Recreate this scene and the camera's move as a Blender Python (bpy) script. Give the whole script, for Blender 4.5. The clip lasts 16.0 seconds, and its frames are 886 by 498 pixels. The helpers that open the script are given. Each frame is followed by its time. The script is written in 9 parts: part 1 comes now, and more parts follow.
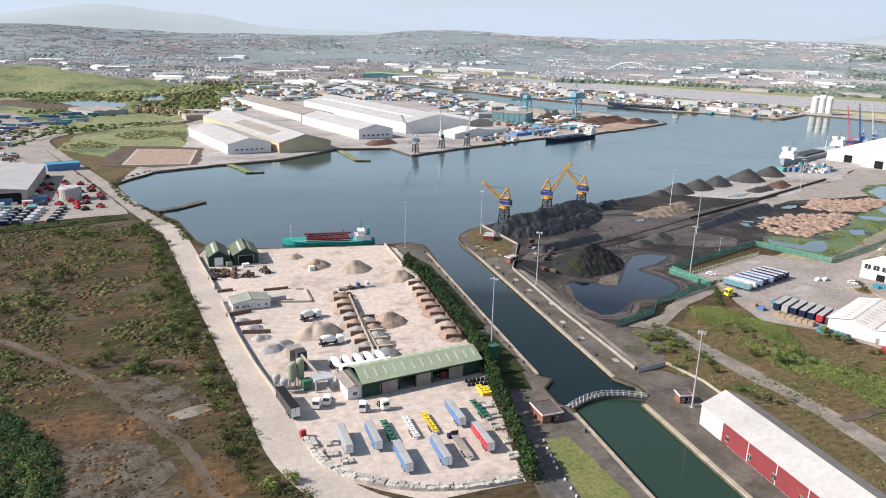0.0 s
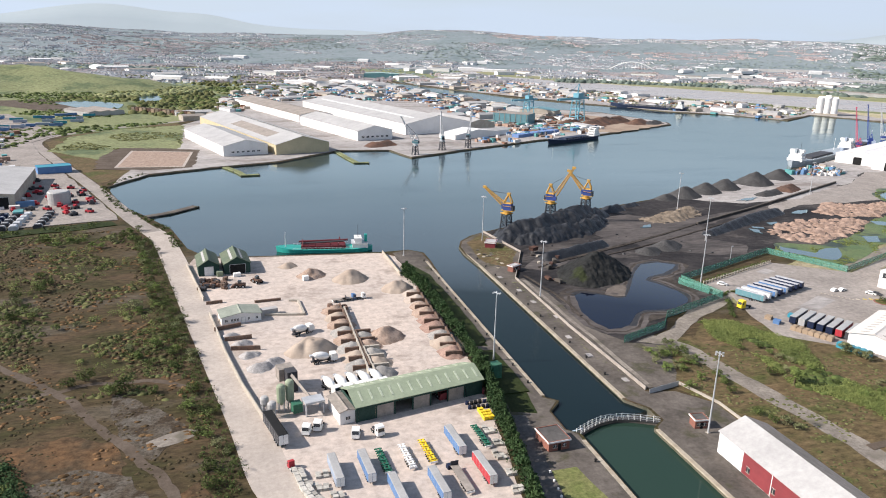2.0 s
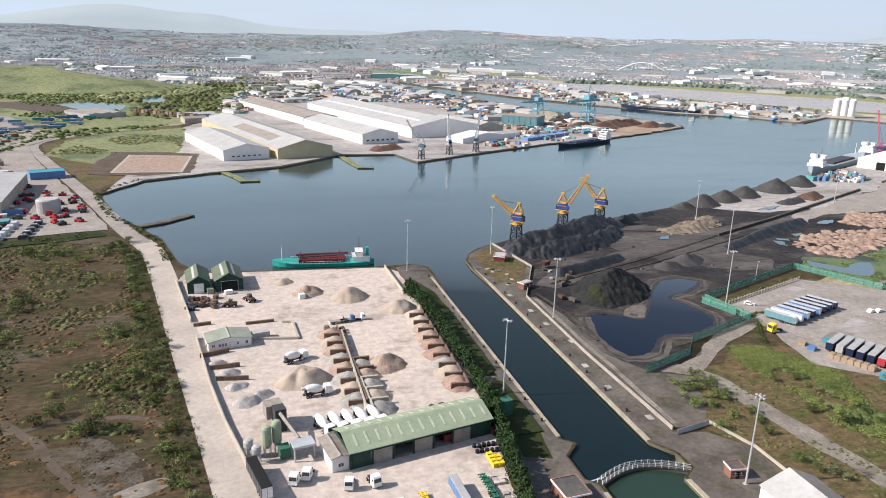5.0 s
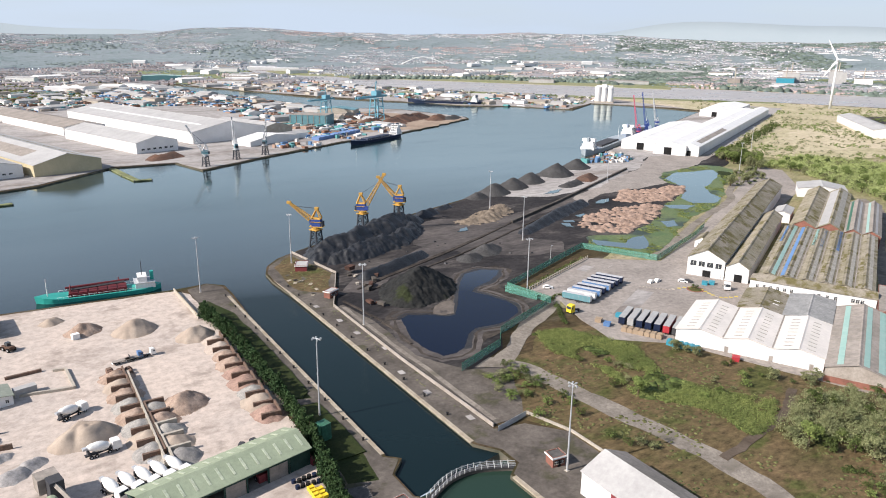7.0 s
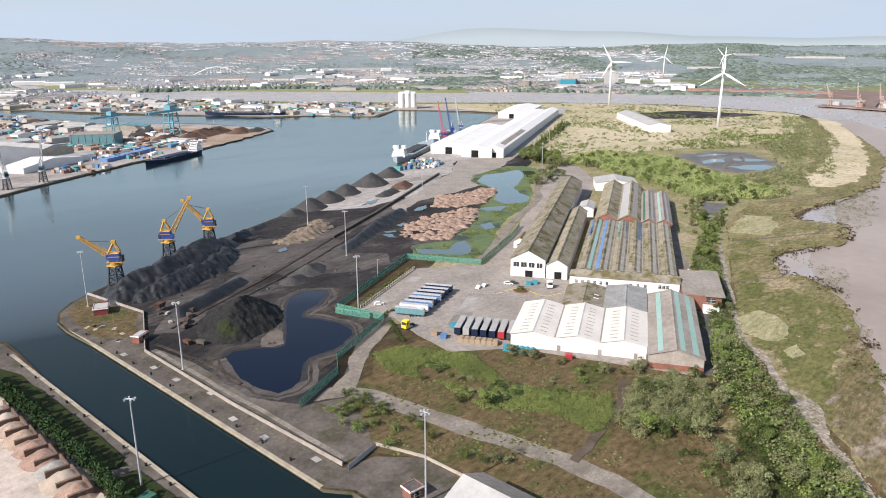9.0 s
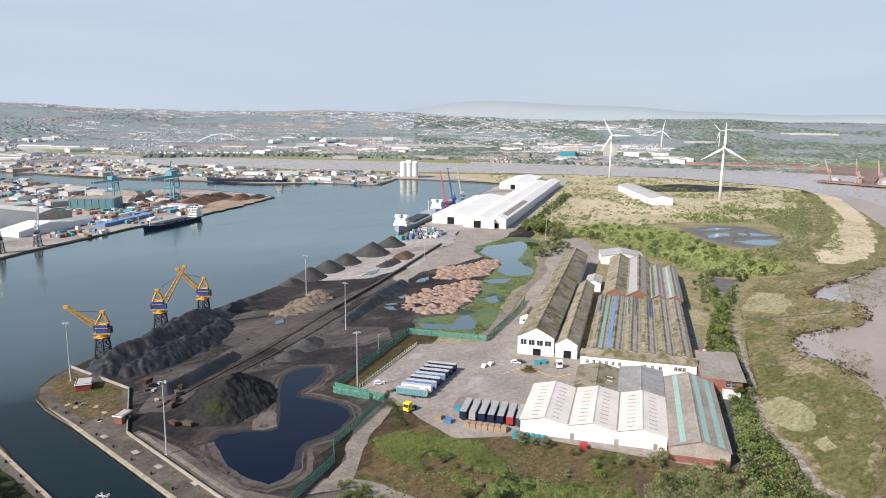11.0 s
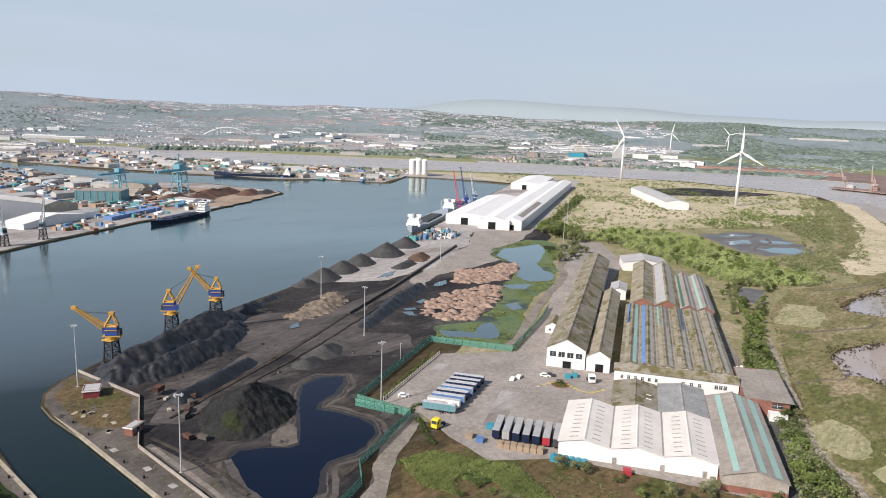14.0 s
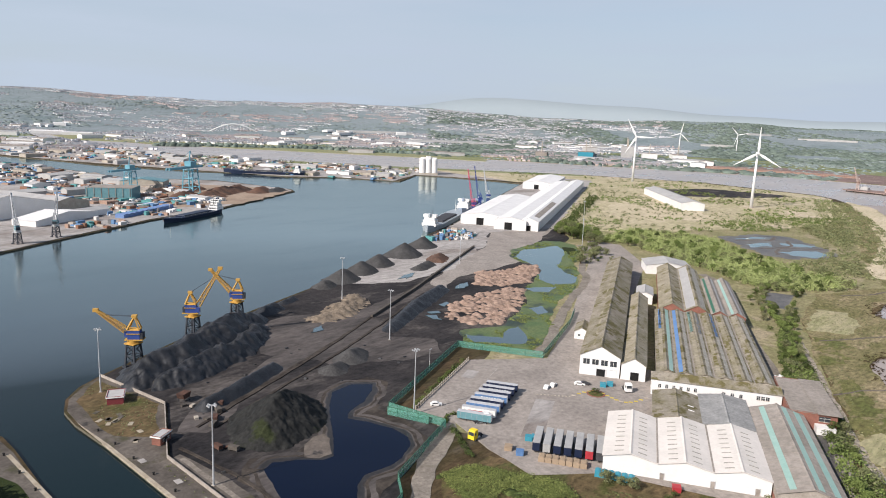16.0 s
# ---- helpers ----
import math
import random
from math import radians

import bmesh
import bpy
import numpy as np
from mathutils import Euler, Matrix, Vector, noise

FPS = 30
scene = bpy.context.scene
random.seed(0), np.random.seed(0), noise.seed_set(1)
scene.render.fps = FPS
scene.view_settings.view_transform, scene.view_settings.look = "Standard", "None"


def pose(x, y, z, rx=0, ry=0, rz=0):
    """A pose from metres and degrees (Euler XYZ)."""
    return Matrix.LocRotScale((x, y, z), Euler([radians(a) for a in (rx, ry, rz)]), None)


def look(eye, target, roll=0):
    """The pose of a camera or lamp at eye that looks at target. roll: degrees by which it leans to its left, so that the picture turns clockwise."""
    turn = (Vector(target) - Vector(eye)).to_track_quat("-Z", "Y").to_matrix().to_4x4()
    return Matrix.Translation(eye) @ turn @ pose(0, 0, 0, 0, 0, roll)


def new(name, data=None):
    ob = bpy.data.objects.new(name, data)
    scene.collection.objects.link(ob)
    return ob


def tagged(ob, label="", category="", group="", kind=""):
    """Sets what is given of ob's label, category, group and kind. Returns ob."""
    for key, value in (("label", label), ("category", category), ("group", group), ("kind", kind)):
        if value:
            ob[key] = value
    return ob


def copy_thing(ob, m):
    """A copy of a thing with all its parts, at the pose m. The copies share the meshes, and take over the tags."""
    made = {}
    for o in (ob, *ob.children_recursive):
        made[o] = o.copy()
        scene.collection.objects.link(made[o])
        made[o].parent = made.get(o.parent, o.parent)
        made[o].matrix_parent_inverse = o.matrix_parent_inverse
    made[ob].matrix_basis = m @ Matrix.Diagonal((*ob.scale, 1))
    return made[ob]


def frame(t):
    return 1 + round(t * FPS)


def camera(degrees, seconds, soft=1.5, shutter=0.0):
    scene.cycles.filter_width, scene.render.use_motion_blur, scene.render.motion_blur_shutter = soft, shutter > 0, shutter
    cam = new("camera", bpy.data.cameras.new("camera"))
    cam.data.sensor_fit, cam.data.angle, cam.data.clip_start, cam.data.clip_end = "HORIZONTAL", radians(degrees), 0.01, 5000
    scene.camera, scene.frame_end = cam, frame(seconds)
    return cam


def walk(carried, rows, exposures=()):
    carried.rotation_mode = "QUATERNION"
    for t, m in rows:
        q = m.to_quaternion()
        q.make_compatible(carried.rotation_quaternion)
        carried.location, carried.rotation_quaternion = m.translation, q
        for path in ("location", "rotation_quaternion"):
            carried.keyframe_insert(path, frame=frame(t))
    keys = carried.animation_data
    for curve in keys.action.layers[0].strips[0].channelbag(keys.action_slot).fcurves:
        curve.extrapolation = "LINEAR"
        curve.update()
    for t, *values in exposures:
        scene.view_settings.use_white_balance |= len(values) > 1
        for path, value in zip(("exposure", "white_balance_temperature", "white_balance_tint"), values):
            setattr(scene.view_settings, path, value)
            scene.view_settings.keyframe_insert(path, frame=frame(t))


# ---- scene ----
cam = camera(64.2, 16.0, soft=1.0)
METRES, EYE, TILT, LEAN, TURN = 107.4, 100.0, 0.0, 0.0, -16.6
PATH = [
    (0, (-0.004, 0.018, 100.038), (0.546, 1.856, 99.472), 1.5),
    (0.5, (1.133, 3.426, 100.07), (1.681, 5.264, 99.503), 1.5),
    (1, (2.183, 6.575, 100.119), (2.731, 8.413, 99.552), 1.5),
    (1.5, (3.318, 9.987, 100.147), (3.865, 11.825, 99.58), 1.5),
    (2, (4.369, 13.132, 100.187), (4.916, 14.97, 99.62), 1.5),
    (2.5, (5.507, 16.531, 100.271), (6.053, 18.37, 99.704), 1.5),
    (3, (6.637, 19.887, 100.337), (7.183, 21.725, 99.77), 1.5),
    (3.5, (7.686, 23.066, 100.406), (8.232, 24.905, 99.839), 1.5),
    (5.8, (13.133, 38.471, 100.644), (13.653, 40.317, 100.077), 1.5),
    (6, (13.796, 39.434, 100.666), (14.345, 41.272, 100.098), 1.5),
    (6.3, (14.77, 40.719, 100.799), (15.428, 42.521, 100.233), 1.3),
    (6.5, (15.2, 41.604, 100.831), (15.968, 43.363, 100.266), 1.1),
    (7, (15.416, 44.514, 101.077), (16.449, 46.131, 100.51), 0.6),
    (7.5, (16.652, 46.968, 101.212), (17.8, 48.503, 100.643), 0.4),
    (8, (17.319, 49.781, 101.564), (18.705, 51.103, 100.987), -0.2),
    (8.5, (17.533, 53.464, 101.739), (18.958, 54.743, 101.159), -0.2),
    (9, (19.325, 56.518, 102.203), (20.757, 57.803, 101.656), -0.2),
    (9.5, (21.209, 59.288, 102.568), (22.664, 60.591, 102.138), -0.2),
    (9.7, (21.94, 60.321, 102.508), (23.405, 61.63, 102.137), -0.1),
    (12, (29.981, 73.1, 102.005), (31.447, 74.41, 101.642), 1.0),
    (12.5, (30.733, 76.094, 102.015), (32.199, 77.405, 101.651), 1.3),
    (13, (31.185, 79.398, 102.02), (32.65, 80.71, 101.655), 1.5),
    (13.5, (31.344, 82.543, 102.064), (32.808, 83.856, 101.698), 1.7),
    (14, (31.32, 85.799, 102.115), (32.783, 87.112, 101.748), 1.9),
    (14.5, (31.156, 89.39, 102.152), (32.617, 90.705, 101.782), 2.1),
    (15, (30.84, 92.794, 102.214), (32.301, 94.109, 101.844), 2.1),
    (15.5, (30.467, 96.529, 102.256), (31.926, 97.846, 101.885), 2.3),
    (16, (29.982, 100.081, 102.317), (31.439, 101.4, 101.944), 2.3),
]
walk(cam, [(t, look(eye, target, roll)) for t, eye, target, roll in PATH], [(0.0, 1.1, 6420, 12), (6.0, 1.09, 6420, 12), (9.0, 1.03, 6420, 12), (12.0, 0.9, 6450, 12), (16.0, 0.82, 6450, 12)])

# world, sun and exposure
SUN_FROM = Vector((-1.0, 0.13, 0.72)).normalized()
world = bpy.data.worlds.new("sky")
scene.world = world
world.use_nodes = True
wn, wl = world.node_tree.nodes, world.node_tree.links
sky = wn.new("ShaderNodeTexSky")
sky.sky_type = "NISHITA"
sky.sun_disc = False
sky.sun_elevation = math.asin(SUN_FROM.z)
sky.sun_rotation = math.atan2(SUN_FROM.x, SUN_FROM.y)
sky.air_density, sky.dust_density, sky.ozone_density, sky.altitude = 1.0, 1.0, 1.5, 50
# thin bright haze: milky at the horizon, clearing upwards, with faint high cloud
tc, sep, el, hz, cloud, cmap, tint = (wn.new(k) for k in ("ShaderNodeTexCoord", "ShaderNodeSeparateXYZ", "ShaderNodeMapRange", "ShaderNodeMix", "ShaderNodeTexNoise", "ShaderNodeMapping", "ShaderNodeMapRange"))
wl.new(tc.outputs["Generated"], sep.inputs[0]), wl.new(sep.outputs["Z"], el.inputs["Value"])
el.inputs["From Min"].default_value, el.inputs["From Max"].default_value, el.inputs["To Min"].default_value, el.inputs["To Max"].default_value = -0.02, 0.66, 0.97, 0.16
el.interpolation_type = "SMOOTHSTEP"
cmap.inputs["Scale"].default_value = (2.0, 2.0, 14.0)
wl.new(tc.outputs["Generated"], cmap.inputs["Vector"]), wl.new(cmap.outputs["Vector"], cloud.inputs["Vector"])
cloud.inputs["Scale"].default_value, cloud.inputs["Detail"].default_value = 1.6, 6.0
wl.new(cloud.outputs["Fac"], tint.inputs["Value"])
tint.inputs["From Min"].default_value, tint.inputs["From Max"].default_value, tint.inputs["To Min"].default_value, tint.inputs["To Max"].default_value = 0.35, 0.7, -0.12, 0.12
add = wn.new("ShaderNodeMath")
wl.new(el.outputs["Result"], add.inputs[0]), wl.new(tint.outputs["Result"], add.inputs[1])
hz.data_type = "RGBA"
glow, side, lit = wn.new("ShaderNodeVectorMath"), wn.new("ShaderNodeMapRange"), wn.new("ShaderNodeVectorMath")
glow.operation, lit.operation = "DOT_PRODUCT", "SCALE"
glow.inputs[1].default_value = SUN_FROM
lit.inputs[0].default_value = (4.7, 5.5, 6.5)
for key, v in (("From Min", -0.5), ("From Max", 0.6), ("To Min", 0.97), ("To Max", 1.06)):
    side.inputs[key].default_value = v
wl.new(tc.outputs["Generated"], glow.inputs[0]), wl.new(glow.outputs["Value"], side.inputs["Value"]), wl.new(side.outputs["Result"], lit.inputs["Scale"])
wl.new(lit.outputs["Vector"], hz.inputs["B"])
wl.new(add.outputs[0], hz.inputs["Factor"]), wl.new(sky.outputs[0], hz.inputs["A"])
wn["Background"].inputs["Strength"].default_value = 0.064
wl.new(hz.outputs["Result"], wn["Background"].inputs["Color"])
sun = new("sun", bpy.data.lights.new("sun", "SUN"))
sun.data.energy, sun.data.angle, sun.data.color = 3.5, radians(0.6), (1.0, 0.93, 0.85)
sun.matrix_basis = look((0, 0, 300), Vector((0, 0, 300)) - SUN_FROM)
scene.view_settings.exposure = 0.0


# ---------------------------------------------------------------- materials
def surf(name, base, alt=None, scale=0.15, fine=1.5, rough=0.85, bump=0.0, metal=0.0, grain=0.3,
         third=None, third_scale=0.05, third_at=0.55, rand=0.0, island=0.0, spec=0.12, alpha=1.0, streak=None):
    """A weathered surface: two colours mixed by a broad noise, a third in patches, a finer grain over all."""
    m = bpy.data.materials.new(name)
    m.use_nodes = True
    n, l = m.node_tree.nodes, m.node_tree.links
    b = n["Principled BSDF"]
    geo = n.new("ShaderNodeNewGeometry")
    pos = geo.outputs["Position"]
    if streak:
        mp = n.new("ShaderNodeMapping")
        mp.inputs["Scale"].default_value = streak
        l.new(pos, mp.inputs["Vector"])
        pos = mp.outputs["Vector"]

    def noise_at(s, detail=4.0, rough_=0.6):
        t = n.new("ShaderNodeTexNoise")
        t.inputs["Scale"].default_value, t.inputs["Detail"].default_value, t.inputs["Roughness"].default_value = s, detail, rough_
        l.new(pos, t.inputs["Vector"])
        return t.outputs["Fac"]

    def stretch(sock, a, b_, lo=0.0, hi=1.0):
        r = n.new("ShaderNodeMapRange")
        r.inputs["From Min"].default_value, r.inputs["From Max"].default_value = a, b_
        r.inputs["To Min"].default_value, r.inputs["To Max"].default_value = lo, hi
        l.new(sock, r.inputs["Value"])
        return r.outputs["Result"]

    def mixed(fac, a, b_, mode="MIX"):
        x = n.new("ShaderNodeMix")
        x.data_type, x.blend_type = "RGBA", mode
        for sock, val in ((x.inputs["Factor"], fac), (x.inputs["A"], a), (x.inputs["B"], b_)):
            if isinstance(val, (tuple, float, int)):
                sock.default_value = (*val, 1) if isinstance(val, tuple) and len(val) == 3 else val
            else:
                l.new(val, sock)
        return x.outputs["Result"]

    alt = alt or tuple(c * 0.75 for c in base)
    col = mixed(stretch(noise_at(scale), 0.35, 0.65), base, alt)
    if third:
        col = mixed(stretch(noise_at(third_scale, 5.0, 0.65), third_at, third_at + 0.08), col, third)
    g = noise_at(fine, 6.0, 0.72)
    val = stretch(g, 0.3, 0.7, 1 - grain, 1 + grain)
    for amount, sock in ((rand, "oi"), (island, "isl")):
        if amount:
            src = n.new("ShaderNodeObjectInfo").outputs["Random"] if sock == "oi" else geo.outputs["Random Per Island"]
            rr = stretch(src, 0, 1, 1 - amount, 1 + amount)
            mm = n.new("ShaderNodeMath")
            mm.operation = "MULTIPLY"
            l.new(val, mm.inputs[0]), l.new(rr, mm.inputs[1])
            val = mm.outputs[0]
    hs = n.new("ShaderNodeHueSaturation")
    l.new(col, hs.inputs["Color"]), l.new(val, hs.inputs["Value"])
    l.new(hs.outputs["Color"], b.inputs["Base Color"])
    b.inputs["Roughness"].default_value, b.inputs["Metallic"].default_value = rough, metal
    b.inputs["Specular IOR Level"].default_value = spec
    b.inputs["Alpha"].default_value = alpha
    if bump:
        bp = n.new("ShaderNodeBump")
        bp.inputs["Strength"].default_value, bp.inputs["Distance"].default_value = min(1.0, bump), 0.25
        l.new(g, bp.inputs["Height"]), l.new(bp.outputs["Normal"], b.inputs["Normal"])
    return m


def island_mix(name, colours, rough=0.8):
    """A material whose pieces take one of several colours, by mesh island."""
    m = bpy.data.materials.new(name)
    m.use_nodes = True
    n, l = m.node_tree.nodes, m.node_tree.links
    geo, ramp = n.new("ShaderNodeNewGeometry"), n.new("ShaderNodeValToRGB")
    ramp.color_ramp.interpolation = "CONSTANT"
    e = ramp.color_ramp.elements
    while len(e) < len(colours):
        e.new(0.5)
    for i, c in enumerate(colours):
        e[i].position, e[i].color = i / len(colours), (*c, 1)
    l.new(geo.outputs["Random Per Island"], ramp.inputs[0]), l.new(ramp.outputs[0], n["Principled BSDF"].inputs["Base Color"])
    n["Principled BSDF"].inputs["Roughness"].default_value = rough
    return m


def water(name, colour, rough, bump, scale, top=1.0):
    m = bpy.data.materials.new(name)
    m.use_nodes = True
    n, l = m.node_tree.nodes, m.node_tree.links
    b = n["Principled BSDF"]
    b.inputs["Roughness"].default_value, b.inputs["IOR"].default_value = rough, 3.2
    b.inputs["Specular Tint"].default_value = (0.91, 1.0, 0.98, 1)
    lw, gloss = n.new("ShaderNodeLayerWeight"), n.new("ShaderNodeMapRange")
    lw.inputs["Blend"].default_value = 0.5
    for key, v in (("From Min", 0.66), ("From Max", 0.83), ("To Min", 0.02), ("To Max", top)):
        gloss.inputs[key].default_value = v
    l.new(lw.outputs["Facing"], gloss.inputs["Value"]), l.new(gloss.outputs["Result"], b.inputs["Specular IOR Level"])
    geo = n.new("ShaderNodeNewGeometry")
    big, small, ramp, bp = n.new("ShaderNodeTexNoise"), n.new("ShaderNodeTexNoise"), n.new("ShaderNodeMix"), n.new("ShaderNodeBump")
    big.inputs["Scale"].default_value, big.inputs["Detail"].default_value = 0.008, 5
    small.inputs["Scale"].default_value, small.inputs["Detail"].default_value = scale, 4
    l.new(geo.outputs["Position"], big.inputs["Vector"]), l.new(geo.outputs["Position"], small.inputs["Vector"])
    ramp.data_type = "RGBA"
    ramp.inputs["A"].default_value, ramp.inputs["B"].default_value = (*colour, 1), (*(c * 1.5 for c in colour), 1)
    l.new(big.outputs["Fac"], ramp.inputs["Factor"]), l.new(ramp.outputs["Result"], b.inputs["Base Color"])
    wind, mp, rr = n.new("ShaderNodeTexNoise"), n.new("ShaderNodeMapping"), n.new("ShaderNodeMapRange")
    mp.inputs["Rotation"].default_value, mp.inputs["Scale"].default_value = (0, 0, radians(-28)), (0.25, 1.0, 1.0)
    wind.inputs["Scale"].default_value, wind.inputs["Detail"].default_value, wind.inputs["Roughness"].default_value = 0.03, 6, 0.65
    for key, v in (("From Min", 0.38), ("From Max", 0.66), ("To Min", rough * 0.6), ("To Max", rough * 2.2)):
        rr.inputs[key].default_value = v
    l.new(geo.outputs["Position"], mp.inputs["Vector"]), l.new(mp.outputs["Vector"], wind.inputs["Vector"])
    l.new(wind.outputs["Fac"], rr.inputs["Value"]), l.new(rr.outputs["Result"], b.inputs["Roughness"])
    bp.inputs["Strength"].default_value, bp.inputs["Distance"].default_value = bump, 0.1
    l.new(small.outputs["Fac"], bp.inputs["Height"]), l.new(bp.outputs["Normal"], b.inputs["Normal"])
    return m


# ground and water
HEATH = surf("heath", (0.0808, 0.0544, 0.0318), (0.0405, 0.0364, 0.015), 0.06, 0.5, grain=0.6, third=(0.0867, 0.0706, 0.0491), third_scale=0.035, third_at=0.56, bump=0.8, streak=(0.55, 1.3, 1.0))
SILT = surf("lagoon_silt", (0.1, 0.1, 0.1), (0.15, 0.142, 0.13), 0.05, 0.5, rough=0.5, grain=0.4, third=(0.18, 0.16, 0.13), third_scale=0.03, third_at=0.58)

FLOOD_GRASS = surf("flood_bank_grass", (0.2, 0.215, 0.1), (0.27, 0.25, 0.16), 0.008, 0.15, grain=0.35)
GRASS = surf("grass", (0.21, 0.22, 0.11), (0.15, 0.17, 0.085), 0.012, 0.2, grain=0.45, third=(0.1, 0.125, 0.065), third_scale=0.012, third_at=0.54, bump=0.4)
ROUGH_GRASS = surf("rough_grass", (0.128, 0.0889, 0.0479), (0.0898, 0.071, 0.0342), 0.09, 0.5, grain=0.6, third=(0.0727, 0.0752, 0.0256), third_scale=0.05, third_at=0.52, bump=0.6, streak=(0.7, 1.2, 1.0))
# green darkened below plain grass: the conifer hedge's shade is in the base colour
VERGE = surf("verge_grass", (0.0225, 0.0337, 0.0099), (0.0315, 0.0383, 0.0135), 0.1, 1.2, grain=0.4, bump=0.5)
BARE = surf("bare_earth", (0.119, 0.0935, 0.0731), (0.0765, 0.0578, 0.0425), 0.1, 0.9, grain=0.25)
RUST_EARTH = surf("rust_earth", (0.125, 0.07, 0.034), (0.06, 0.043, 0.026), 0.1, 0.5, grain=0.6)
YARD = surf("yard_stone_dust", (0.5, 0.42, 0.36), (0.435, 0.375, 0.33), 0.03, 0.4, grain=0.25, third=(0.335, 0.28, 0.24), third_scale=0.04, third_at=0.54)
CONCRETE_ROAD = surf("concrete_road", (0.43, 0.375, 0.325), (0.36, 0.315, 0.275), 0.08, 0.7, grain=0.16)
QUAY = surf("quay_concrete", (0.141, 0.122, 0.105), (0.0771, 0.0669, 0.0575), 0.1, 0.7, grain=0.28, third=(0.0707, 0.066, 0.0425), third_scale=0.07)
COPING = surf("coping_stone", (0.4, 0.352, 0.28), (0.288, 0.24, 0.176), 0.3, 1.4, grain=0.2)
QUAY_WALL = surf("quay_wall", (0.14, 0.12, 0.09), (0.07, 0.07, 0.05), 0.3, 1.2, grain=0.3)
COAL_GROUND = surf("coal_ground", (0.0178, 0.0168, 0.0178), (0.0462, 0.041, 0.0399), 0.05, 0.5, grain=0.6, third=(0.0787, 0.0695, 0.064), third_scale=0.04, third_at=0.53, bump=0.4, streak=(0.55, 1.0, 1.0))
COAL = surf("coal", (0.0298, 0.0312, 0.035), (0.0144, 0.0154, 0.0173), 0.25, 0.9, rough=0.5, grain=0.5, bump=1.0, spec=0.35)
GRIT = surf("dark_grit", (0.0706, 0.0688, 0.0679), (0.0497, 0.0481, 0.0473), 0.2, 1.2, grain=0.35, bump=0.6)
MOSSY_COAL = surf("mossy_spoil", (0.0194, 0.0198, 0.0194), (0.0267, 0.0267, 0.0251), 0.15, 0.8, grain=0.5, third=(0.0243, 0.0292, 0.013), third_scale=0.07, third_at=0.57, bump=0.7)
PALE_STONE = surf("pale_stone", (0.42, 0.355, 0.3), (0.35, 0.29, 0.245), 0.15, 1.2, grain=0.2, bump=0.4)
SAND = surf("sand", (0.38, 0.315, 0.255), (0.31, 0.25, 0.2), 0.15, 1.2, grain=0.15, bump=0.3)
PINK_STONE = surf("pink_aggregate", (0.36, 0.275, 0.22), (0.26, 0.185, 0.14), 0.3, 1.5, grain=0.3, bump=0.5)
SHINGLE = surf("shore_shingle", (0.36, 0.315, 0.26), (0.2, 0.17, 0.135), 0.4, 1.2, grain=0.6, third=(0.16, 0.145, 0.085), third_scale=0.25, third_at=0.55, bump=0.9)
ORE_DUST = surf("red_ore_dust", (0.225, 0.16, 0.14), (0.165, 0.12, 0.105), 0.02, 0.2, grain=0.3, third=(0.29, 0.215, 0.19), third_scale=0.015)
ROSE_STONE = surf("rose_aggregate", (0.33, 0.225, 0.18), (0.23, 0.15, 0.12), 0.3, 1.5, grain=0.3, bump=0.5)
GREY_STONE = surf("grey_aggregate", (0.33, 0.31, 0.28), (0.22, 0.21, 0.2), 0.3, 1.5, grain=0.3, bump=0.5)
PALE_GRIT = surf("pale_grit", (0.37, 0.35, 0.335), (0.28, 0.265, 0.255), 0.3, 1.5, grain=0.3, bump=0.5)
WOODCHIP = surf("wood_chip", (0.35, 0.25, 0.195), (0.24, 0.165, 0.125), 0.2, 0.9, grain=0.4, bump=0.7)
SCRAP = surf("scrap_metal", (0.15, 0.085, 0.06), (0.085, 0.058, 0.046), 0.1, 0.8, grain=0.45, bump=0.6)
ASPHALT = surf("worn_asphalt", (0.31, 0.275, 0.245), (0.235, 0.208, 0.186), 0.06, 0.5, grain=0.28, third=(0.29, 0.255, 0.225), third_scale=0.04, third_at=0.58)
TRACK = surf("gravel_track", (0.25, 0.22, 0.185), (0.17, 0.148, 0.125), 0.12, 0.8, grain=0.35, third=(0.13, 0.115, 0.09), third_scale=0.1, third_at=0.57)
APRON = surf("apron_concrete", (0.36, 0.335, 0.315), (0.27, 0.25, 0.235), 0.02, 0.2, grain=0.35, third=(0.23, 0.2, 0.18), third_scale=0.02, streak=(0.6, 1.4, 1.0))
MARSH = surf("salt_marsh", (0.225, 0.186, 0.103), (0.13, 0.122, 0.05), 0.05, 0.45, grain=0.65, third=(0.28, 0.225, 0.14), third_scale=0.035, third_at=0.56, bump=0.7, streak=(0.6, 1.3, 1.0))
MUD = surf("river_mud", (0.34, 0.275, 0.235), (0.26, 0.205, 0.165), 0.01, 0.15, rough=0.4, grain=0.08, spec=0.5)
ALGAE = surf("algae_water", (0.08, 0.125, 0.05), (0.13, 0.155, 0.062), 0.08, 0.8, rough=0.5, grain=0.4, third=(0.04, 0.055, 0.045), third_scale=0.05, third_at=0.52)
BROWN_MARSH = surf("muddy_saltmarsh", (0.183, 0.14, 0.0808), (0.102, 0.0935, 0.0382), 0.12, 0.6, grain=0.6, third=(0.246, 0.2, 0.157), third_scale=0.1, third_at=0.53, bump=0.6, streak=(0.5, 1.4, 1.0))
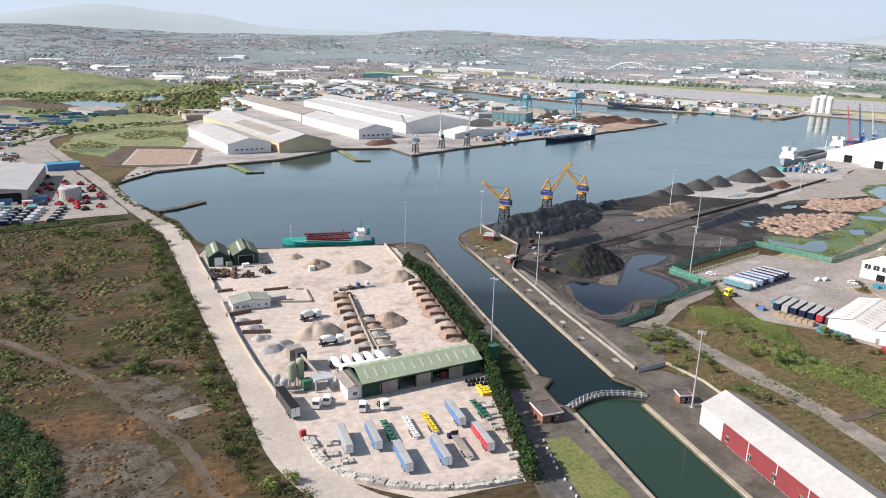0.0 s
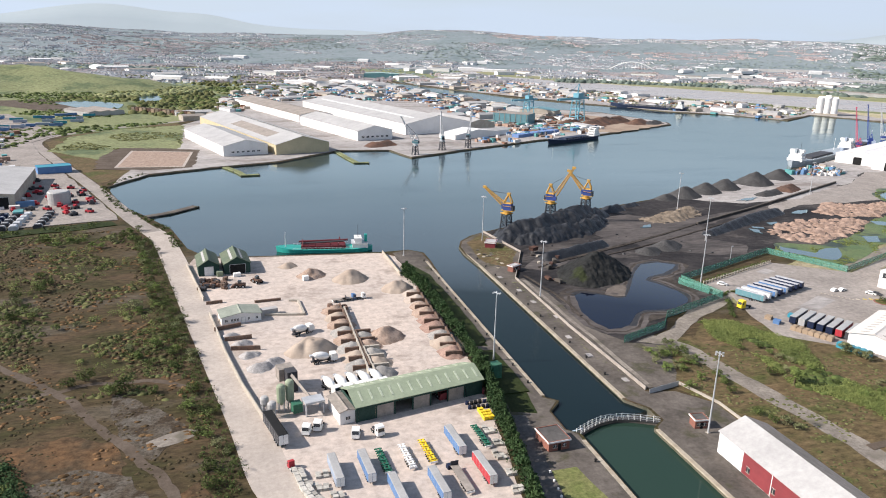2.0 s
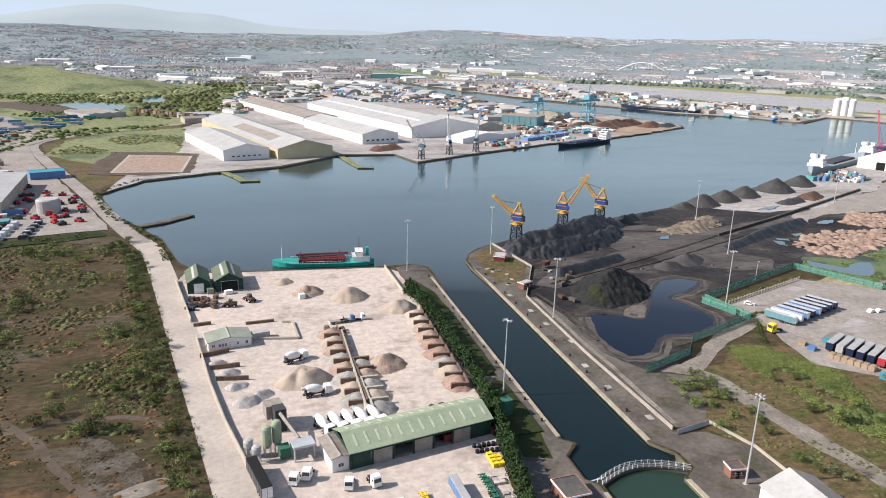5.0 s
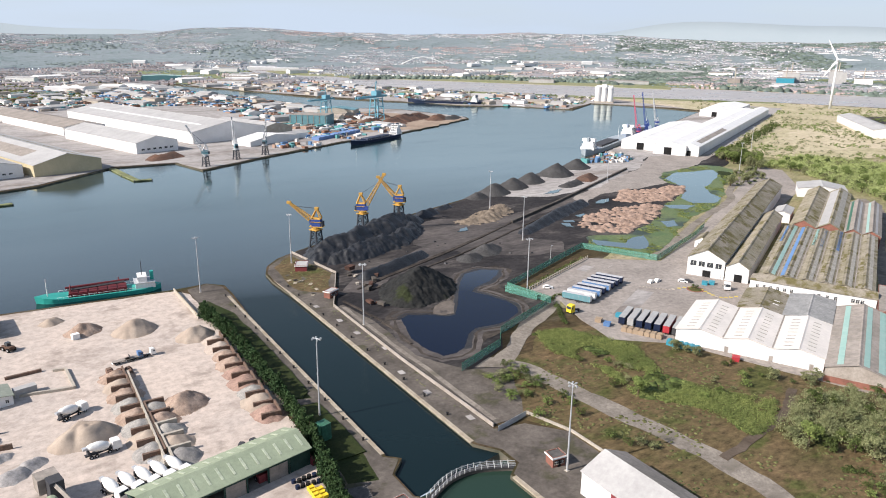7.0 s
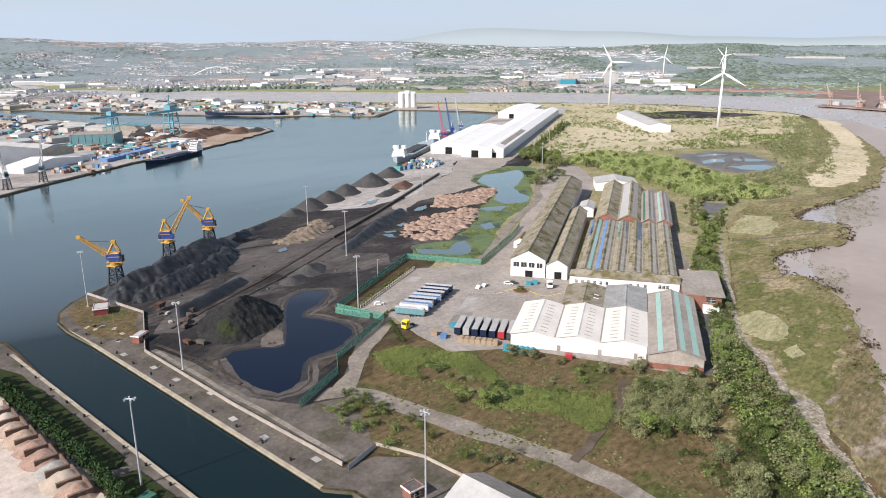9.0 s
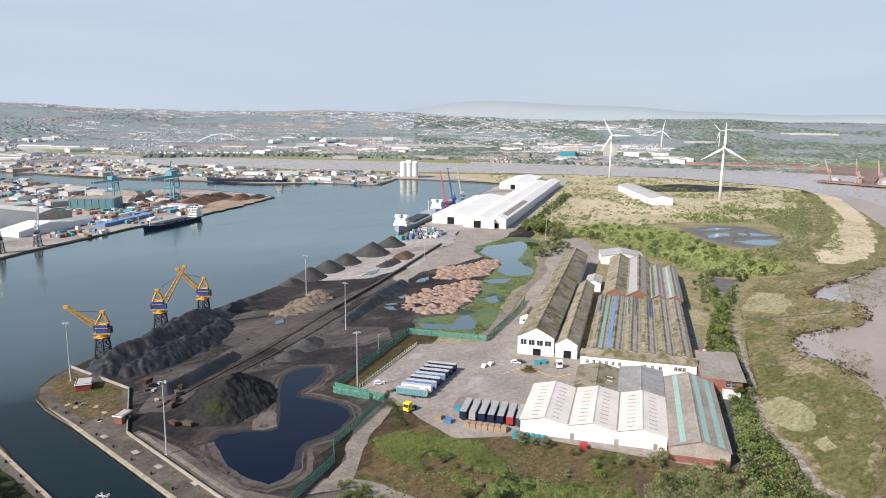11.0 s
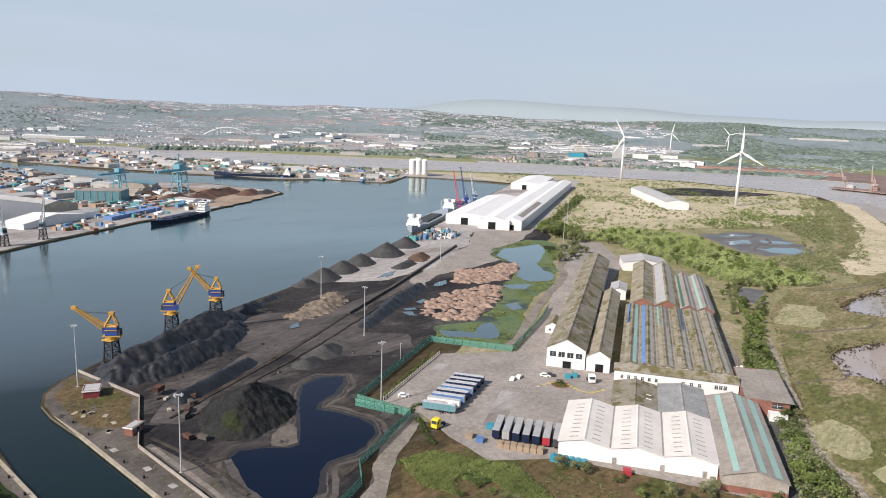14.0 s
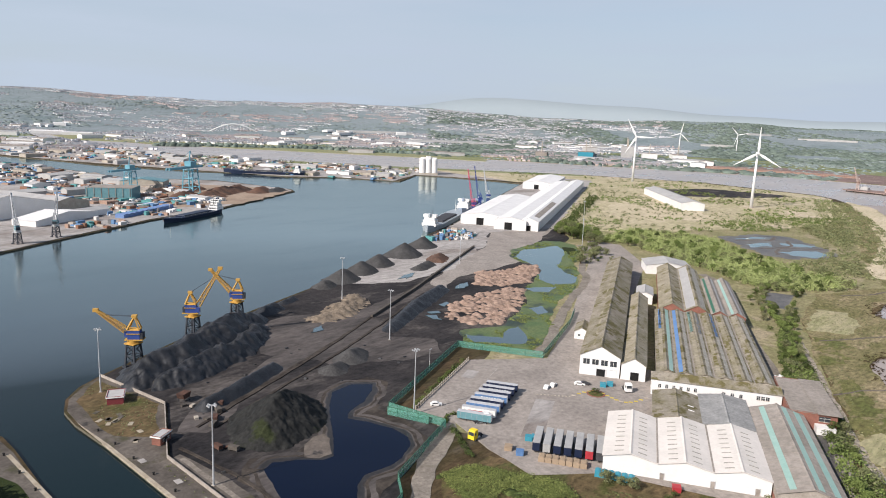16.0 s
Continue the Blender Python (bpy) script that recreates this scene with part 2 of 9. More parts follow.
MARSH_GREEN = surf("green_saltmarsh", (0.1, 0.108, 0.036), (0.15, 0.138, 0.056), 0.08, 0.5, grain=0.55, third=(0.215, 0.18, 0.1), third_scale=0.12, third_at=0.55, bump=0.6, streak=(0.6, 1.2, 1.0))
DRY_GRASS = surf("dry_bank_grass", (0.25, 0.2, 0.11), (0.13, 0.115, 0.05), 0.2, 0.7, grain=0.6, bump=0.6)
STRAW_MARSH = surf("straw_saltmarsh", (0.344, 0.303, 0.189), (0.246, 0.238, 0.123), 0.1, 0.5, grain=0.4, bump=0.4, streak=(0.4, 1.4, 1.0))
SLATE_MUD = surf("settling_bed_silt", (0.1, 0.1, 0.1), (0.15, 0.145, 0.14), 0.08, 0.6, rough=0.6, grain=0.3)
WET_COAL = surf("wet_coal_mud", (0.021, 0.0196, 0.0196), (0.035, 0.0315, 0.0301), 0.2, 0.9, rough=0.5, grain=0.4, spec=0.3)
SPIT = surf("washed_silt", (0.16, 0.136, 0.116), (0.104, 0.088, 0.076), 0.25, 1.0, grain=0.35)
DOCK_WATER = water("dock_water", (0.005, 0.012, 0.014), 0.1, 0.35, 0.3)
LOCK_WATER = water("lock_water", (0.017, 0.034, 0.025), 0.06, 0.05, 0.4)
POND_WATER = water("pond_water", (0.0015, 0.004, 0.014), 0.05, 0.04, 0.6, 0.4)
MARSH_WATER = water("marsh_water", (0.04, 0.065, 0.075), 0.08, 0.02, 0.5)
RIVER_WATER = water("river_water", (0.27, 0.225, 0.2), 0.3, 0.1, 0.2, 0.6)
# blue-grey stands for distance haze over the green slopes, put into the base colour
FAR_LAND = surf("haze_tinted_hills", (0.19, 0.226, 0.232), (0.218, 0.248, 0.258), 0.006, 0.05, grain=0.2, third=(0.15, 0.188, 0.192), third_scale=0.005)
SCRUB_GROUND = surf("scrubby_ground", (0.27, 0.235, 0.135), (0.175, 0.17, 0.08), 0.05, 0.4, grain=0.5, third=(0.31, 0.26, 0.175), third_scale=0.03, bump=0.5)
MOOR = surf("dry_moor", (0.442, 0.378, 0.261), (0.326, 0.297, 0.174), 0.03, 0.2, grain=0.45, third=(0.465, 0.389, 0.29), third_scale=0.012, third_at=0.55)
SHORE_SAND = surf("straw_shore", (0.52, 0.44, 0.32), (0.4, 0.35, 0.23), 0.02, 0.2, grain=0.3)
POND_BANK = surf("pond_bank_silt", (0.0737, 0.0615, 0.0516), (0.0295, 0.0246, 0.0216), 0.12, 0.6, grain=0.35)
HAUL = surf("haul_road_dust", (0.109, 0.0952, 0.0884), (0.052, 0.0468, 0.045), 0.06, 0.35, grain=0.4, streak=(0.5, 1.4, 1.0))
TIMBER = surf("timber_rubble", (0.25, 0.2, 0.15), (0.13, 0.105, 0.08), 0.3, 1.2, grain=0.6, bump=0.8)
GREY_HEATH = surf("lichen_ground", (0.115, 0.102, 0.085), (0.0697, 0.0544, 0.0382), 0.22, 1.2, grain=0.6, third=(0.0467, 0.034, 0.0221), third_scale=0.16, third_at=0.5, bump=0.5)
# aerial haze put into the colour; emission holds the mountains near sky brightness
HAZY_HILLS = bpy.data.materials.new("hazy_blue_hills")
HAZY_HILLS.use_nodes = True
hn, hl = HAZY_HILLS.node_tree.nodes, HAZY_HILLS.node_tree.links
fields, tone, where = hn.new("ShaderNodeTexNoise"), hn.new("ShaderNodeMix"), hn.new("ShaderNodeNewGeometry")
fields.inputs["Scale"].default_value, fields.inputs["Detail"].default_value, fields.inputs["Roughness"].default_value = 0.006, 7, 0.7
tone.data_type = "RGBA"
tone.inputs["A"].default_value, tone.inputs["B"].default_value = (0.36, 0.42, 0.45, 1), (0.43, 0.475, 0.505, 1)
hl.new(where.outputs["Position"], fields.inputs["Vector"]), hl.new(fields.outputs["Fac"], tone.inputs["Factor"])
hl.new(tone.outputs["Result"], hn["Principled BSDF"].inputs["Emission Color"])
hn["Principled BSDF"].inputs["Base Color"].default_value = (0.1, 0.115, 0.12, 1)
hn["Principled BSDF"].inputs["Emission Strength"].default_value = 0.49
RUSTY = surf("rusty_plate", (0.11, 0.06, 0.045), (0.07, 0.042, 0.034), 0.4, 1.5, grain=0.35)
TAN_DUST = surf("tan_dust", (0.34, 0.265, 0.2), (0.25, 0.185, 0.14), 0.05, 0.4, grain=0.3)
DARK_WALL = surf("coal_stained_concrete", (0.12, 0.105, 0.09), (0.07, 0.062, 0.055), 0.2, 0.8, grain=0.3)
# buildings
WHITE_SHEET = surf("white_cladding", (0.72, 0.705, 0.685), (0.65, 0.635, 0.615), 0.1, 1.0, rough=0.55, grain=0.06)
CREAM_SHEET = surf("cream_cladding", (0.5, 0.43, 0.28), (0.44, 0.38, 0.25), 0.1, 1.0, rough=0.6, grain=0.07)
WAREHOUSE_ROOF = surf("white_roof_sheet", (0.66, 0.61, 0.56), (0.58, 0.54, 0.495), 0.1, 0.8, rough=0.6, grain=0.1)
PALE_ROOF = surf("pale_roof_sheet", (0.42, 0.41, 0.395), (0.35, 0.34, 0.33), 0.08, 0.7, rough=0.6, grain=0.12)
GREY_ROOF = surf("grey_fibre_cement", (0.313, 0.276, 0.244), (0.239, 0.212, 0.184), 0.08, 0.6, grain=0.25)
MOSS_ROOF = surf("mossy_fibre_cement", (0.273, 0.242, 0.198), (0.176, 0.157, 0.104), 0.12, 0.9, grain=0.25, third=(0.123, 0.106, 0.0484), third_scale=0.15, third_at=0.52, bump=0.3)
MOSS_ROOF_B = surf("ochre_fibre_cement", (0.317, 0.282, 0.224), (0.211, 0.185, 0.119), 0.12, 0.9, grain=0.25, third=(0.132, 0.114, 0.044), third_scale=0.1, third_at=0.53)
SLATE = surf("patched_felt_roof", (0.22, 0.22, 0.215), (0.3, 0.295, 0.285), 0.2, 0.9, grain=0.25)
OFFICE_ROOF = surf("grey_green_roof_felt", (0.27, 0.29, 0.24), (0.22, 0.24, 0.2), 0.2, 1.0, rough=0.7, grain=0.15)
DARK_ROOF = surf("dark_green_roof_sheet", (0.1, 0.13, 0.09), (0.14, 0.16, 0.11), 0.2, 1.0, rough=0.6, grain=0.2)
GREEN_ROOF = surf("green_roof_sheet", (0.3, 0.34, 0.24), (0.25, 0.29, 0.2), 0.1, 0.8, rough=0.6, grain=0.15)
DARK_GREEN = surf("dark_green_cladding", (0.02, 0.05, 0.04), (0.03, 0.06, 0.05), 0.3, 1.5, rough=0.5)
MID_GREEN = surf("mid_green_paint", (0.04, 0.14, 0.09), (0.05, 0.12, 0.08), 0.3, 1.5, rough=0.5)
TEAL_STRIP = surf("teal_rooflight", (0.25, 0.4, 0.35), (0.3, 0.43, 0.38), 0.2, 1.0, rough=0.4, grain=0.08)
BLUE_STRIP = surf("blue_rooflight", (0.1, 0.2, 0.4), (0.14, 0.24, 0.42), 0.2, 1.0, rough=0.7, grain=0.08)
ROOFLIGHT = surf("dull_rooflight", (0.36, 0.34, 0.3), (0.28, 0.265, 0.23), 0.3, 1.0, rough=0.8)
RED_SHEET = surf("red_cladding", (0.216, 0.048, 0.0528), (0.184, 0.044, 0.048), 0.15, 1.0, rough=0.5, grain=0.08)
SHED_FRONT = surf("stained_grey_render", (0.36, 0.32, 0.28), (0.27, 0.235, 0.2), 0.3, 1.5, grain=0.2)
BRICK = surf("red_brick", (0.26, 0.115, 0.085), (0.19, 0.09, 0.07), 0.3, 2.5, grain=0.2)
GLASS = surf("window_glass", (0.03, 0.035, 0.04), (0.05, 0.055, 0.06), 0.3, 1.0, rough=0.12, spec=0.6)
# near-black panel colour, painting the shade inside open doorways
DARK = surf("dark_opening", (0.012, 0.012, 0.012), (0.02, 0.02, 0.02), 0.3, 1.0)
CONCRETE = surf("precast_concrete", (0.42, 0.38, 0.32), (0.34, 0.3, 0.25), 0.2, 1.2, grain=0.15)
# paint and metal
def paint(name, c, rough=0.45, metal=0.0):
    return surf(name, c, tuple(x * 0.85 for x in c), 0.4, 2.0, rough=rough, metal=metal, grain=0.1)
STEEL = paint("galvanised_steel", (0.5, 0.51, 0.52), 0.5, 0.3)
DUSTY_TOP = paint("dusty_trailer_roof", (0.46, 0.46, 0.47))
BLACK = paint("black_rubber", (0.02, 0.02, 0.02), 0.8)
CHASSIS = paint("chassis_grey", (0.06, 0.06, 0.065), 0.6)
CRANE_YELLOW = paint("crane_yellow", (0.5, 0.29, 0.07))
CRANE_BLUE = paint("crane_blue", (0.04, 0.07, 0.24))
CRANE_DARK = paint("crane_dark_steel", (0.045, 0.05, 0.06), 0.6)
CRANE_CYAN = paint("cyan_crane_steel", (0.16, 0.36, 0.44))
RED = paint("red_paint", (0.4, 0.045, 0.055))
BLUE = paint("blue_curtain", (0.1, 0.19, 0.36))
PALE_BLUE = paint("pale_blue_curtain", (0.29, 0.34, 0.42))
NAVY = paint("navy_curtain", (0.018, 0.026, 0.055))
WHITE = paint("white_paint", (0.8, 0.79, 0.76))
GREY_TOP = paint("grey_trailer_roof", (0.37, 0.365, 0.355))
YELLOW = paint("yellow_paint", (0.75, 0.55, 0.04))
DULL_YELLOW = paint("faded_yellow_paint", (0.5, 0.4, 0.1))
GREEN_SKEL = paint("green_chassis", (0.03, 0.14, 0.09))
SHIP_GREY = paint("grey_ship_hull", (0.32, 0.36, 0.39))
TURQUOISE = paint("turquoise_hull", (0.035, 0.33, 0.28))
CYAN = paint("cyan_sheeting", (0.05, 0.26, 0.34))
TEAL_STEEL = paint("teal_steel", (0.13, 0.26, 0.29))
MAROON = paint("maroon_hold", (0.14, 0.03, 0.035))
HULL_NAVY = paint("navy_hull", (0.02, 0.03, 0.06))
STRAW = paint("baled_card", (0.33, 0.25, 0.175), 0.9)
BLOCK = surf("block_pallets", (0.42, 0.4, 0.36), (0.36, 0.34, 0.3), 0.5, 2.0, rand=0.25)
TURBINE = paint("turbine_white", (0.78, 0.78, 0.77), 0.4)
FENCE_NET = surf("green_debris_net", (0.11, 0.3, 0.235), (0.14, 0.33, 0.27), 0.3, 1.5, alpha=0.42)
# plants
BRACKEN = surf("dry_bracken", (0.15, 0.085, 0.04), (0.1, 0.066, 0.032), 0.08, 1.5, grain=0.6, island=0.4, bump=0.8)
TUSSOCK = surf("heather_tussock", (0.0828, 0.0576, 0.0324), (0.045, 0.0378, 0.018), 0.08, 1.5, grain=0.6, island=0.4, bump=0.8)
THORN = surf("thorn_scrub", (0.125, 0.125, 0.05), (0.078, 0.085, 0.033), 0.05, 0.8, grain=0.55, island=0.3, bump=1.0)
LEAF = surf("leaf_green", (0.0816, 0.102, 0.0306), (0.051, 0.0714, 0.0224), 0.06, 0.6, grain=0.25, island=0.45, rand=0.2)
LEAF_LIGHT = surf("leaf_bright_green", (0.165, 0.205, 0.062), (0.115, 0.155, 0.046), 0.05, 0.6, grain=0.25, island=0.4, rand=0.15)
LEAF_HEATH = surf("leaf_heath_bush", (0.182, 0.209, 0.066), (0.127, 0.154, 0.0495), 0.06, 0.6, grain=0.25, island=0.4)
LEAF_WOOD = surf("leaf_spring_wood", (0.344, 0.391, 0.153), (0.252, 0.298, 0.112), 0.02, 0.6, grain=0.25, island=0.3)
DARK_PATH = surf("dark_asphalt_path", (0.12, 0.112, 0.105), (0.085, 0.08, 0.076), 0.15, 0.9, grain=0.3)
LAWN = surf("yellowing_lawn", (0.12, 0.14, 0.045), (0.17, 0.165, 0.07), 0.15, 0.9, grain=0.45, bump=0.4)
STRAW_TUFT = surf("straw_tuft", (0.352, 0.304, 0.192), (0.256, 0.232, 0.128), 0.1, 0.8, grain=0.4, island=0.35)
OLIVE_TUFT = surf("olive_tuft", (0.19, 0.2, 0.085), (0.13, 0.145, 0.055), 0.1, 0.8, grain=0.4, island=0.35)
LEAF_GREY = surf("leaf_grey_green", (0.16, 0.179, 0.0828), (0.171, 0.171, 0.0853), 0.06, 0.6, grain=0.25, island=0.45, rand=0.2)
LEAF_BROWN = surf("heather_brown", (0.062, 0.042, 0.022), (0.042, 0.032, 0.017), 0.06, 0.6, grain=0.3, island=0.45)
CONIFER = surf("conifer_green", (0.028, 0.056, 0.0224), (0.0392, 0.0672, 0.0246), 0.1, 0.8, grain=0.3, island=0.4, rand=0.2)
# foliage of the far woods, paled and greyed so its base colour carries haze
FAR_GREEN = surf("haze_tinted_green_wood", (0.128, 0.157, 0.128), (0.104, 0.133, 0.114), 0.01, 0.1, grain=0.25, island=0.3)
FAR_LEAF = surf("haze_tinted_woodland", (0.195, 0.238, 0.235), (0.168, 0.21, 0.208), 0.01, 0.1, grain=0.2, island=0.35)
BARK = surf("bark", (0.1, 0.075, 0.05), (0.07, 0.05, 0.035), 0.5, 3.0)
TERRACE_WALL = island_mix("far_brick_terraces", [(0.5, 0.39, 0.36), (0.42, 0.34, 0.32), (0.6, 0.53, 0.5), (0.47, 0.35, 0.32)])
TERRACE_ROOF = island_mix("far_terrace_roofs", [(0.25, 0.225, 0.225), (0.22, 0.22, 0.23), (0.27, 0.235, 0.23), (0.23, 0.225, 0.235)])
# same haze tint painted into the wood patches
FAR_WOOD = surf("haze_tinted_wood_patches", (0.185, 0.215, 0.2), (0.155, 0.188, 0.178), 0.008, 0.1, grain=0.2, island=0.2)
HOUSE_WALL = island_mix("far_house_walls", [(0.7, 0.7, 0.7), (0.42, 0.4, 0.39), (0.6, 0.6, 0.6), (0.48, 0.43, 0.41), (0.78, 0.78, 0.78)])
HOUSE_ROOF = island_mix("far_house_roofs", [(0.22, 0.235, 0.255), (0.25, 0.24, 0.245), (0.23, 0.245, 0.265), (0.26, 0.245, 0.245), (0.21, 0.225, 0.25)])



# ---------------------------------------------------------------- geometry helpers
class Geo:
    """Collects vertices and faces of one mesh."""

    def __init__(self):
        self.v, self.f = [], []

    def add(self, vs, fs, m=None):
        k = len(self.v)
        self.v += [tuple(m @ Vector(p)) for p in vs] if m else [tuple(p) for p in vs]
        self.f += [tuple(i + k for i in f) for f in fs]
        return self

    def box(self, x0, x1, y0, y1, z0, z1, m=None):
        vs = [(x, y, z) for z in (z0, z1) for x, y in ((x0, y0), (x1, y0), (x1, y1), (x0, y1))]
        return self.add(vs, [(3, 2, 1, 0), (4, 5, 6, 7), (0, 1, 5, 4), (1, 2, 6, 5), (2, 3, 7, 6), (3, 0, 4, 7)], m)

    def prism(self, pts, z0, z1, m=None):
        n = len(pts)
        vs = [(x, y, z0) for x, y in pts] + [(x, y, z1) for x, y in pts]
        return self.add(vs, [tuple(range(n))[::-1], tuple(range(n, 2 * n))] + [(i, (i + 1) % n, n + (i + 1) % n, n + i) for i in range(n)], m)

    def side(self, pts, y0, y1, m=None):
        """An outline in x and z, drawn out along y."""
        n = len(pts)
        vs = [(x, y0, z) for x, z in pts] + [(x, y1, z) for x, z in pts]
        return self.add(vs, [tuple(range(n)), tuple(range(n, 2 * n))[::-1]] + [(i, n + i, n + (i + 1) % n, (i + 1) % n) for i in range(n)], m)

    def tube(self, a, b, r0, r1=None, n=8, m=None):
        a, b = Vector(a), Vector(b)
        r1 = r0 if r1 is None else r1
        q = (b - a).to_track_quat("Z", "Y").to_matrix()
        vs = [p + q @ Vector((r * math.cos(k * math.tau / n), r * math.sin(k * math.tau / n), 0)) for p, r in ((a, r0), (b, r1)) for k in range(n)]
        return self.add(vs, [tuple(range(n))[::-1], tuple(range(n, 2 * n))] + [(i, (i + 1) % n, n + (i + 1) % n, n + i) for i in range(n)], m)

    def beam(self, a, b, w):
        return self.tube(a, b, w * 0.707, n=4)

    def lathe(self, prof, n=16, m=None):
        vs = [(r * math.cos(k * math.tau / n), r * math.sin(k * math.tau / n), z) for r, z in prof for k in range(n)]
        fs = [(j * n + i, j * n + (i + 1) % n, (j + 1) * n + (i + 1) % n, (j + 1) * n + i) for j in range(len(prof) - 1) for i in range(n)]
        return self.add(vs, fs + [tuple(range(n))[::-1], tuple(range((len(prof) - 1) * n, len(prof) * n))], m)

    def mesh(self, name, material, smooth=False):
        me = bpy.data.meshes.new(name)
        me.from_pydata(self.v, [], self.f)
        me.materials.append(material)
        if smooth:
            me.polygons.foreach_set("use_smooth", [True] * len(me.polygons))
        me.update()
        return me


def part(name, geo, material, parent=None, label="", at=None, smooth=False):
    ob = new(name, geo.mesh(name, material, smooth) if isinstance(geo, Geo) else geo)
    ob.parent = parent
    if at:
        ob.matrix_basis = at
    return tagged(ob, label)


def thing(name, label, category, at=None, group="", kind=""):
    ob = new(name)
    ob.empty_display_size = 0.5
    ob.matrix_basis = at or Matrix()
    return tagged(ob, label, category, group, kind)


def solid(name, geo, material, label, category, at=None, group="", kind="", smooth=False):
    ob = part(name, geo, material, None, "", at, smooth)
    return tagged(ob, label, category, group, kind)


def wavy(pts, step, amount, seed=0.0):
    """A closed outline cut into short steps, pushed about by noise."""
    out = []
    for (x0, y0), (x1, y1) in zip(pts, pts[1:] + pts[:1]):
        n = max(1, int(math.hypot(x1 - x0, y1 - y0) / step))
        for k in range(n):
            x, y = x0 + (x1 - x0) * k / n, y0 + (y1 - y0) * k / n
            d = noise.noise_vector((x * 0.09, y * 0.09, seed)) + 0.5 * noise.noise_vector((x * 0.3, y * 0.3, seed + 5))
            out.append((x + d.x * amount, y + d.y * amount))
    return out


def fill(pts, z, holes=()):
    """Triangles over an outline with holes, with the walls of the outline left open."""
    from mathutils.geometry import tessellate_polygon
    rings = [[Vector((x, y, 0)) for x, y in ring] for ring in (pts, *holes)]
    g = Geo()
    flat = [p for ring in rings for p in ring]
    tris = []
    for a, b, c in tessellate_polygon(rings):
        up = (flat[b] - flat[a]).cross(flat[c] - flat[a]).z
        tris.append((a, b, c) if up > 0 else (a, c, b))
    g.add([(p.x, p.y, z) for p in flat], tris)
    return g


LAYER = [0.02]


def sheet(name, pts, material, label, category, step=6.0, amount=0.0, z=None, kind="structure"):
    """One area of the ground, a thin slab laid over what is below it."""
    if z is None:
        LAYER[0] += 0.004
        z = LAYER[0]
    ring = wavy(pts, step, amount, len(name)) if amount else list(pts)
    g = fill(ring, z)
    n = len(ring)
    k = len(g.v)
    g.v += [(x, y, z - 0.3) for x, y in ring]
    g.f += [(i, (i + 1) % n, k + (i + 1) % n, k + i) for i in range(n)]
    return solid(name, g, material, label, category, kind=kind)


def ribbon(pts, width):
    """The outline of a strip of this width along a line."""
    left, right = [], []
    for i, (x, y) in enumerate(pts):
        a, b = pts[max(0, i - 1)], pts[min(len(pts) - 1, i + 1)]
        d = Vector((b[0] - a[0], b[1] - a[1])).normalized()
        w = (width[i] if isinstance(width, (list, tuple)) else width) / 2
        left.append((x - d.y * w, y + d.x * w)), right.append((x + d.y * w, y - d.x * w))
    return left + right[::-1]


def smooth_line(pts, n=6):
    out = []
    for i in range(len(pts) - 1):
        p = [pts[max(0, i - 1)], pts[i], pts[i + 1], pts[min(len(pts) - 1, i + 2)]]
        for k in range(n):
            t = k / n
            out.append(tuple(0.5 * (2 * p[1][c] + (p[2][c] - p[0][c]) * t + (2 * p[0][c] - 5 * p[1][c] + 4 * p[2][c] - p[3][c]) * t * t
                                    + (3 * p[1][c] - p[0][c] - 3 * p[2][c] + p[3][c]) * t ** 3) for c in (0, 1)))
    return out + [pts[-1]]


def mound(name, ridge, slope, material, label, category="heap", step=1.0, rough=0.5, bumps=0.25, group="", z0=0.0, kind=""):
    """A heap of loose stuff: ridge holds (x, y, height); its sides fall off at the slope."""
    pts = list(ridge) if len(ridge) > 20 else []
    for a, b in zip(ridge, ridge[1:] or ridge) if len(ridge) <= 20 else ():
        n = max(1, int(math.dist(a[:2], b[:2]) / (step * 1.5)))
        pts += [tuple(a[c] + (b[c] - a[c]) * k / n for c in range(3)) for k in range(n + 1)]
    P = np.array(pts)
    reach = P[:, 2].max() / slope + 2 * rough + step
    x0, y0 = P[:, 0].min() - reach, P[:, 1].min() - reach
    nx, ny = int((P[:, 0].max() + reach - x0) / step) + 2, int((P[:, 1].max() + reach - y0) / step) + 2
    H = np.zeros((nx, ny))
    for i in range(nx):
        for j in range(ny):
            x, y = x0 + i * step, y0 + j * step
            d = np.hypot(P[:, 0] - x, P[:, 1] - y)
            h = float((P[:, 2] - slope * np.sqrt(d * d + 0.6)).max())
            if h > -rough:
                h += rough * noise.noise((x * bumps, y * bumps, 3.1)) + 0.4 * rough * noise.noise((x * bumps * 3, y * bumps * 3, 7.7)) + 0.45 * rough * (0.28 - abs(noise.noise((x * bumps * 2.2, y * bumps * 2.2, 12.3))))
            H[i, j] = h
    g, ids = Geo(), {}

    def vid(i, j):
        if (i, j) not in ids:
            ids[i, j] = len(g.v)
            g.v.append((x0 + i * step, y0 + j * step, z0 + max(-0.15, float(H[i, j]))))
        return ids[i, j]
    for i in range(nx - 1):
        for j in range(ny - 1):
            if H[i:i + 2, j:j + 2].max() > -0.05:
                g.f.append((vid(i, j), vid(i + 1, j), vid(i + 1, j + 1), vid(i, j + 1)))
    return solid(name, g, material, label, category, group=group, smooth=True, kind=kind)


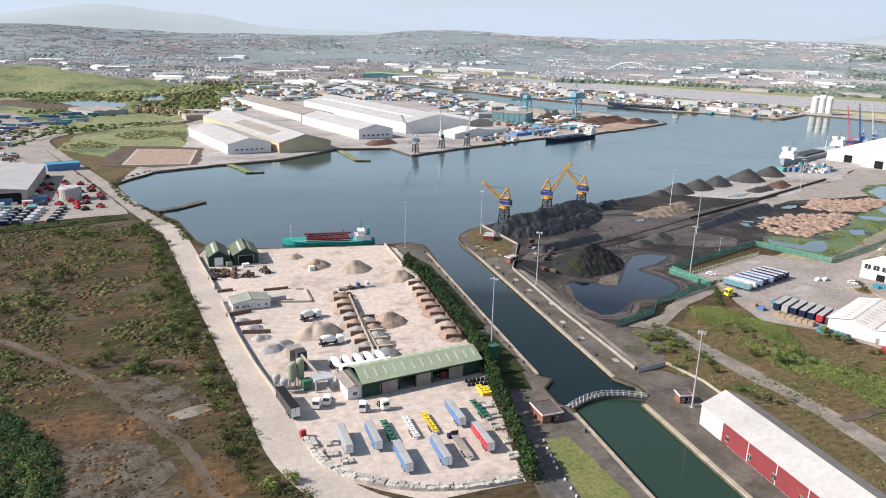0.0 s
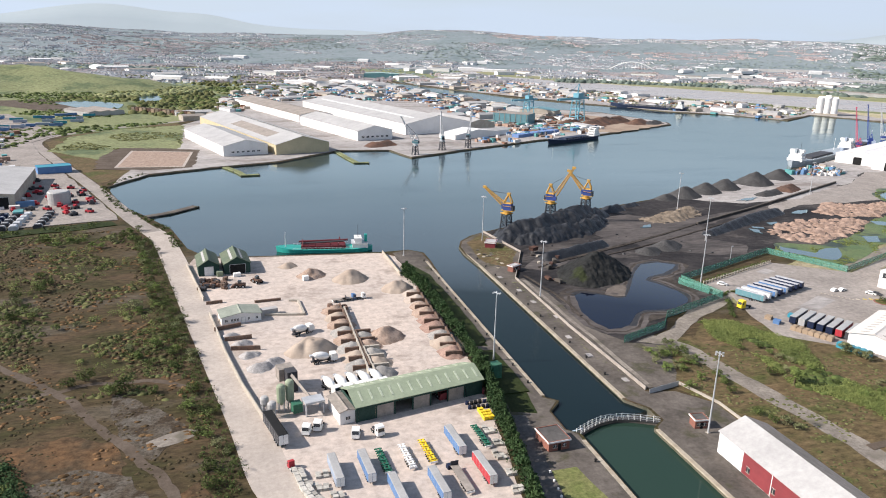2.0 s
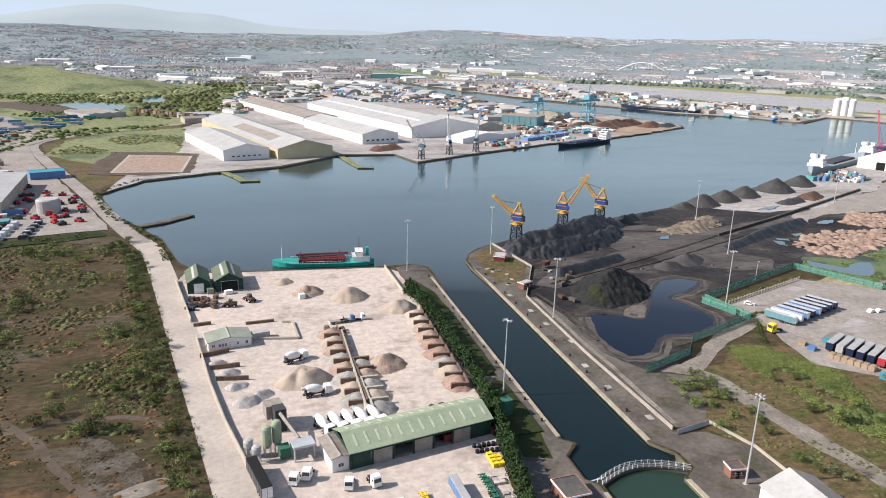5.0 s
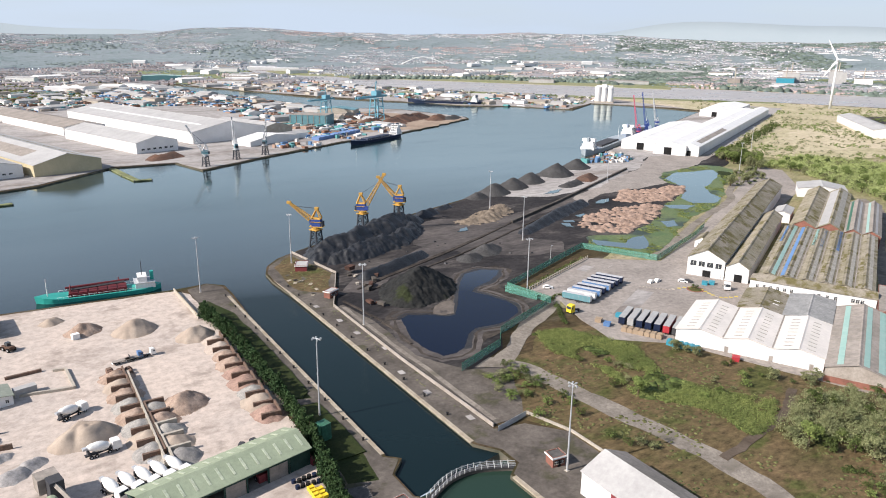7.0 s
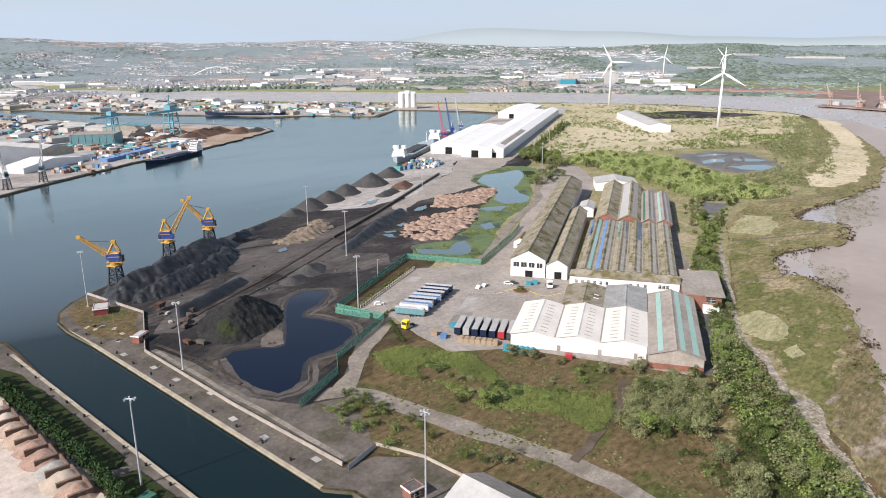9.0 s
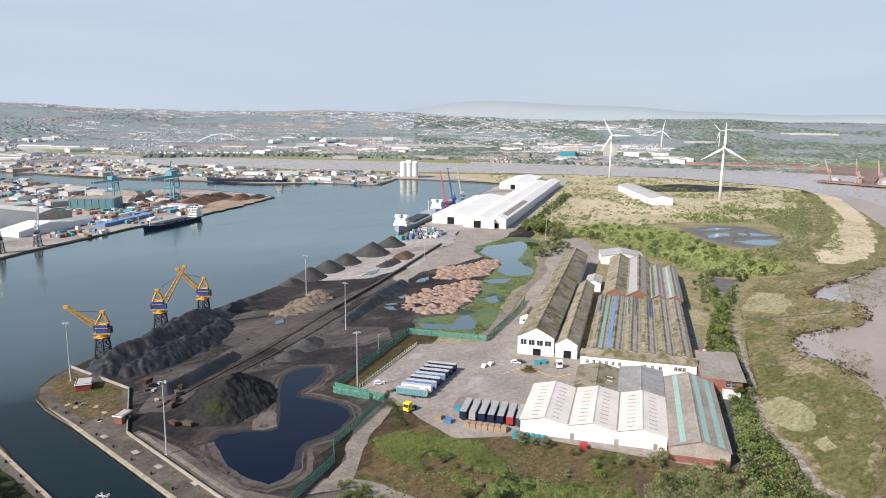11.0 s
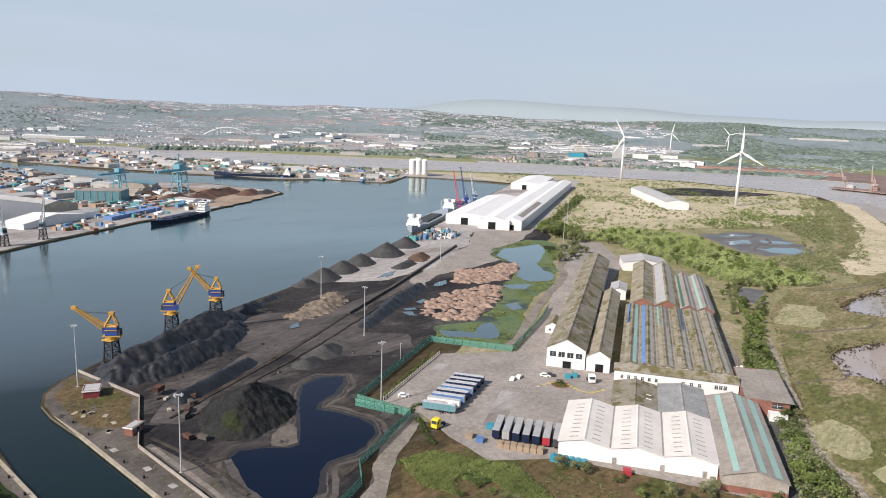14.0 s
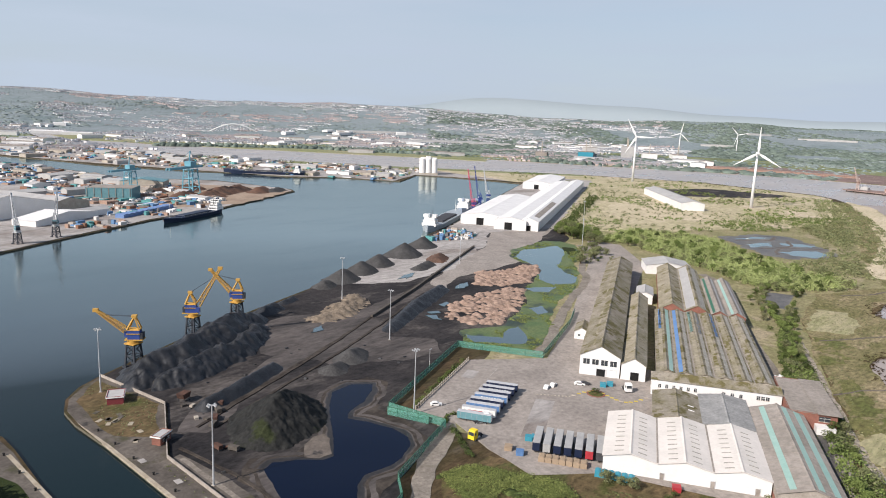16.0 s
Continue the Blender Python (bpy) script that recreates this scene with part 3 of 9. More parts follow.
def leaf_mesh(name, material, blobs, per, size, rng, flat=0.0):
    """Leaf sprays as small tilted quads over ellipsoids: blobs holds (x, y, z, rx, ry, rz)."""
    B = np.repeat(np.array(blobs, dtype=float), per, axis=0)
    n = len(B)
    d = rng.normal(size=(n, 3))
    d /= np.linalg.norm(d, axis=1, keepdims=True)
    d[:, 2] = np.where(d[:, 2] < -0.35, -d[:, 2], d[:, 2])
    c = B[:, :3] + d * B[:, 3:] * rng.uniform(0.6, 1.05, size=(n, 1))
    nrm = d + rng.normal(scale=0.55, size=(n, 3)) + np.array([0, 0, flat])
    nrm /= np.linalg.norm(nrm, axis=1, keepdims=True)
    a = np.cross(nrm, rng.normal(size=(n, 3)))
    a /= np.linalg.norm(a, axis=1, keepdims=True)
    b = np.cross(nrm, a)
    s = size * rng.uniform(0.6, 1.4, size=(n, 1)) * 0.5
    a, b = a * s, b * s * rng.uniform(0.5, 1.0, size=(n, 1))
    V = np.stack([c - a, c - b * 0.9, c + a, c + b], axis=1).reshape(-1, 3)
    me = bpy.data.meshes.new(name)
    me.vertices.add(n * 4), me.loops.add(n * 4), me.polygons.add(n)
    me.vertices.foreach_set("co", V.astype(np.float32).ravel())
    me.loops.foreach_set("vertex_index", np.arange(n * 4, dtype=np.int32))
    me.polygons.foreach_set("loop_start", np.arange(0, n * 4, 4, dtype=np.int32))
    me.polygons.foreach_set("loop_total", np.full(n, 4, dtype=np.int32))
    me.materials.append(material)
    me.update(calc_edges=True)
    return me


def inside(x, y, pts):
    c = False
    for (x0, y0), (x1, y1) in zip(pts, pts[1:] + pts[:1]):
        if (y0 > y) != (y1 > y) and x < (x1 - x0) * (y - y0) / (y1 - y0) + x0:
            c = not c
    return c


def scattered(poly, n, rng, gap=0.0, avoid=(), thresh=None, nscale=0.02, seed=0.0):
    xs, ys = [p[0] for p in poly], [p[1] for p in poly]
    out, tries = [], 0
    while len(out) < n and tries < n * 40:
        tries += 1
        x, y = rng.uniform(min(xs), max(xs)), rng.uniform(min(ys), max(ys))
        if not inside(x, y, poly) or any(inside(x, y, a) for a in avoid):
            continue
        if thresh is not None and noise.noise((x * nscale, y * nscale, seed)) < thresh:
            continue
        if gap and any((x - a) ** 2 + (y - b) ** 2 < gap * gap for a, b in out):
            continue
        out.append((x, y))
    return out


def dome_mesh(name, material, spots, rng, n=7):
    """Low rounded clumps with uneven outlines: spots holds (x, y, z, rx, ry, height)."""
    S = np.array(spots, dtype=float)
    m = len(S)
    a = np.arange(n) * math.tau / n + rng.uniform(0, math.tau, size=(m, 1))
    rings = []
    for f, up in ((1.0, -0.08), (0.78, 0.55)):
        r = f * rng.uniform(0.72, 1.25, size=(m, n))
        rings.append(np.stack([S[:, :1] + np.cos(a) * r * S[:, 3:4], S[:, 1:2] + np.sin(a) * r * S[:, 4:5], S[:, 2:3] + S[:, 5:6] * up * rng.uniform(0.75, 1.25, size=(m, n))], axis=2))
    top = np.stack([S[:, 0] + rng.uniform(-0.2, 0.2, m) * S[:, 3], S[:, 1] + rng.uniform(-0.2, 0.2, m) * S[:, 4], S[:, 2] + S[:, 5]], axis=1)[:, None, :]
    V = np.concatenate([rings[0], rings[1], top], axis=1).reshape(-1, 3)
    k = 2 * n + 1
    one = []
    for i in range(n):
        j = (i + 1) % n
        one += [i, j, n + j, i, n + j, n + i, n + i, n + j, 2 * n]
    F = (np.array(one)[None, :] + (np.arange(m) * k)[:, None]).ravel()
    me = bpy.data.meshes.new(name)
    me.vertices.add(m * k), me.loops.add(len(F)), me.polygons.add(len(F) // 3)
    me.vertices.foreach_set("co", V.astype(np.float32).ravel())
    me.loops.foreach_set("vertex_index", F.astype(np.int32))
    me.polygons.foreach_set("loop_start", np.arange(0, len(F), 3, dtype=np.int32))
    me.polygons.foreach_set("loop_total", np.full(len(F) // 3, 3, dtype=np.int32))
    me.polygons.foreach_set("use_smooth", np.ones(len(F) // 3, dtype=bool))
    me.materials.append(material)
    me.update(calc_edges=True)
    return me


# ---------------------------------------------------------------- land and water
CENTRE = (20.0, 60.0)
BASIN = [(88, -220), (110, -220), (110, 161), (114, 164), (114, 171), (110, 177), (110, 306), (109, 328), (110, 340), (114, 350), (122, 359), (132, 365),
         (184, 391), (315, 440), (451, 507), (546, 550), (761, 669), (940, 762), (930, 830), (910, 905), (886, 943), (860, 925), (781, 874), (770, 900),
         (731, 964), (690, 985), (668, 1010), (640, 1080), (580, 1146), (500, 1300), (480, 1390), (395, 1640), (300, 1990), (262, 1970), (345, 1600), (425, 1270),
         (455, 1090), (500, 1040), (545, 1000), (572, 862), (563, 840), (401, 744), (316, 711), (220, 657), (153, 616), (142, 661), (94, 663), (38, 608),
         (-16, 587), (-60, 563), (-80, 523), (-74, 500), (-60, 457), (-47, 434), (-31, 402), (-21, 363), (-12, 348), (9, 344), (20, 343), (70, 339), (84, 340),
         (90, 334), (90, 322), (88, 290), (88, 184), (91, 181), (86, 176), (86, 166), (89, 163)]
RIVER = [(240, -700), (238, -200), (232, 60), (256, 88), (271, 95), (295, 101), (316, 109), (341, 119), (353, 127), (363, 139), (360, 149), (374, 158), (396, 160), (416, 152), (438, 141), (465, 146), (483, 154), (477, 169), (486, 182), (506, 183), (538, 176), (579, 172), (637, 164), (800, 190), (884, 218), (1044, 279),
         (1177, 355), (1222, 380), (1262, 420), (1298, 619), (1215, 810), (1118, 929), (1006, 1066), (883, 1265), (762, 1492), (700, 1760), (690, 2050), (760, 2420),
         (870, 2380), (830, 2000), (870, 1850), (1157, 1600), (1306, 1371), (1473, 974), (1580, 740), (1640, 600), (1640, 400), (1750, 150), (1900, -300), (1700, -900), (1000, -1300)]

RIVER = RIVER[:3] + wavy(RIVER[2:26], 5.0, 3.2, 2.0)[1:-int(math.dist(RIVER[25], RIVER[2]) / 5.0)] + RIVER[25:]
BANK_SIDE = [p for p in RIVER if 20 <= p[1] < 356 and p[0] < 1178]


def skyline(az):
    """Height of the far hills by compass bearing from the y axis."""
    h = 106 + 3 * math.sin(az * 23.0) + 2.5 * math.sin(az * 57.0 + 1)
    for a, up, wide in ((-0.28, 26, 0.14), (0.27, 46, 0.09), (0.46, 30, 0.14), (0.73, 42, 0.13), (1.19, 16, 0.09)):
        h += up * math.exp(-((az - a) / wide) ** 2)
    return h


def far_range(az):
    """Height of the pale mountains behind the hills."""
    h = 150 + 5 * math.sin(az * 19.0) + 3 * math.sin(az * 47.0)
    for a, up, wide in ((-0.15, 110, 0.09), (-0.03, 55, 0.05), (0.89, 78, 0.085), (1.03, 46, 0.11), (1.2, 15, 0.12)):
        h += up * math.exp(-((az - a) / wide) ** 2)
    return h - 30 * math.exp(-((az - 0.5) / 0.3) ** 2)


def height(x, y):
    """Height of the land far from the dock."""
    dx, dy = x - CENTRE[0], y - CENTRE[1]
    r = math.hypot(dx, dy)
    if r < 2480:
        return 0.0
    az = math.atan2(dx, dy)
    k = min(1.0, (r - 2480) / 1850)
    k = k * k * (3 - 2 * k)
    return skyline(az) * k + 30 * k * (1.05 - k) * noise.noise((x * 0.0017, y * 0.0017, 2.0)) * 2


def build_ground():
    n, r0 = 160, 2480.0
    rim = [(CENTRE[0] + r0 * math.sin(-k * math.tau / n), CENTRE[1] + r0 * math.cos(k * math.tau / n)) for k in range(n)]
    g = fill(rim, 0.0, [BASIN, RIVER])
    prev = list(range(n))
    for r in (2600, 2750, 2920, 3100, 3300, 3520, 3750, 3980, 4200, 4330, 4400, 4480):
        ring = []
        for k in range(n):
            x, y = CENTRE[0] + r * math.sin(-k * math.tau / n), CENTRE[1] + r * math.cos(k * math.tau / n)
            ring.append(len(g.v))
            g.v.append((x, y, height(x, y) if r < 4390 else 60.0 if r < 4450 else -5.0))
        g.f += [(prev[(k + 1) % n], prev[k], ring[k], ring[(k + 1) % n]) for k in range(n)]
        prev = ring
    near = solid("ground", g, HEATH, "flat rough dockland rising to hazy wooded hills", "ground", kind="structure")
    # outer rings get the haze-coloured land material
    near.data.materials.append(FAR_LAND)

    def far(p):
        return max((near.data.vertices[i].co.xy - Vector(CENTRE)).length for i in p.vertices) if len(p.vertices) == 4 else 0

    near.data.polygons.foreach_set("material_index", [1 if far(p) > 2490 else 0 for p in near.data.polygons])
    near.data.polygons.foreach_set("use_smooth", [True] * len(near.data.polygons))
    # backdrop ring of mountains, haze painted on as a pale glow
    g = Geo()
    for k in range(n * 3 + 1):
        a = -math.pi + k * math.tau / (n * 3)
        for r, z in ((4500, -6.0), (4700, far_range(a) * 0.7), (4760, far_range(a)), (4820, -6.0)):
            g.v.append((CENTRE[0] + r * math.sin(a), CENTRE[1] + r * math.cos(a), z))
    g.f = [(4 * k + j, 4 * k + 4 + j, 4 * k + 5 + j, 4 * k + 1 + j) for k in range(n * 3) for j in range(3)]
    solid("far_mountains", g, HAZY_HILLS, "far mountains with haze painted in as glowing pale blue", "hills", kind="structure", smooth=True)
    # walls of the dock down to below the water
    for name, ring, mat, label in (("quay_wall", BASIN, QUAY_WALL, "weathered stone dock wall with a dark tide line"), ("river_bank", RIVER, MUD, "low muddy river bank")):
        w, m = Geo(), len(ring)
        w.v = [(x, y, 0) for x, y in ring] + [(x, y, -6) for x, y in ring]
        w.f = [(i, (i + 1) % m, m + (i + 1) % m, m + i) for i in range(m)]
        solid(name, w, mat, label, "wall", kind="structure")


build_ground()
solid("dock_water", fill([p for p in BASIN if p[1] > 165], -0.9), DOCK_WATER, "calm blue-grey water of the dock basin", "water", kind="structure")
solid("lock_water", fill([(84, -225), (114, -225), (114.5, 168), (100, 168), (85.5, 166)], -1.2), LOCK_WATER, "still green water in the lock", "water", kind="structure")
solid("river_water", fill(RIVER, -0.5), RIVER_WATER, "broad muddy brown tidal river", "water", kind="structure")

ROAD = smooth_line([(66, 118.5), (58, 120), (45, 123), (24, 133), (10, 156), (3, 192), (-12, 270), (-27, 350), (-36, 388), (-52, 425), (-92, 532), (-146, 668), (-172, 745),
                    (-163, 795), (-120, 850), (-48, 920), (20, 990)])
YARD_EDGE = [(14, 163), (9, 178), (-9, 270), (-20, 330), (-17, 345), (9, 342), (70, 337), (75, 330), (74, 205), (62, 133), (38, 132), (20, 145)]
def arc(a0, a1, r=2472.0, n=40):
    return [(CENTRE[0] + r * math.sin(a0 + (a1 - a0) * k / n), CENTRE[1] + r * math.cos(a0 + (a1 - a0) * k / n)) for k in range(n + 1)]


sheet("far_plain_east", [(1905, -300), (1755, 150), (1645, 400), (1645, 600), (1585, 742), (1478, 977), (1310, 1374), (1160, 1604), (874, 1853), (834, 2002), (874, 2376)] + arc(0.36, 1.75), GRASS, "hazy green plain beyond the river", "grass")
sheet("far_plain_north", [(-700, 1480), (-120, 1280), (25, 1150), (55, 1600), (195, 1900), (255, 1968), (260, 1985), (302, 1998), (402, 1725), (500, 1905), (695, 1760), (684, 2050), (750, 2415)] + arc(0.3, -0.6), GRASS, "hazy green ground below the town", "grass")
def flood_bank():
    """Green grass bank along the far shore of the river."""
    ring = wavy([(873, 2397), (979, 2137), (1110, 1926), (1288, 1641), (1382, 1386), (1367, 1182), (1316, 1141), (1259, 1268), (1137, 1456), (977, 1702), (872, 1907), (763, 2098), (790, 2330)], 20, 5, 3)
    g, n = fill(ring, 0.35), len(ring)
    k = len(g.v)
    g.v += [(x, y, -2.5) for x, y in ring]
    g.f += [(i, (i + 1) % n, k + (i + 1) % n, k + i) for i in range(n)]
    solid("flood_bank", g, FLOOD_GRASS, "green grassy flood bank along the tidal river", "grass", kind="structure")


flood_bank()
sheet("dock_margin", [(-62, 430), (-54, 436), (-70, 470), (-86, 505), (-92, 525), (-70, 570), (-20, 596), (-10, 640), (-60, 900), (-150, 800), (-165, 745), (-140, 668), (-86, 532)], ROUGH_GRASS, "brown and green rough ground by the dock road", "grass", 6, 2)
sheet("grass_slope", [(-470, 560), (-190, 600), (-185, 760), (-60, 900), (30, 1150), (60, 1300), (80, 1560), (-120, 1500), (-700, 1500), (-700, 700)], GRASS, "rough green pasture beyond the road", "grass", 12, 8)
sheet("back_land", [(228, 136), (262, 112), (300, 140), (436, 196), (510, 210), (571, 186), (684, 226), (900, 276), (1160, 366), (960, 292), (800, 340), (700, 395), (640, 410), (610, 480), (540, 470), (480, 402), (300, 302), (195, 246)], SCRUB_GROUND, "rough tussock grass round the works", "grass", 8, 3)
sheet("rust_patch", [(-57, 190), (-43, 193), (-30, 187), (-25, 178), (-26, 170), (-33, 168), (-47, 174)], RUST_EARTH, "rust-orange bare earth", "earth", 2.0, 2.2)
sheet("rust_patch", [(-16, 158), (-8, 165), (-3, 158), (-1, 146), (-9, 142), (-15, 148)], RUST_EARTH, "rust-brown bare earth by the road", "earth", 2.0, 2.2)
sheet("lichen_patch", [(-46, 172), (-37, 177), (-24, 171), (-18, 158), (-24, 147), (-34, 140), (-40, 152)], GREY_HEATH, "pale grey lichen-covered ground", "earth", 2.0, 2.2)
sheet("lichen_patch", [(-34, 214), (-18, 202), (-10, 190), (-20, 177), (-29, 190)], GREY_HEATH, "pale grey stony ground", "earth", 2.0, 2.2)
sheet("puddle", [(-22, 185.5), (-20, 187), (-17, 188.6), (-13, 189.6), (-10, 189.4), (-9.3, 187.5), (-10.6, 185.8), (-14, 183.6), (-18, 182.6), (-21, 183.4)], TRACK, "pale dried puddle in the heath", "earth", 1.2, 0.6)
sheet("dirt_track", ribbon(smooth_line([(-170, 330), (-110, 278), (-79, 250), (-66, 237), (-49, 219), (-38, 201), (-18, 171), (-8, 145), (4, 122)]), 2.6), BARE, "beaten earth track across the heath", "track", 1.5, 1.1)
sheet("dirt_path", ribbon(smooth_line([(-80, 209), (-61, 217), (-49, 219.5), (-42, 222.5), (-33, 221), (-24, 221), (-12, 214)]), 1.9), BARE, "pale footworn path across the heath", "track", 3, 0.8)
sheet("stone_yard", YARD_EDGE, YARD, "dusty pale stone and concrete yard", "yard", 5, 0.8)
sheet("service_road", ribbon(ROAD[:52], 10.5), CONCRETE_ROAD, "pale concrete service road", "road")
sheet("dock_road", ribbon(ROAD[50:], 9.0), ASPHALT, "grey asphalt dock road", "road")
sheet("lock_side_west", [(75, 336), (84, 339), (88.5, 333), (89, 320), (87, 290), (87, 184), (90, 181), (85.5, 176), (85.5, 166), (88, 163), (87, 60), (62, 60), (63, 128), (72, 180), (75, 210)], QUAY, "worn grey-brown concrete lockside", "quay")
sheet("lockside_lawn", [(76, 225), (83.5, 222), (84, 300), (79, 318), (75, 318)], VERGE, "mown grass beside the lock, darkened as hedge shade", "grass", 3, 0.6)
sheet("lockside_lawn", [(75, 178), (82, 176), (84, 190), (83.5, 219), (76, 219)], VERGE, "grass verge beside the lock, darkened as hedge shade", "grass", 3, 0.6)
sheet("lockside_lawn", [(74, 149), (81, 149), (84, 118), (84, 70), (72, 70), (72, 128)], LAWN, "yellowing rough lawn by the lock office", "grass", 3, 0.5)
sheet("lock_path", ribbon(smooth_line([(69, 60), (68, 110), (70, 140), (74, 165), (76, 176)]), 5), DARK_PATH, "dark asphalt path along the lock", "path")
sheet("lock_side_east", [(111, 60), (111, 161), (115, 164), (115, 171), (111, 177), (111, 306), (110, 328), (111, 340), (115, 349.5), (123, 358), (132, 364), (137, 324), (120, 288), (119, 180), (128, 178), (136, 168), (136, 60)], QUAY, "cracked grey-brown concrete lockside", "quay")
sheet("pier_grass", [(116, 346), (124, 355), (130, 360), (135, 326), (123, 300), (115, 312), (114, 330)], ROUGH_GRASS, "thin yellow grass on the pier head", "grass", 3, 1.5)
sheet("scrub_meadow", [(136, 60), (136, 168), (128, 182), (121, 182), (121, 212), (160, 214), (170, 224), (190, 222), (205, 196), (228, 140), (300, 150), (340, 165), (436, 203),
                       (510, 214), (570, 190), (530, 180), (400, 175), (330, 140), (262, 112), (225, 90), (200, 60), (190, 0), (136, 0)], ROUGH_GRASS, "rough meadow with brown and green grass", "grass", 6, 1.5)
sheet("gravel_track", ribbon(smooth_line([(136, 60), (147, 88), (154, 106), (158, 121), (159, 138), (157, 154), (153.5, 177), (151, 195), (149, 207), (140, 216), (128, 212)]), 6.8), TRACK, "grey gravel track through scrub", "track", 2.0, 1.1)
sheet("side_track", ribbon(smooth_line([(146, 212), (160, 222), (172, 232), (188, 240), (200, 250)]), 7), TRACK, "dusty track along the green fence", "track", 2.0, 1.4)
COAL_EDGE = [(184, 389), (133, 364), (137, 322), (120, 286), (119.5, 182), (130, 181), (146, 208), (136, 214), (153, 221), (160, 231), (195, 246), (190, 269), (260, 298), (300, 300), (420, 352), (480, 395),
             (560, 430), (600, 470), (560, 500), (540, 545), (451, 505), (315, 438)]
sheet("coal_yard", COAL_EDGE, COAL_GROUND, "dark coal-dusted ground of the bulk yard", "yard", 6, 0.6)
sheet("worn_ground", [(119.9, 182), (119.9, 286), (123.5, 287), (126, 268), (125.5, 240), (127, 224), (133, 214), (146, 208), (131, 182)], QUAY, "brown concrete apron beside the lock", "quay", 4, 0.8)
sheet("apron_track", ribbon(smooth_line([(122, 184), (122.4, 215), (122.2, 250), (122.6, 284)]), 1.6), TRACK, "paler worn strip along the quay wall", "track", 3, 0.4)
sheet("bank_of_pond", [(128, 262), (136, 270), (150, 264), (158, 266), (166, 278), (178, 292), (190, 299), (206, 297), (209, 288), (200, 280), (188, 272), (191, 262), (186, 244), (168, 235), (154, 230), (140, 221), (128, 230)], POND_BANK, "dried grey-brown mud round the pond", "earth", 2.5, 1.5)
sheet("haul_road", ribbon(smooth_line([(134, 298), (160, 318), (200, 336), (250, 358), (310, 378), (380, 404), (470, 448), (560, 478)]), [10, 12, 13, 14, 14, 13, 13, 14] * 6), HAUL, "dusty brown haul road through the coal yard", "road", 5, 2)
sheet("dusty_ground", [(241, 380), (247, 357), (258, 352), (250, 330), (262, 312), (251, 298), (232, 300), (209, 313), (196, 332), (190, 350), (207, 380), (224, 386)], HAUL, "paler trampled ground in the coal yard", "yard", 4, 5)
sheet("grey_hardstanding", [(330, 368), (360, 388), (415, 392), (440, 395), (490, 420), (560, 455), (600, 472), (590, 500), (548, 508), (470, 452), (400, 420), (340, 392)], ASPHALT, "grey dusty hardstanding before the sheds", "yard", 5, 3)
sheet("storage_strip", [(290, 425), (318, 436), (470, 508), (535, 545), (548, 510), (470, 452), (380, 410), (330, 400)], APRON, "paler dusty hardstanding along the quay", "yard", 5, 4)
SWAMP = [(281, 313), (267, 299), (269, 288), (280, 271), (302, 279), (326, 290), (333, 298), (369, 315), (402, 324), (440, 346), (463, 364), (507, 385), (533, 407), (539, 426), (527, 435), (501, 431), (473, 427), (444, 407), (439, 392), (443, 380), (428, 368), (394, 351), (377, 345), (348, 324), (325, 313), (301, 305)]
sheet("swamp", SWAMP, ALGAE, "green algae and reeds over shallow water", "marsh", 3, 2.5)
POND = [(136, 262), (140, 264), (147, 260), (152, 255), (156, 255), (163, 264), (171, 276), (179, 286), (186, 294), (196, 295), (203, 290), (198, 285), (190, 280), (181, 277), (176, 273), (179, 266), (182, 257), (181, 249), (177, 244), (170, 240), (164, 239), (155, 240), (150, 237), (142, 228), (137, 226), (132, 226), (130, 232), (130, 238), (130, 244), (133, 253)]
for w, m, lab in ((10.0, HAUL, "grey dried rim of the pond"), (6.5, POND_BANK, "brown mud margin of the pond"), (4.4, HAUL, "thin dusty tide line round the pond"), (3.2, WET_COAL, "wet black margin of the pond")):
    sheet("pond_margin", ribbon(POND + POND[:1], w), m, lab, "earth", 1.5, 1.5)
sheet("pond_water", POND, POND_WATER, "near-black blue pond among coal heaps", "water", 1.5, 0.7)
sheet("silt_spit", [(149, 260.6), (154, 267), (159, 269.5), (163, 269), (162.3, 265), (156, 256.4), (152, 256.6)], SPIT, "pale washed silt spit in the pond", "earth", 1.2, 0.7)
MARSH_POOLS = (([(451, 409), (480, 422), (494, 417), (517, 416), (507, 401), (475, 382), (448, 369), (434, 351), (429, 340), (412, 332), (398, 338), (404, 354), (427, 369), (439, 384)], "large shallow blue marsh pool"), ([(377, 345), (395, 334), (380, 329), (372, 336)], "narrow blue marsh pool"),
                  ([(340, 315), (350, 314), (343, 305), (333, 305)], "small blue pool in green weed"), ([(277, 308), (280, 302), (287, 293), (300, 300), (308, 299), (296, 284), (288, 280), (280, 287), (272, 298)], "shallow marsh pool beside the green fence"))
for ring, lab in MARSH_POOLS:
    sheet("marsh_pool", ring, MARSH_WATER, lab, "water", 2.5, 2.0)
sheet("weed_bed", [(516, 410), (521, 400), (500, 385), (489, 385)], VERGE, "dark green weed bed in the marsh pool", "marsh", 2, 1.5)
sheet("lorry_park", [(198, 262), (251, 284), (279, 262), (332, 285), (480, 362), (560, 412), (585, 400), (505, 330), (300, 245), (300, 150), (236, 130), (228, 136), (208, 192), (190, 207), (194, 226), (201, 247)], ASPHALT, "worn grey asphalt lorry park", "yard", 8, 0.5)
LOT = LAYER[0]
sheet("swamp_bank", ribbon(smooth_line([(281, 268), (295, 273), (332, 291), (368, 308), (428, 333), (458, 355), (511, 382), (536, 405)]), 5), TRACK, "bleached gravel bank beside the marsh", "earth", 2, 1.2)
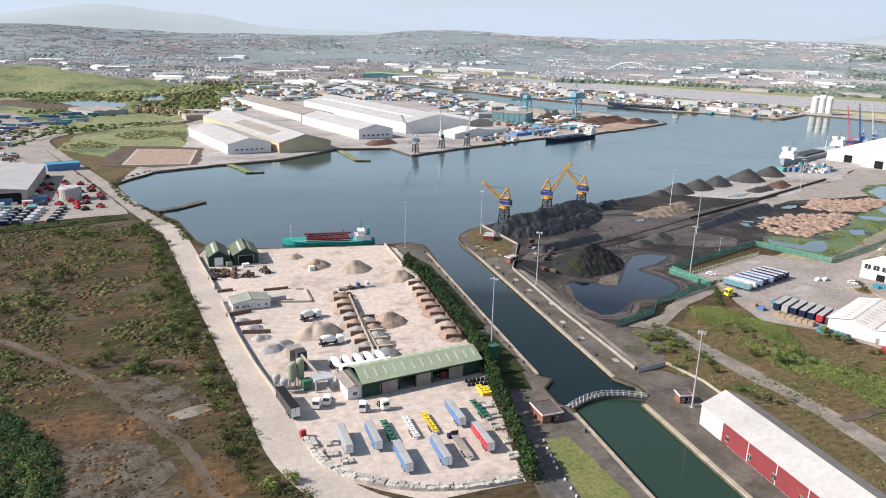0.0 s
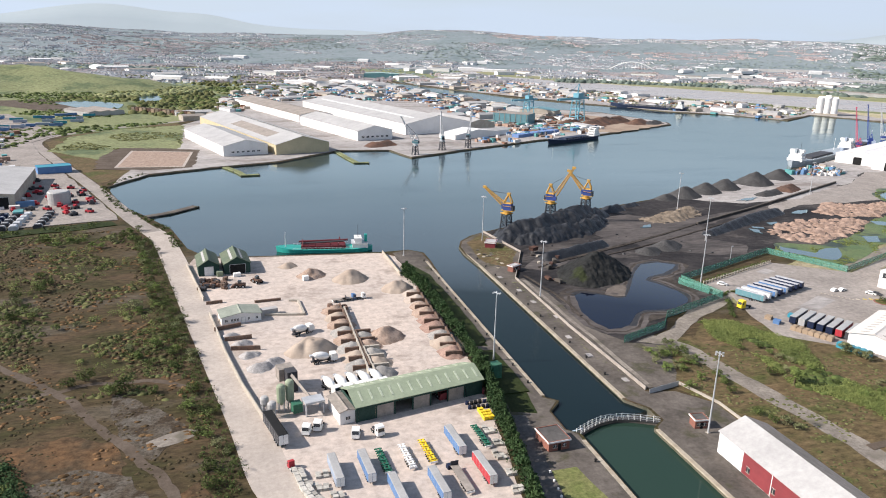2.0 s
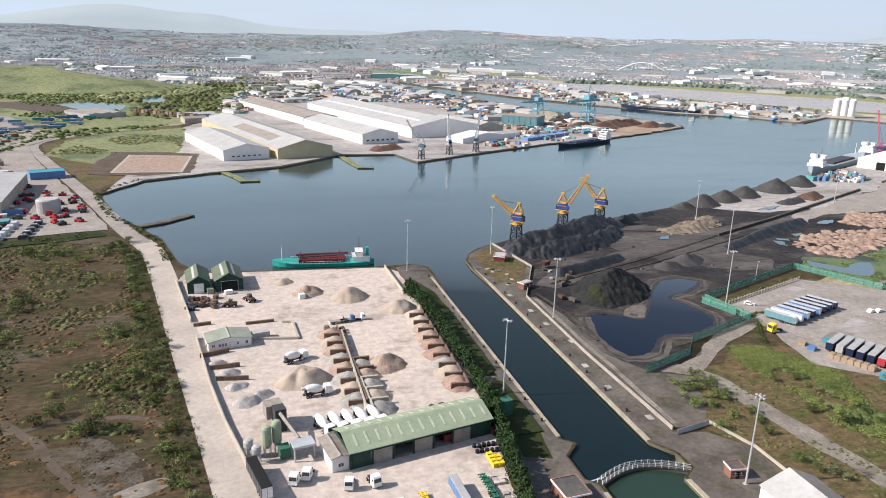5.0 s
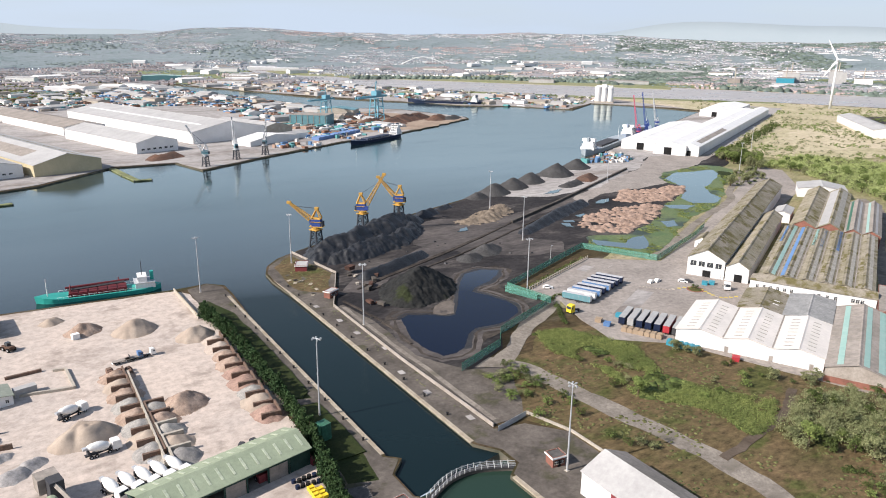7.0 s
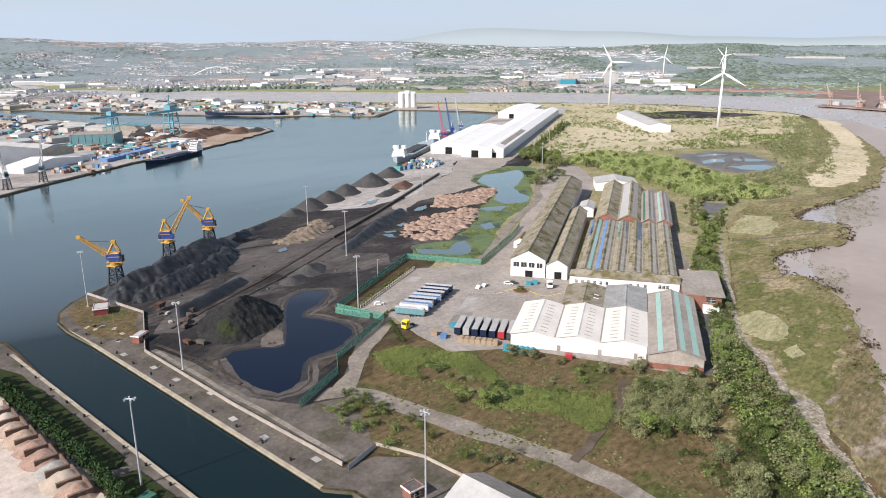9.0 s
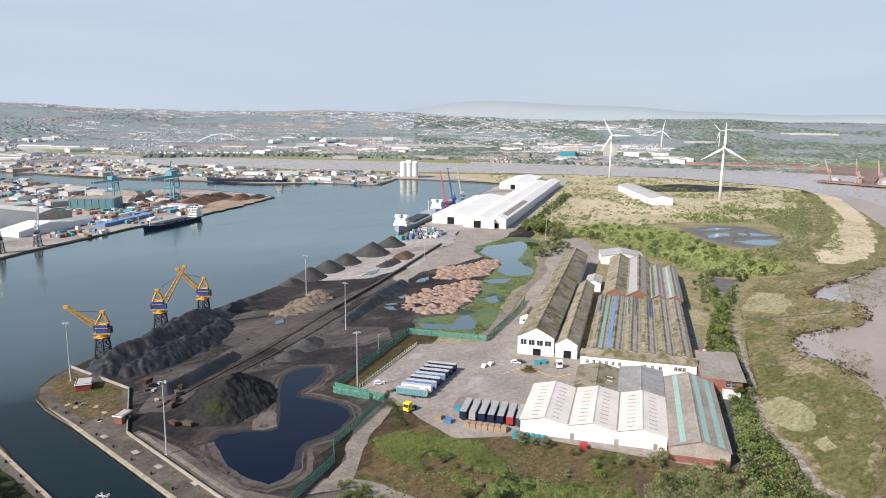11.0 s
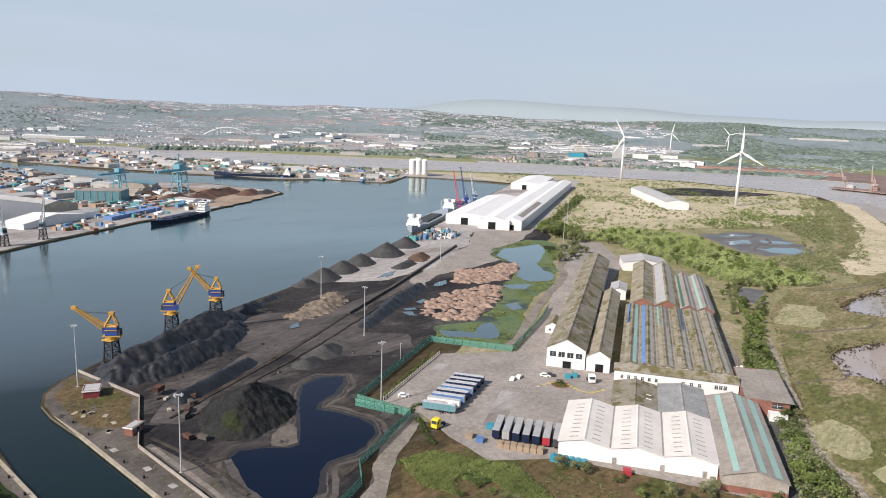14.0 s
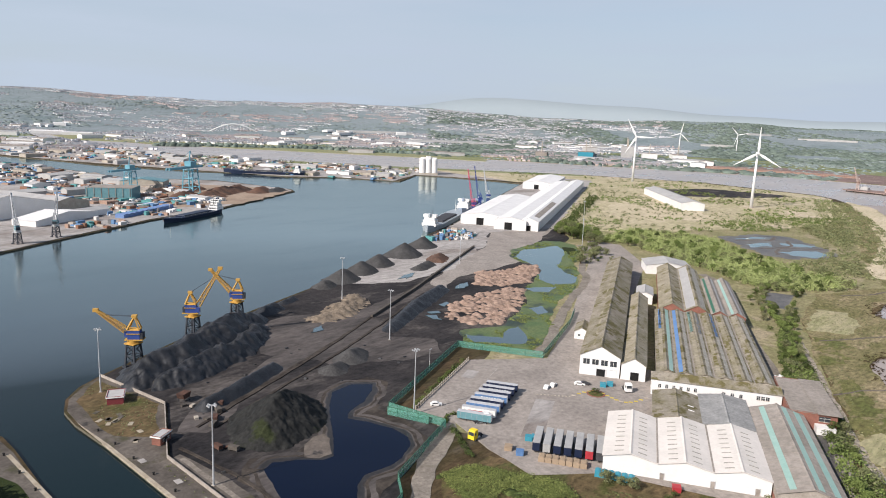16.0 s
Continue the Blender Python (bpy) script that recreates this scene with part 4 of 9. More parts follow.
sheet("quay_apron", [(470, 508), (546, 549), (761, 667), (938, 760), (960, 770), (1150, 810), (1130, 740), (600, 470), (560, 480)], APRON, "pale dusty quay apron by the transit sheds", "quay", 6, 1)
sheet("open_moor", [(600, 472), (640, 400), (700, 385), (800, 330), (960, 290), (1170, 372), (1215, 385), (1250, 420), (1285, 620), (1205, 805), (1110, 920), (1000, 1055), (920, 1010), (960, 780), (1100, 790), (1110, 735)], MOOR, "dry yellow-brown grassland", "grass", 10, 6)
sheet("moor_bare", [(700, 440), (820, 400), (860, 440), (960, 520), (900, 560), (780, 520)], SHORE_SAND, "bare pale ground among grass", "earth", 8, 12)
sheet("black_tip", [(1015, 530), (1120, 450), (1200, 430), (1180, 560), (1080, 600)], COAL_GROUND, "black coal tip ground beyond the sheds", "yard", 8, 8)
sheet("salt_marsh", BANK_SIDE + [(1176, 356), (1160, 366), (898, 276),
                     (684, 229), (640, 208), (571, 190), (510, 216), (435, 204), (333, 162), (272, 133), (241, 112), (205, 80), (190, 20)], MARSH, "olive and straw-coloured saltmarsh", "marsh", 4, 3)
sheet("mud_flat", ribbon(smooth_line([(268, 50), (300, 84), (352, 104), (400, 124), (470, 128), (560, 150), (700, 160), (884, 200), (1044, 258), (1180, 330)], 4), 46), MUD, "bare brown tidal mud below the marsh", "mud", 6, 3, z=-0.42)
sheet("stony_shore", ribbon(smooth_line([(405, 198), (355, 174), (312, 155), (276, 138), (252, 120), (232, 106), (217, 95), (204, 85), (187, 74), (176, 55)], 3), [2.6, 3.4, 2.2, 3.0, 2.4] * 12), SHINGLE, "grey stony tide line under the sea bank", "shore", 3, 1.3)
sheet("shingle_bank", [(243, 114), (243, 108), (231, 98.5), (219, 93), (213, 94), (226, 107)], SHINGLE, "wider bank of pale shingle", "shore", 2, 1.5)
sheet("worn_path", ribbon(smooth_line([(211, 151), (196, 144), (181, 141), (170, 139), (160, 138)]), 2.6), BARE, "bare earth path through the rough meadow", "track", 2, 1.0)
sheet("dry_grass", [(199, 117), (208, 117), (210, 113), (203, 107), (196, 110)], DRY_GRASS, "bleached dry grass on the sea bank", "grass", 1.2, 2.2)
LANE = [(303, 165), (307, 162), (234, 131), (230, 134)]
WOOD = [(565, 406), (637, 413), (653, 379), (659, 343), (605, 294), (592, 266), (570, 240), (572, 212), (552, 203), (530, 212), (512, 224), (500, 240), (500, 255), (519, 281), (535, 310), (560, 353), (568, 381)]
# asphalt lane whose dark strip also takes in the shed's shadow band
sheet("side_lane", LANE, DARK_PATH, "dark asphalt lane and shadow band beside the striped shed", "road", 4, 0.3)
sheet("wood_floor", WOOD, SCRUB_GROUND, "dark grassy wood floor", "grass", 6, 5)
sheet("bank_grass", [(301, 152), (335, 168), (436, 208), (505, 222), (520, 262), (470, 245), (420, 236), (330, 195), (300, 175)], SCRUB_GROUND, "rough grass behind the works", "grass", 5, 2)
sheet("back_lane", ribbon(smooth_line([(300, 160), (330, 182), (400, 222), (480, 262), (510, 290)]), 6), TRACK, "dusty lane behind the works", "track", 4, 0.8)
sheet("lagoon", [(686, 349), (737, 332), (748, 305), (724, 276), (683, 245), (651, 249), (628, 268), (626, 287), (660, 320)], SILT, "dark grey silt lagoon", "earth", 5, 7)
for ring, lab in (([(650, 282), (668, 276), (684, 266), (674, 249), (652, 252), (644, 266)], "shallow water on the silt lagoon"), ([(672, 317), (695, 306), (680, 297), (657, 309)], "thin sheet of water on wet silt"), ([(702, 298), (716, 284), (712, 270), (700, 272), (692, 290)], "narrow pool on wet silt"), ([(690, 336), (716, 328), (728, 314), (708, 318)], "narrow pool at the lagoon edge")):
    sheet("lagoon_water", ring, MARSH_WATER, lab, "water", 3, 5)
for pts in ([(655, 300), (690, 286), (722, 300)], [(680, 330), (706, 310), (735, 312)], [(640, 280), (672, 288), (700, 262)]):
    sheet("silt_bar", ribbon(smooth_line(pts), 3.0), SPIT, "pale dried silt bar across the lagoon", "earth", 3, 2.5)
sheet("straw_shore", [(1191, 358), (1132, 310), (947, 244), (741, 190), (660, 180), (610, 186), (600, 204), (640, 216), (689, 220), (803, 238), (995, 290)], SHORE_SAND, "pale straw-coloured shore", "marsh", 5, 5)
sheet("silt_bed", [(491, 240), (496, 225), (454, 217), (459, 230)], SLATE_MUD, "square dark settling bed in the scrub", "earth")
sheet("marsh_green", [(325, 148), (337, 140), (327, 113), (289, 104), (262, 101), (249, 99), (236, 90), (231, 98), (246, 112), (262, 125), (283, 139), (300, 146)], MARSH_GREEN, "vivid green low saltmarsh", "marsh", 1.5, 6.0)
sheet("marsh_mud", [(314, 112), (284, 97), (250, 84), (221, 75), (195, 70), (204, 80), (224, 93), (245, 101), (275, 102), (296, 108)], BROWN_MARSH, "brown mottled mud and weed below the saltmarsh", "marsh", 1.5, 3.5)
sheet("marsh_green", [(410, 191), (413, 178), (380, 168), (362, 174)], MARSH_GREEN, "dark green low saltmarsh", "marsh", 1.5, 6.0)
sheet("marsh_green", [(296, 151), (318, 152), (346, 164), (356, 160), (330, 147), (306, 140)], MARSH_GREEN, "green saltmarsh under the sea bank", "marsh", 2.0, 2.5)
sheet("marsh_straw", [(288, 143), (303, 141), (301, 132), (292, 125), (278, 123), (272, 128), (277, 137)], STRAW_MARSH, "bleached straw patch on the saltmarsh", "marsh", 1.5, 2.2)
sheet("marsh_straw", [(268, 121), (276, 118), (270, 113), (263, 115)], STRAW_MARSH, "small bleached straw patch on the saltmarsh", "marsh", 1.5, 1.5)
sheet("marsh_straw", [(420, 196), (470, 205), (478, 192), (450, 178), (428, 180)], STRAW_MARSH, "pale grassy flat on the saltmarsh", "marsh", 2.5, 4)
for pts, w in (([(330, 161), (345, 153), (352, 148), (361, 147)], 0.9), ([(404, 186), (430, 170), (452, 158), (476, 160)], 1.2), ([(520, 205), (540, 192), (560, 186), (590, 178)], 1.4)):
    sheet("marsh_creek", ribbon(smooth_line(pts), w), SPIT, "narrow muddy creek winding through the saltmarsh", "creek", 1.0, 0.9)
# the far side of the dock
sheet("north_dockland", [(-78, 528), (-58, 566), (-15, 590), (38, 611), (94, 666), (143, 663), (154, 619), (220, 660), (316, 714), (400, 747), (560, 842), (569, 865), (540, 990), (452, 1080), (420, 1270), (340, 1590), (200, 1900), (60, 1600), (30, 1150), (-30, 940), (-60, 850), (-70, 640)], APRON, "pale hardstanding and yards of the north dock", "yard", 12, 2)
sheet("dock_field", [(-150, 690), (-60, 585), (-45, 700), (-50, 870), (-110, 840), (-150, 780)], GRASS, "rough green field beside the sheds", "grass", 8, 4)
sheet("plot_rim", [(-100, 592), (-104, 640), (-97, 700), (-60, 695), (-27, 682), (-28, 590), (-60, 582)], BARE, "dark bare earth round a levelled plot", "earth", 4, 3)
sheet("plot_kerb", [(-86, 597), (-84, 682), (-32, 670), (-35, 594)], CONCRETE_ROAD, "pale concrete kerb round a levelled plot", "kerb")
sheet("red_hardcore", [(-84, 599), (-82, 679.5), (-34, 668), (-37, 596)], PINK_STONE, "pinkish crushed-brick plot", "yard")
sheet("scrap_ground", [(370, 770), (440, 765), (555, 838), (545, 900), (470, 990), (400, 900)], TAN_DUST, "tan dusty ground of the scrap berth", "yard", 8, 6)
sheet("east_dockland", [(672, 1012), (700, 990), (735, 968), (778, 885), (860, 930), (890, 950), (915, 905), (960, 800), (1000, 1055), (880, 1255), (760, 1480), (700, 1750), (500, 1900), (400, 1700), (490, 1390), (600, 1150)], APRON, "quays and yards between dock and river", "yard", 10, 3)
sheet("river_levee", [(700, 1300), (880, 1262), (1004, 1068), (1115, 930), (1212, 812), (1180, 800), (1000, 1010), (880, 1180), (740, 1330)], GRASS, "grassy river levee", "grass", 10, 6)
sheet("west_depot", [(-280, 380), (-60, 428), (-98, 530), (-152, 668), (-176, 745), (-165, 800), (-260, 1000), (-420, 1000), (-420, 500)], ASPHALT, "stained grey depot yards", "yard", 10, 2)
sheet("brown_field", [(-324, 1186), (-271, 1217), (-224, 1169), (-183, 1081), (-156, 1018), (-200, 1005), (-234, 1042), (-307, 1123)], BARE, "bare brown ground beside the pools", "earth", 8, 5)
sheet("stubble_field", [(-254, 1904), (-213, 1940), (-149, 1714), (-148, 1578), (-187, 1647)], APRON, "pale stubble field on the green slope", "earth", 10, 6)
FAR_PONDS = [[(-241, 1153), (-213, 1200), (-180, 1170), (-146, 1136), (-144, 1068), (-200, 1084)], [(-148, 1257), (-113, 1300), (-100, 1195), (-128, 1155)]]
for ring in FAR_PONDS:
    sheet("far_pond", ring, MARSH_WATER, "pale pool in rough pasture", "water", 8, 3)
sheet("heath_lane", ribbon(smooth_line([(-300, 372), (-180, 392), (-120, 402), (-62, 420)]), 12), VERGE, "dark hedged bank beside the depot", "hedge", 5, 2)
mound("landfill_hill", [(-560, 1450, 30), (-380, 1560, 35), (-260, 1500, 26)], 0.16, GRASS, "smooth green grassed-over landfill hill", "hill", 16, 6, 0.01, kind="structure")


# ---------------------------------------------------------------- buildings
def rot(x, y, deg, z=0.0):
    return pose(x, y, z, 0, 0, deg)


def gabled(name, at, w, d, eave, rise, wall, roof, label, doors=(), windows=(), lights=(), bays=1, category="warehouse", group="", over=0.4, vents=0, plinth=None, ribs=0):
    """A shed with its gable at y = 0: w across in bays, d deep. doors: (x, width, height, material);
    windows: (x, z, width, height); lights: (bay, across 0..1 of a slope pair, width, from, to, material)."""
    t = thing(name, label, category, at, group)
    b = w / bays
    line = [(0, 0)]
    for k in range(bays):
        line += [(k * b, eave), (k * b + b / 2, eave + rise)]
    line += [(w, eave), (w, 0)]
    part("wall", Geo().side(line, 0, d), wall, t)
    s = math.hypot(b / 2, rise)
    for k in range(bays):
        for sign, x0 in ((1, k * b), (-1, (k + 1) * b)):
            xe = x0 - sign * (over if (k == 0 and sign > 0) or (k == bays - 1 and sign < 0) else 0)
            ze = eave - (abs(xe - x0)) * rise / (b / 2)
            xm, zm = k * b + b / 2, eave + rise
            pts = [(xe, ze + 0.02), (xm, zm + 0.02), (xm, zm + 0.2), (xe, ze + 0.2)]
            g = Geo().side(pts if sign > 0 else pts[::-1], -over, d + over)
            for i in range(ribs):
                y = d * (i + 0.5) / ribs
                q = [(xe, ze + 0.2), (xm, zm + 0.2), (xm, zm + 0.27), (xe, ze + 0.27)]
                g.side(q if sign > 0 else q[::-1], y - 0.08, y + 0.08)
            part("roof_slope", g, roof, t)
        if d < 400 and over > 0.25:
            part("ridge_cap", Geo().side([(k * b + b / 2 - 0.5, eave + rise + 0.12), (k * b + b / 2 + 0.5, eave + rise + 0.12), (k * b + b / 2, eave + rise + 0.4)], -over, d + over), roof, t)
        if bays > 1 and k:
            part("valley_gutter", Geo().box(k * b - 0.25, k * b + 0.25, -0.1, d + 0.1, eave + 0.15, eave + 0.34), GREY_ROOF, t)
    for k, a, lw, y0, y1, mat in lights:
        xa = k * b + a * b
        za = eave + rise * (1 - abs(2 * a - 1)) + 0.22
        sl = (rise / (b / 2)) * (1 if a < 0.5 else -1)
        g = Geo().side([(xa - lw / 2, za - sl * lw / 2), (xa + lw / 2, za + sl * lw / 2), (xa + lw / 2, za + sl * lw / 2 + 0.07), (xa - lw / 2, za - sl * lw / 2 + 0.07)], y0, y1)
        part("rooflight", g, mat, t)
    # a door in DARK is a flat panel painted as the unlit interior
    for x, dw, dh, mat in doors:
        o = part("door", Geo().box(x - dw / 2, x + dw / 2, -0.06, 0.1, 0, dh), mat, t)
        part("door_frame", Geo().box(x - dw / 2 - 0.15, x - dw / 2, -0.12, 0.05, 0, dh + 0.15).box(x + dw / 2, x + dw / 2 + 0.15, -0.12, 0.05, 0, dh + 0.15).box(x - dw / 2, x + dw / 2, -0.12, 0.05, dh, dh + 0.15), STEEL, o)
    for x, z, ww, wh in windows:
        o = part("window", Geo().box(x - ww / 2, x + ww / 2, -0.05, 0.1, z, z + wh), GLASS, t)
        g = Geo().box(x - ww / 2, x + ww / 2, -0.09, -0.03, z - 0.08, z).box(x - ww / 2, x + ww / 2, -0.09, -0.03, z + wh, z + wh + 0.08)
        for i in range(3):
            xx = x - ww / 2 + ww * i / 2
            g.box(xx - 0.04, xx + 0.04, -0.09, -0.03, z, z + wh)
        part("frame", g, WHITE, o)
    for i in range(vents):
        part("vent", Geo().tube((w / 2, d * (i + 0.5) / vents, eave + rise), (w / 2, d * (i + 0.5) / vents, eave + rise + 1.1), 0.35, 0.35, 8), GREY_ROOF, t)
    if plinth:
        part("plinth", Geo().box(-0.05, w + 0.05, -0.05, d + 0.05, 0, plinth[0]), plinth[1], t)
    return t


def flat_block(name, at, w, d, h, wall, roof, label, windows=(), doors=(), category="building", group="", parapet=0.35):
    """A flat-roofed block with a parapet; its front at y = 0."""
    t = thing(name, label, category, at, group)
    part("wall", Geo().box(0, w, 0, d, 0, h), wall, t)
    part("roof", Geo().box(-0.2, w + 0.2, -0.2, d + 0.2, h, h + 0.18), roof, t)
    if parapet:
        part("parapet", Geo().box(-0.2, w + 0.2, -0.2, 0, h + 0.18, h + parapet).box(-0.2, w + 0.2, d, d + 0.2, h + 0.18, h + parapet)
             .box(-0.2, 0, 0, d, h + 0.18, h + parapet).box(w, w + 0.2, 0, d, h + 0.18, h + parapet), wall, t)
    for x, z, ww, wh in windows:
        o = part("window", Geo().box(x - ww / 2, x + ww / 2, -0.05, 0.1, z, z + wh), GLASS, t)
        part("sill", Geo().box(x - ww / 2 - 0.1, x + ww / 2 + 0.1, -0.15, 0.02, z - 0.12, z), CONCRETE, o)
        part("frame", Geo().box(x - 0.04, x + 0.04, -0.08, -0.02, z, z + wh).box(x - ww / 2, x + ww / 2, -0.08, -0.02, z + wh * 0.6, z + wh * 0.6 + 0.06), WHITE, o)
    for x, dw, dh, mat in doors:
        part("door", Geo().box(x - dw / 2, x + dw / 2, -0.06, 0.1, 0, dh), mat, t)
    return t


ROOFLIGHT_PALE = surf("pale_green_rooflight", (0.42, 0.45, 0.34), (0.36, 0.4, 0.3), 0.2, 1.0, rough=0.5)
# the works south of the marsh: local x along the front, y away from the water side
FW = pose(212.8, 196.2, 0, 0, 0, -63.5)


def works(u, v, turn=0.0, z=0.0):
    return FW @ pose(u, v, z, 0, 0, turn)


slots = []
for k in range(3):
    for i in range(9):
        slots += [(k, 0.28, 2.6, 2.0 + i * 3.3, 2.5 + i * 3.3, ROOFLIGHT), (k, 0.72, 2.6, 2.0 + i * 3.3, 2.5 + i * 3.3, ROOFLIGHT)]
gabled("white_warehouse", works(0, -5), 46.5, 33, 5.0, 1.7, WHITE_SHEET, WAREHOUSE_ROOF, "white three-bay clad warehouse with slotted rooflights", bays=3, lights=slots,
       doors=[(17, 1.1, 2.2, GREY_ROOF), (31, 1.1, 2.2, GREY_ROOF), (43, 1.1, 2.2, GREY_ROOF)])
gabled("striped_shed", works(46.9, -11), 17.5, 61, 5.0, 2.6, SHED_FRONT, GREY_ROOF, "grey-roofed rendered shed with turquoise rooflight strips",
       lights=[(0, 0.22, 1.7, 1, 60, TEAL_STRIP), (0, 0.62, 1.7, 1, 60, TEAL_STRIP), (0, 0.86, 1.9, 1, 60, TEAL_STRIP)], ribs=12, plinth=(2.2, BRICK))
gabled("link_shed", works(14.5, 28.6), 15.5, 25, 5.2, 1.6, CONCRETE, MOSS_ROOF, "low link shed with mossy cement roof", lights=[(0, 0.8, 2.0, 8, 8.6, WHITE), (0, 0.8, 2.0, 12, 12.6, WHITE)])
gabled("felted_shed", works(30.5, 28.6), 15.8, 27, 5.3, 1.2, CONCRETE, SLATE, "low shed with patched slate-grey roof")
t = flat_block("works_office", works(14, 63), 46, 8.5, 6.2, WHITE_SHEET, MOSS_ROOF, "long white two-storey works office", windows=[(3 + i * 2.6, 3.4, 1.0, 1.3) for i in range(6)] + [(26 + i * 3.0, 3.4, 1.1, 1.3) for i in range(3)] + [(38 + i * 1.6, 3.6, 1.2, 1.4) for i in range(3)], parapet=0)
part("hipped_roof", Geo().add([(-0.4, -0.4, 6.3), (46.4, -0.4, 6.3), (46.4, 9, 6.3), (-0.4, 9, 6.3), (4, 4.3, 8.3), (46, 4.3, 8.3)], [(0, 1, 5, 4), (1, 2, 5), (2, 3, 4, 5), (3, 0, 4), (3, 2, 1, 0)]), MOSS_ROOF, t)
strips = []
for k in range(6):
    for a, mat in ((0.25, MOSS_ROOF_B), (0.75, ROOFLIGHT)):
        strips.append((k, a, 1.5, 1, 97, (BLUE_STRIP if (k, a) == (1, 0.25) else TEAL_STRIP if (k, a) == (0, 0.75) else mat)))
strips += [(0, 0.25, 1.3, 60, 96, BLUE_STRIP), (2, 0.75, 1.3, 58, 97, BLUE_STRIP), (3, 0.75, 1.3, 56, 97, BLUE_STRIP), (2, 0.25, 1.3, 60, 97, TEAL_STRIP)]
gabled("weaving_hall", works(16, 72), 43, 98, 6.3, 1.25, CONCRETE, MOSS_ROOF, "many-bayed factory hall with mossy roofs and blue rooflights", bays=6, lights=strips, category="factory")
gabled("brick_gable_hall", works(18, 171), 25, 112, 7.0, 3.4, BRICK, MOSS_ROOF_B, "brick-gabled factory hall with ridged cement roofs", bays=2, category="factory",
       lights=[(1, 0.25, 4.5, 2, 108, PALE_ROOF), (1, 0.75, 3.0, 2, 108, ROOFLIGHT)], ribs=18)
gabled("narrow_hall", works(43.5, 171), 17, 86, 6.5, 2.4, BRICK, GREY_ROOF, "narrow factory hall with green rooflight strips", bays=2, category="factory",
       lights=[(0, 0.2, 1.2, 1, 84, MID_GREEN), (0, 0.75, 1.2, 1, 84, PALE_ROOF), (1, 0.25, 1.2, 1, 84, TEAL_STRIP), (1, 0.75, 1.2, 1, 84, PALE_ROOF)])
gabled("long_works", works(-14.3, 75), 16, 205, 8.6, 4.2, WHITE_SHEET, MOSS_ROOF, "long works building with white gable and mossy roof", category="factory", vents=14, ribs=26,
       windows=[(2.6 + i * 3.6, 4.8, 2.7, 2.3) for i in range(4)], doors=[(8.6, 3.4, 3.2, DARK), (12.8, 3.6, 3.2, WHITE)], lights=[(0, 0.3, 0.8, 6 + i * 16, 14 + i * 16, MOSS_ROOF_B) for i in range(12)])
gabled("narrow_works", works(2.2, 75), 9.6, 118, 6.6, 2.8, WHITE_SHEET, MOSS_ROOF_B, "narrow works range with white gable", category="factory", doors=[(5.4, 3.2, 3.6, DARK)], ribs=16, vents=5)
gabled("white_annex", works(6, 205), 9, 20, 5.5, 1.5, WHITE_SHEET, PALE_ROOF, "small white annex between the halls", category="shed")
gabled("white_rear_shed", works(11, 292, 8), 30, 24, 6.0, 2.6, WHITE_SHEET, PALE_ROOF, "white gabled shed behind the works", category="shed")
gabled("gatehouse", works(-21, 122), 6.5, 14, 4.0, 1.8, WHITE_SHEET, MOSS_ROOF, "small white gabled gatehouse", category="building", windows=[(2.2, 1.6, 1.2, 1.1)], doors=[(5.2, 0.9, 2.0, DARK)])
t = flat_block("brick_office", works(60.4, 50), 15, 34, 6.2, BRICK, GREY_ROOF, "red-brick flat-roofed office block with wide eaves", windows=[(11.0, 3.6, 3.6, 1.8), (11.0, 0.9, 2.4, 1.3)], parapet=0.3)
part("eaves_slab", Geo().box(8.5, 16.2, -0.9, 34.6, 6.3, 6.6), GREY_ROOF, t)
part("porch", Geo().box(8, 14, -4.0, -0.05, 0, 2.8), WHITE_SHEET, t)

# lock warehouse
t = thing("red_warehouse", "long warehouse with red and white walls and white roof", "warehouse", rot(119.3, 146.5, -90))
part("wall", Geo().side([(0, 0), (0, 6), (7.2, 9.2), (14.4, 6), (14.4, 0)], 0, 90, pose(0, 0, 0, 0, 0, 90) @ Matrix.Diagonal((1, -1, 1, 1))), WHITE_SHEET, t)
for s in (0, 1):
    pts = [(-0.3, 5.9), (7.2, 9.25), (7.2, 9.45), (-0.3, 6.1)] if s == 0 else [(7.2, 9.25), (14.7, 5.9), (14.7, 6.1), (7.2, 9.45)]
    part("roof_slope", Geo().side(pts, -0.3, 90.3, pose(0, 0, 0, 0, 0, 90) @ Matrix.Diagonal((1, -1, 1, 1))), PALE_ROOF if s == 0 else GREY_ROOF, t)
for i in range(8):
    part("wall_panel", Geo().box(9.3 + i * 10, 9.3 + i * 10 + 9.7, -0.08, -0.01, 0.2, 5.7), RED_SHEET, t, "red sheet panel")
for i in range(8):
    x = 11 + i * 8.6
    o = part("window", Geo().box(x, x + 1.1, -0.16, -0.09, 1.4, 2.8), GLASS, t)
    part("frame", Geo().box(x - 0.1, x + 1.2, -0.2, -0.1, 1.3, 1.4).box(x - 0.1, x + 1.2, -0.2, -0.1, 2.8, 2.9).box(x + 0.5, x + 0.58, -0.2, -0.1, 1.4, 2.8), CONCRETE, o)

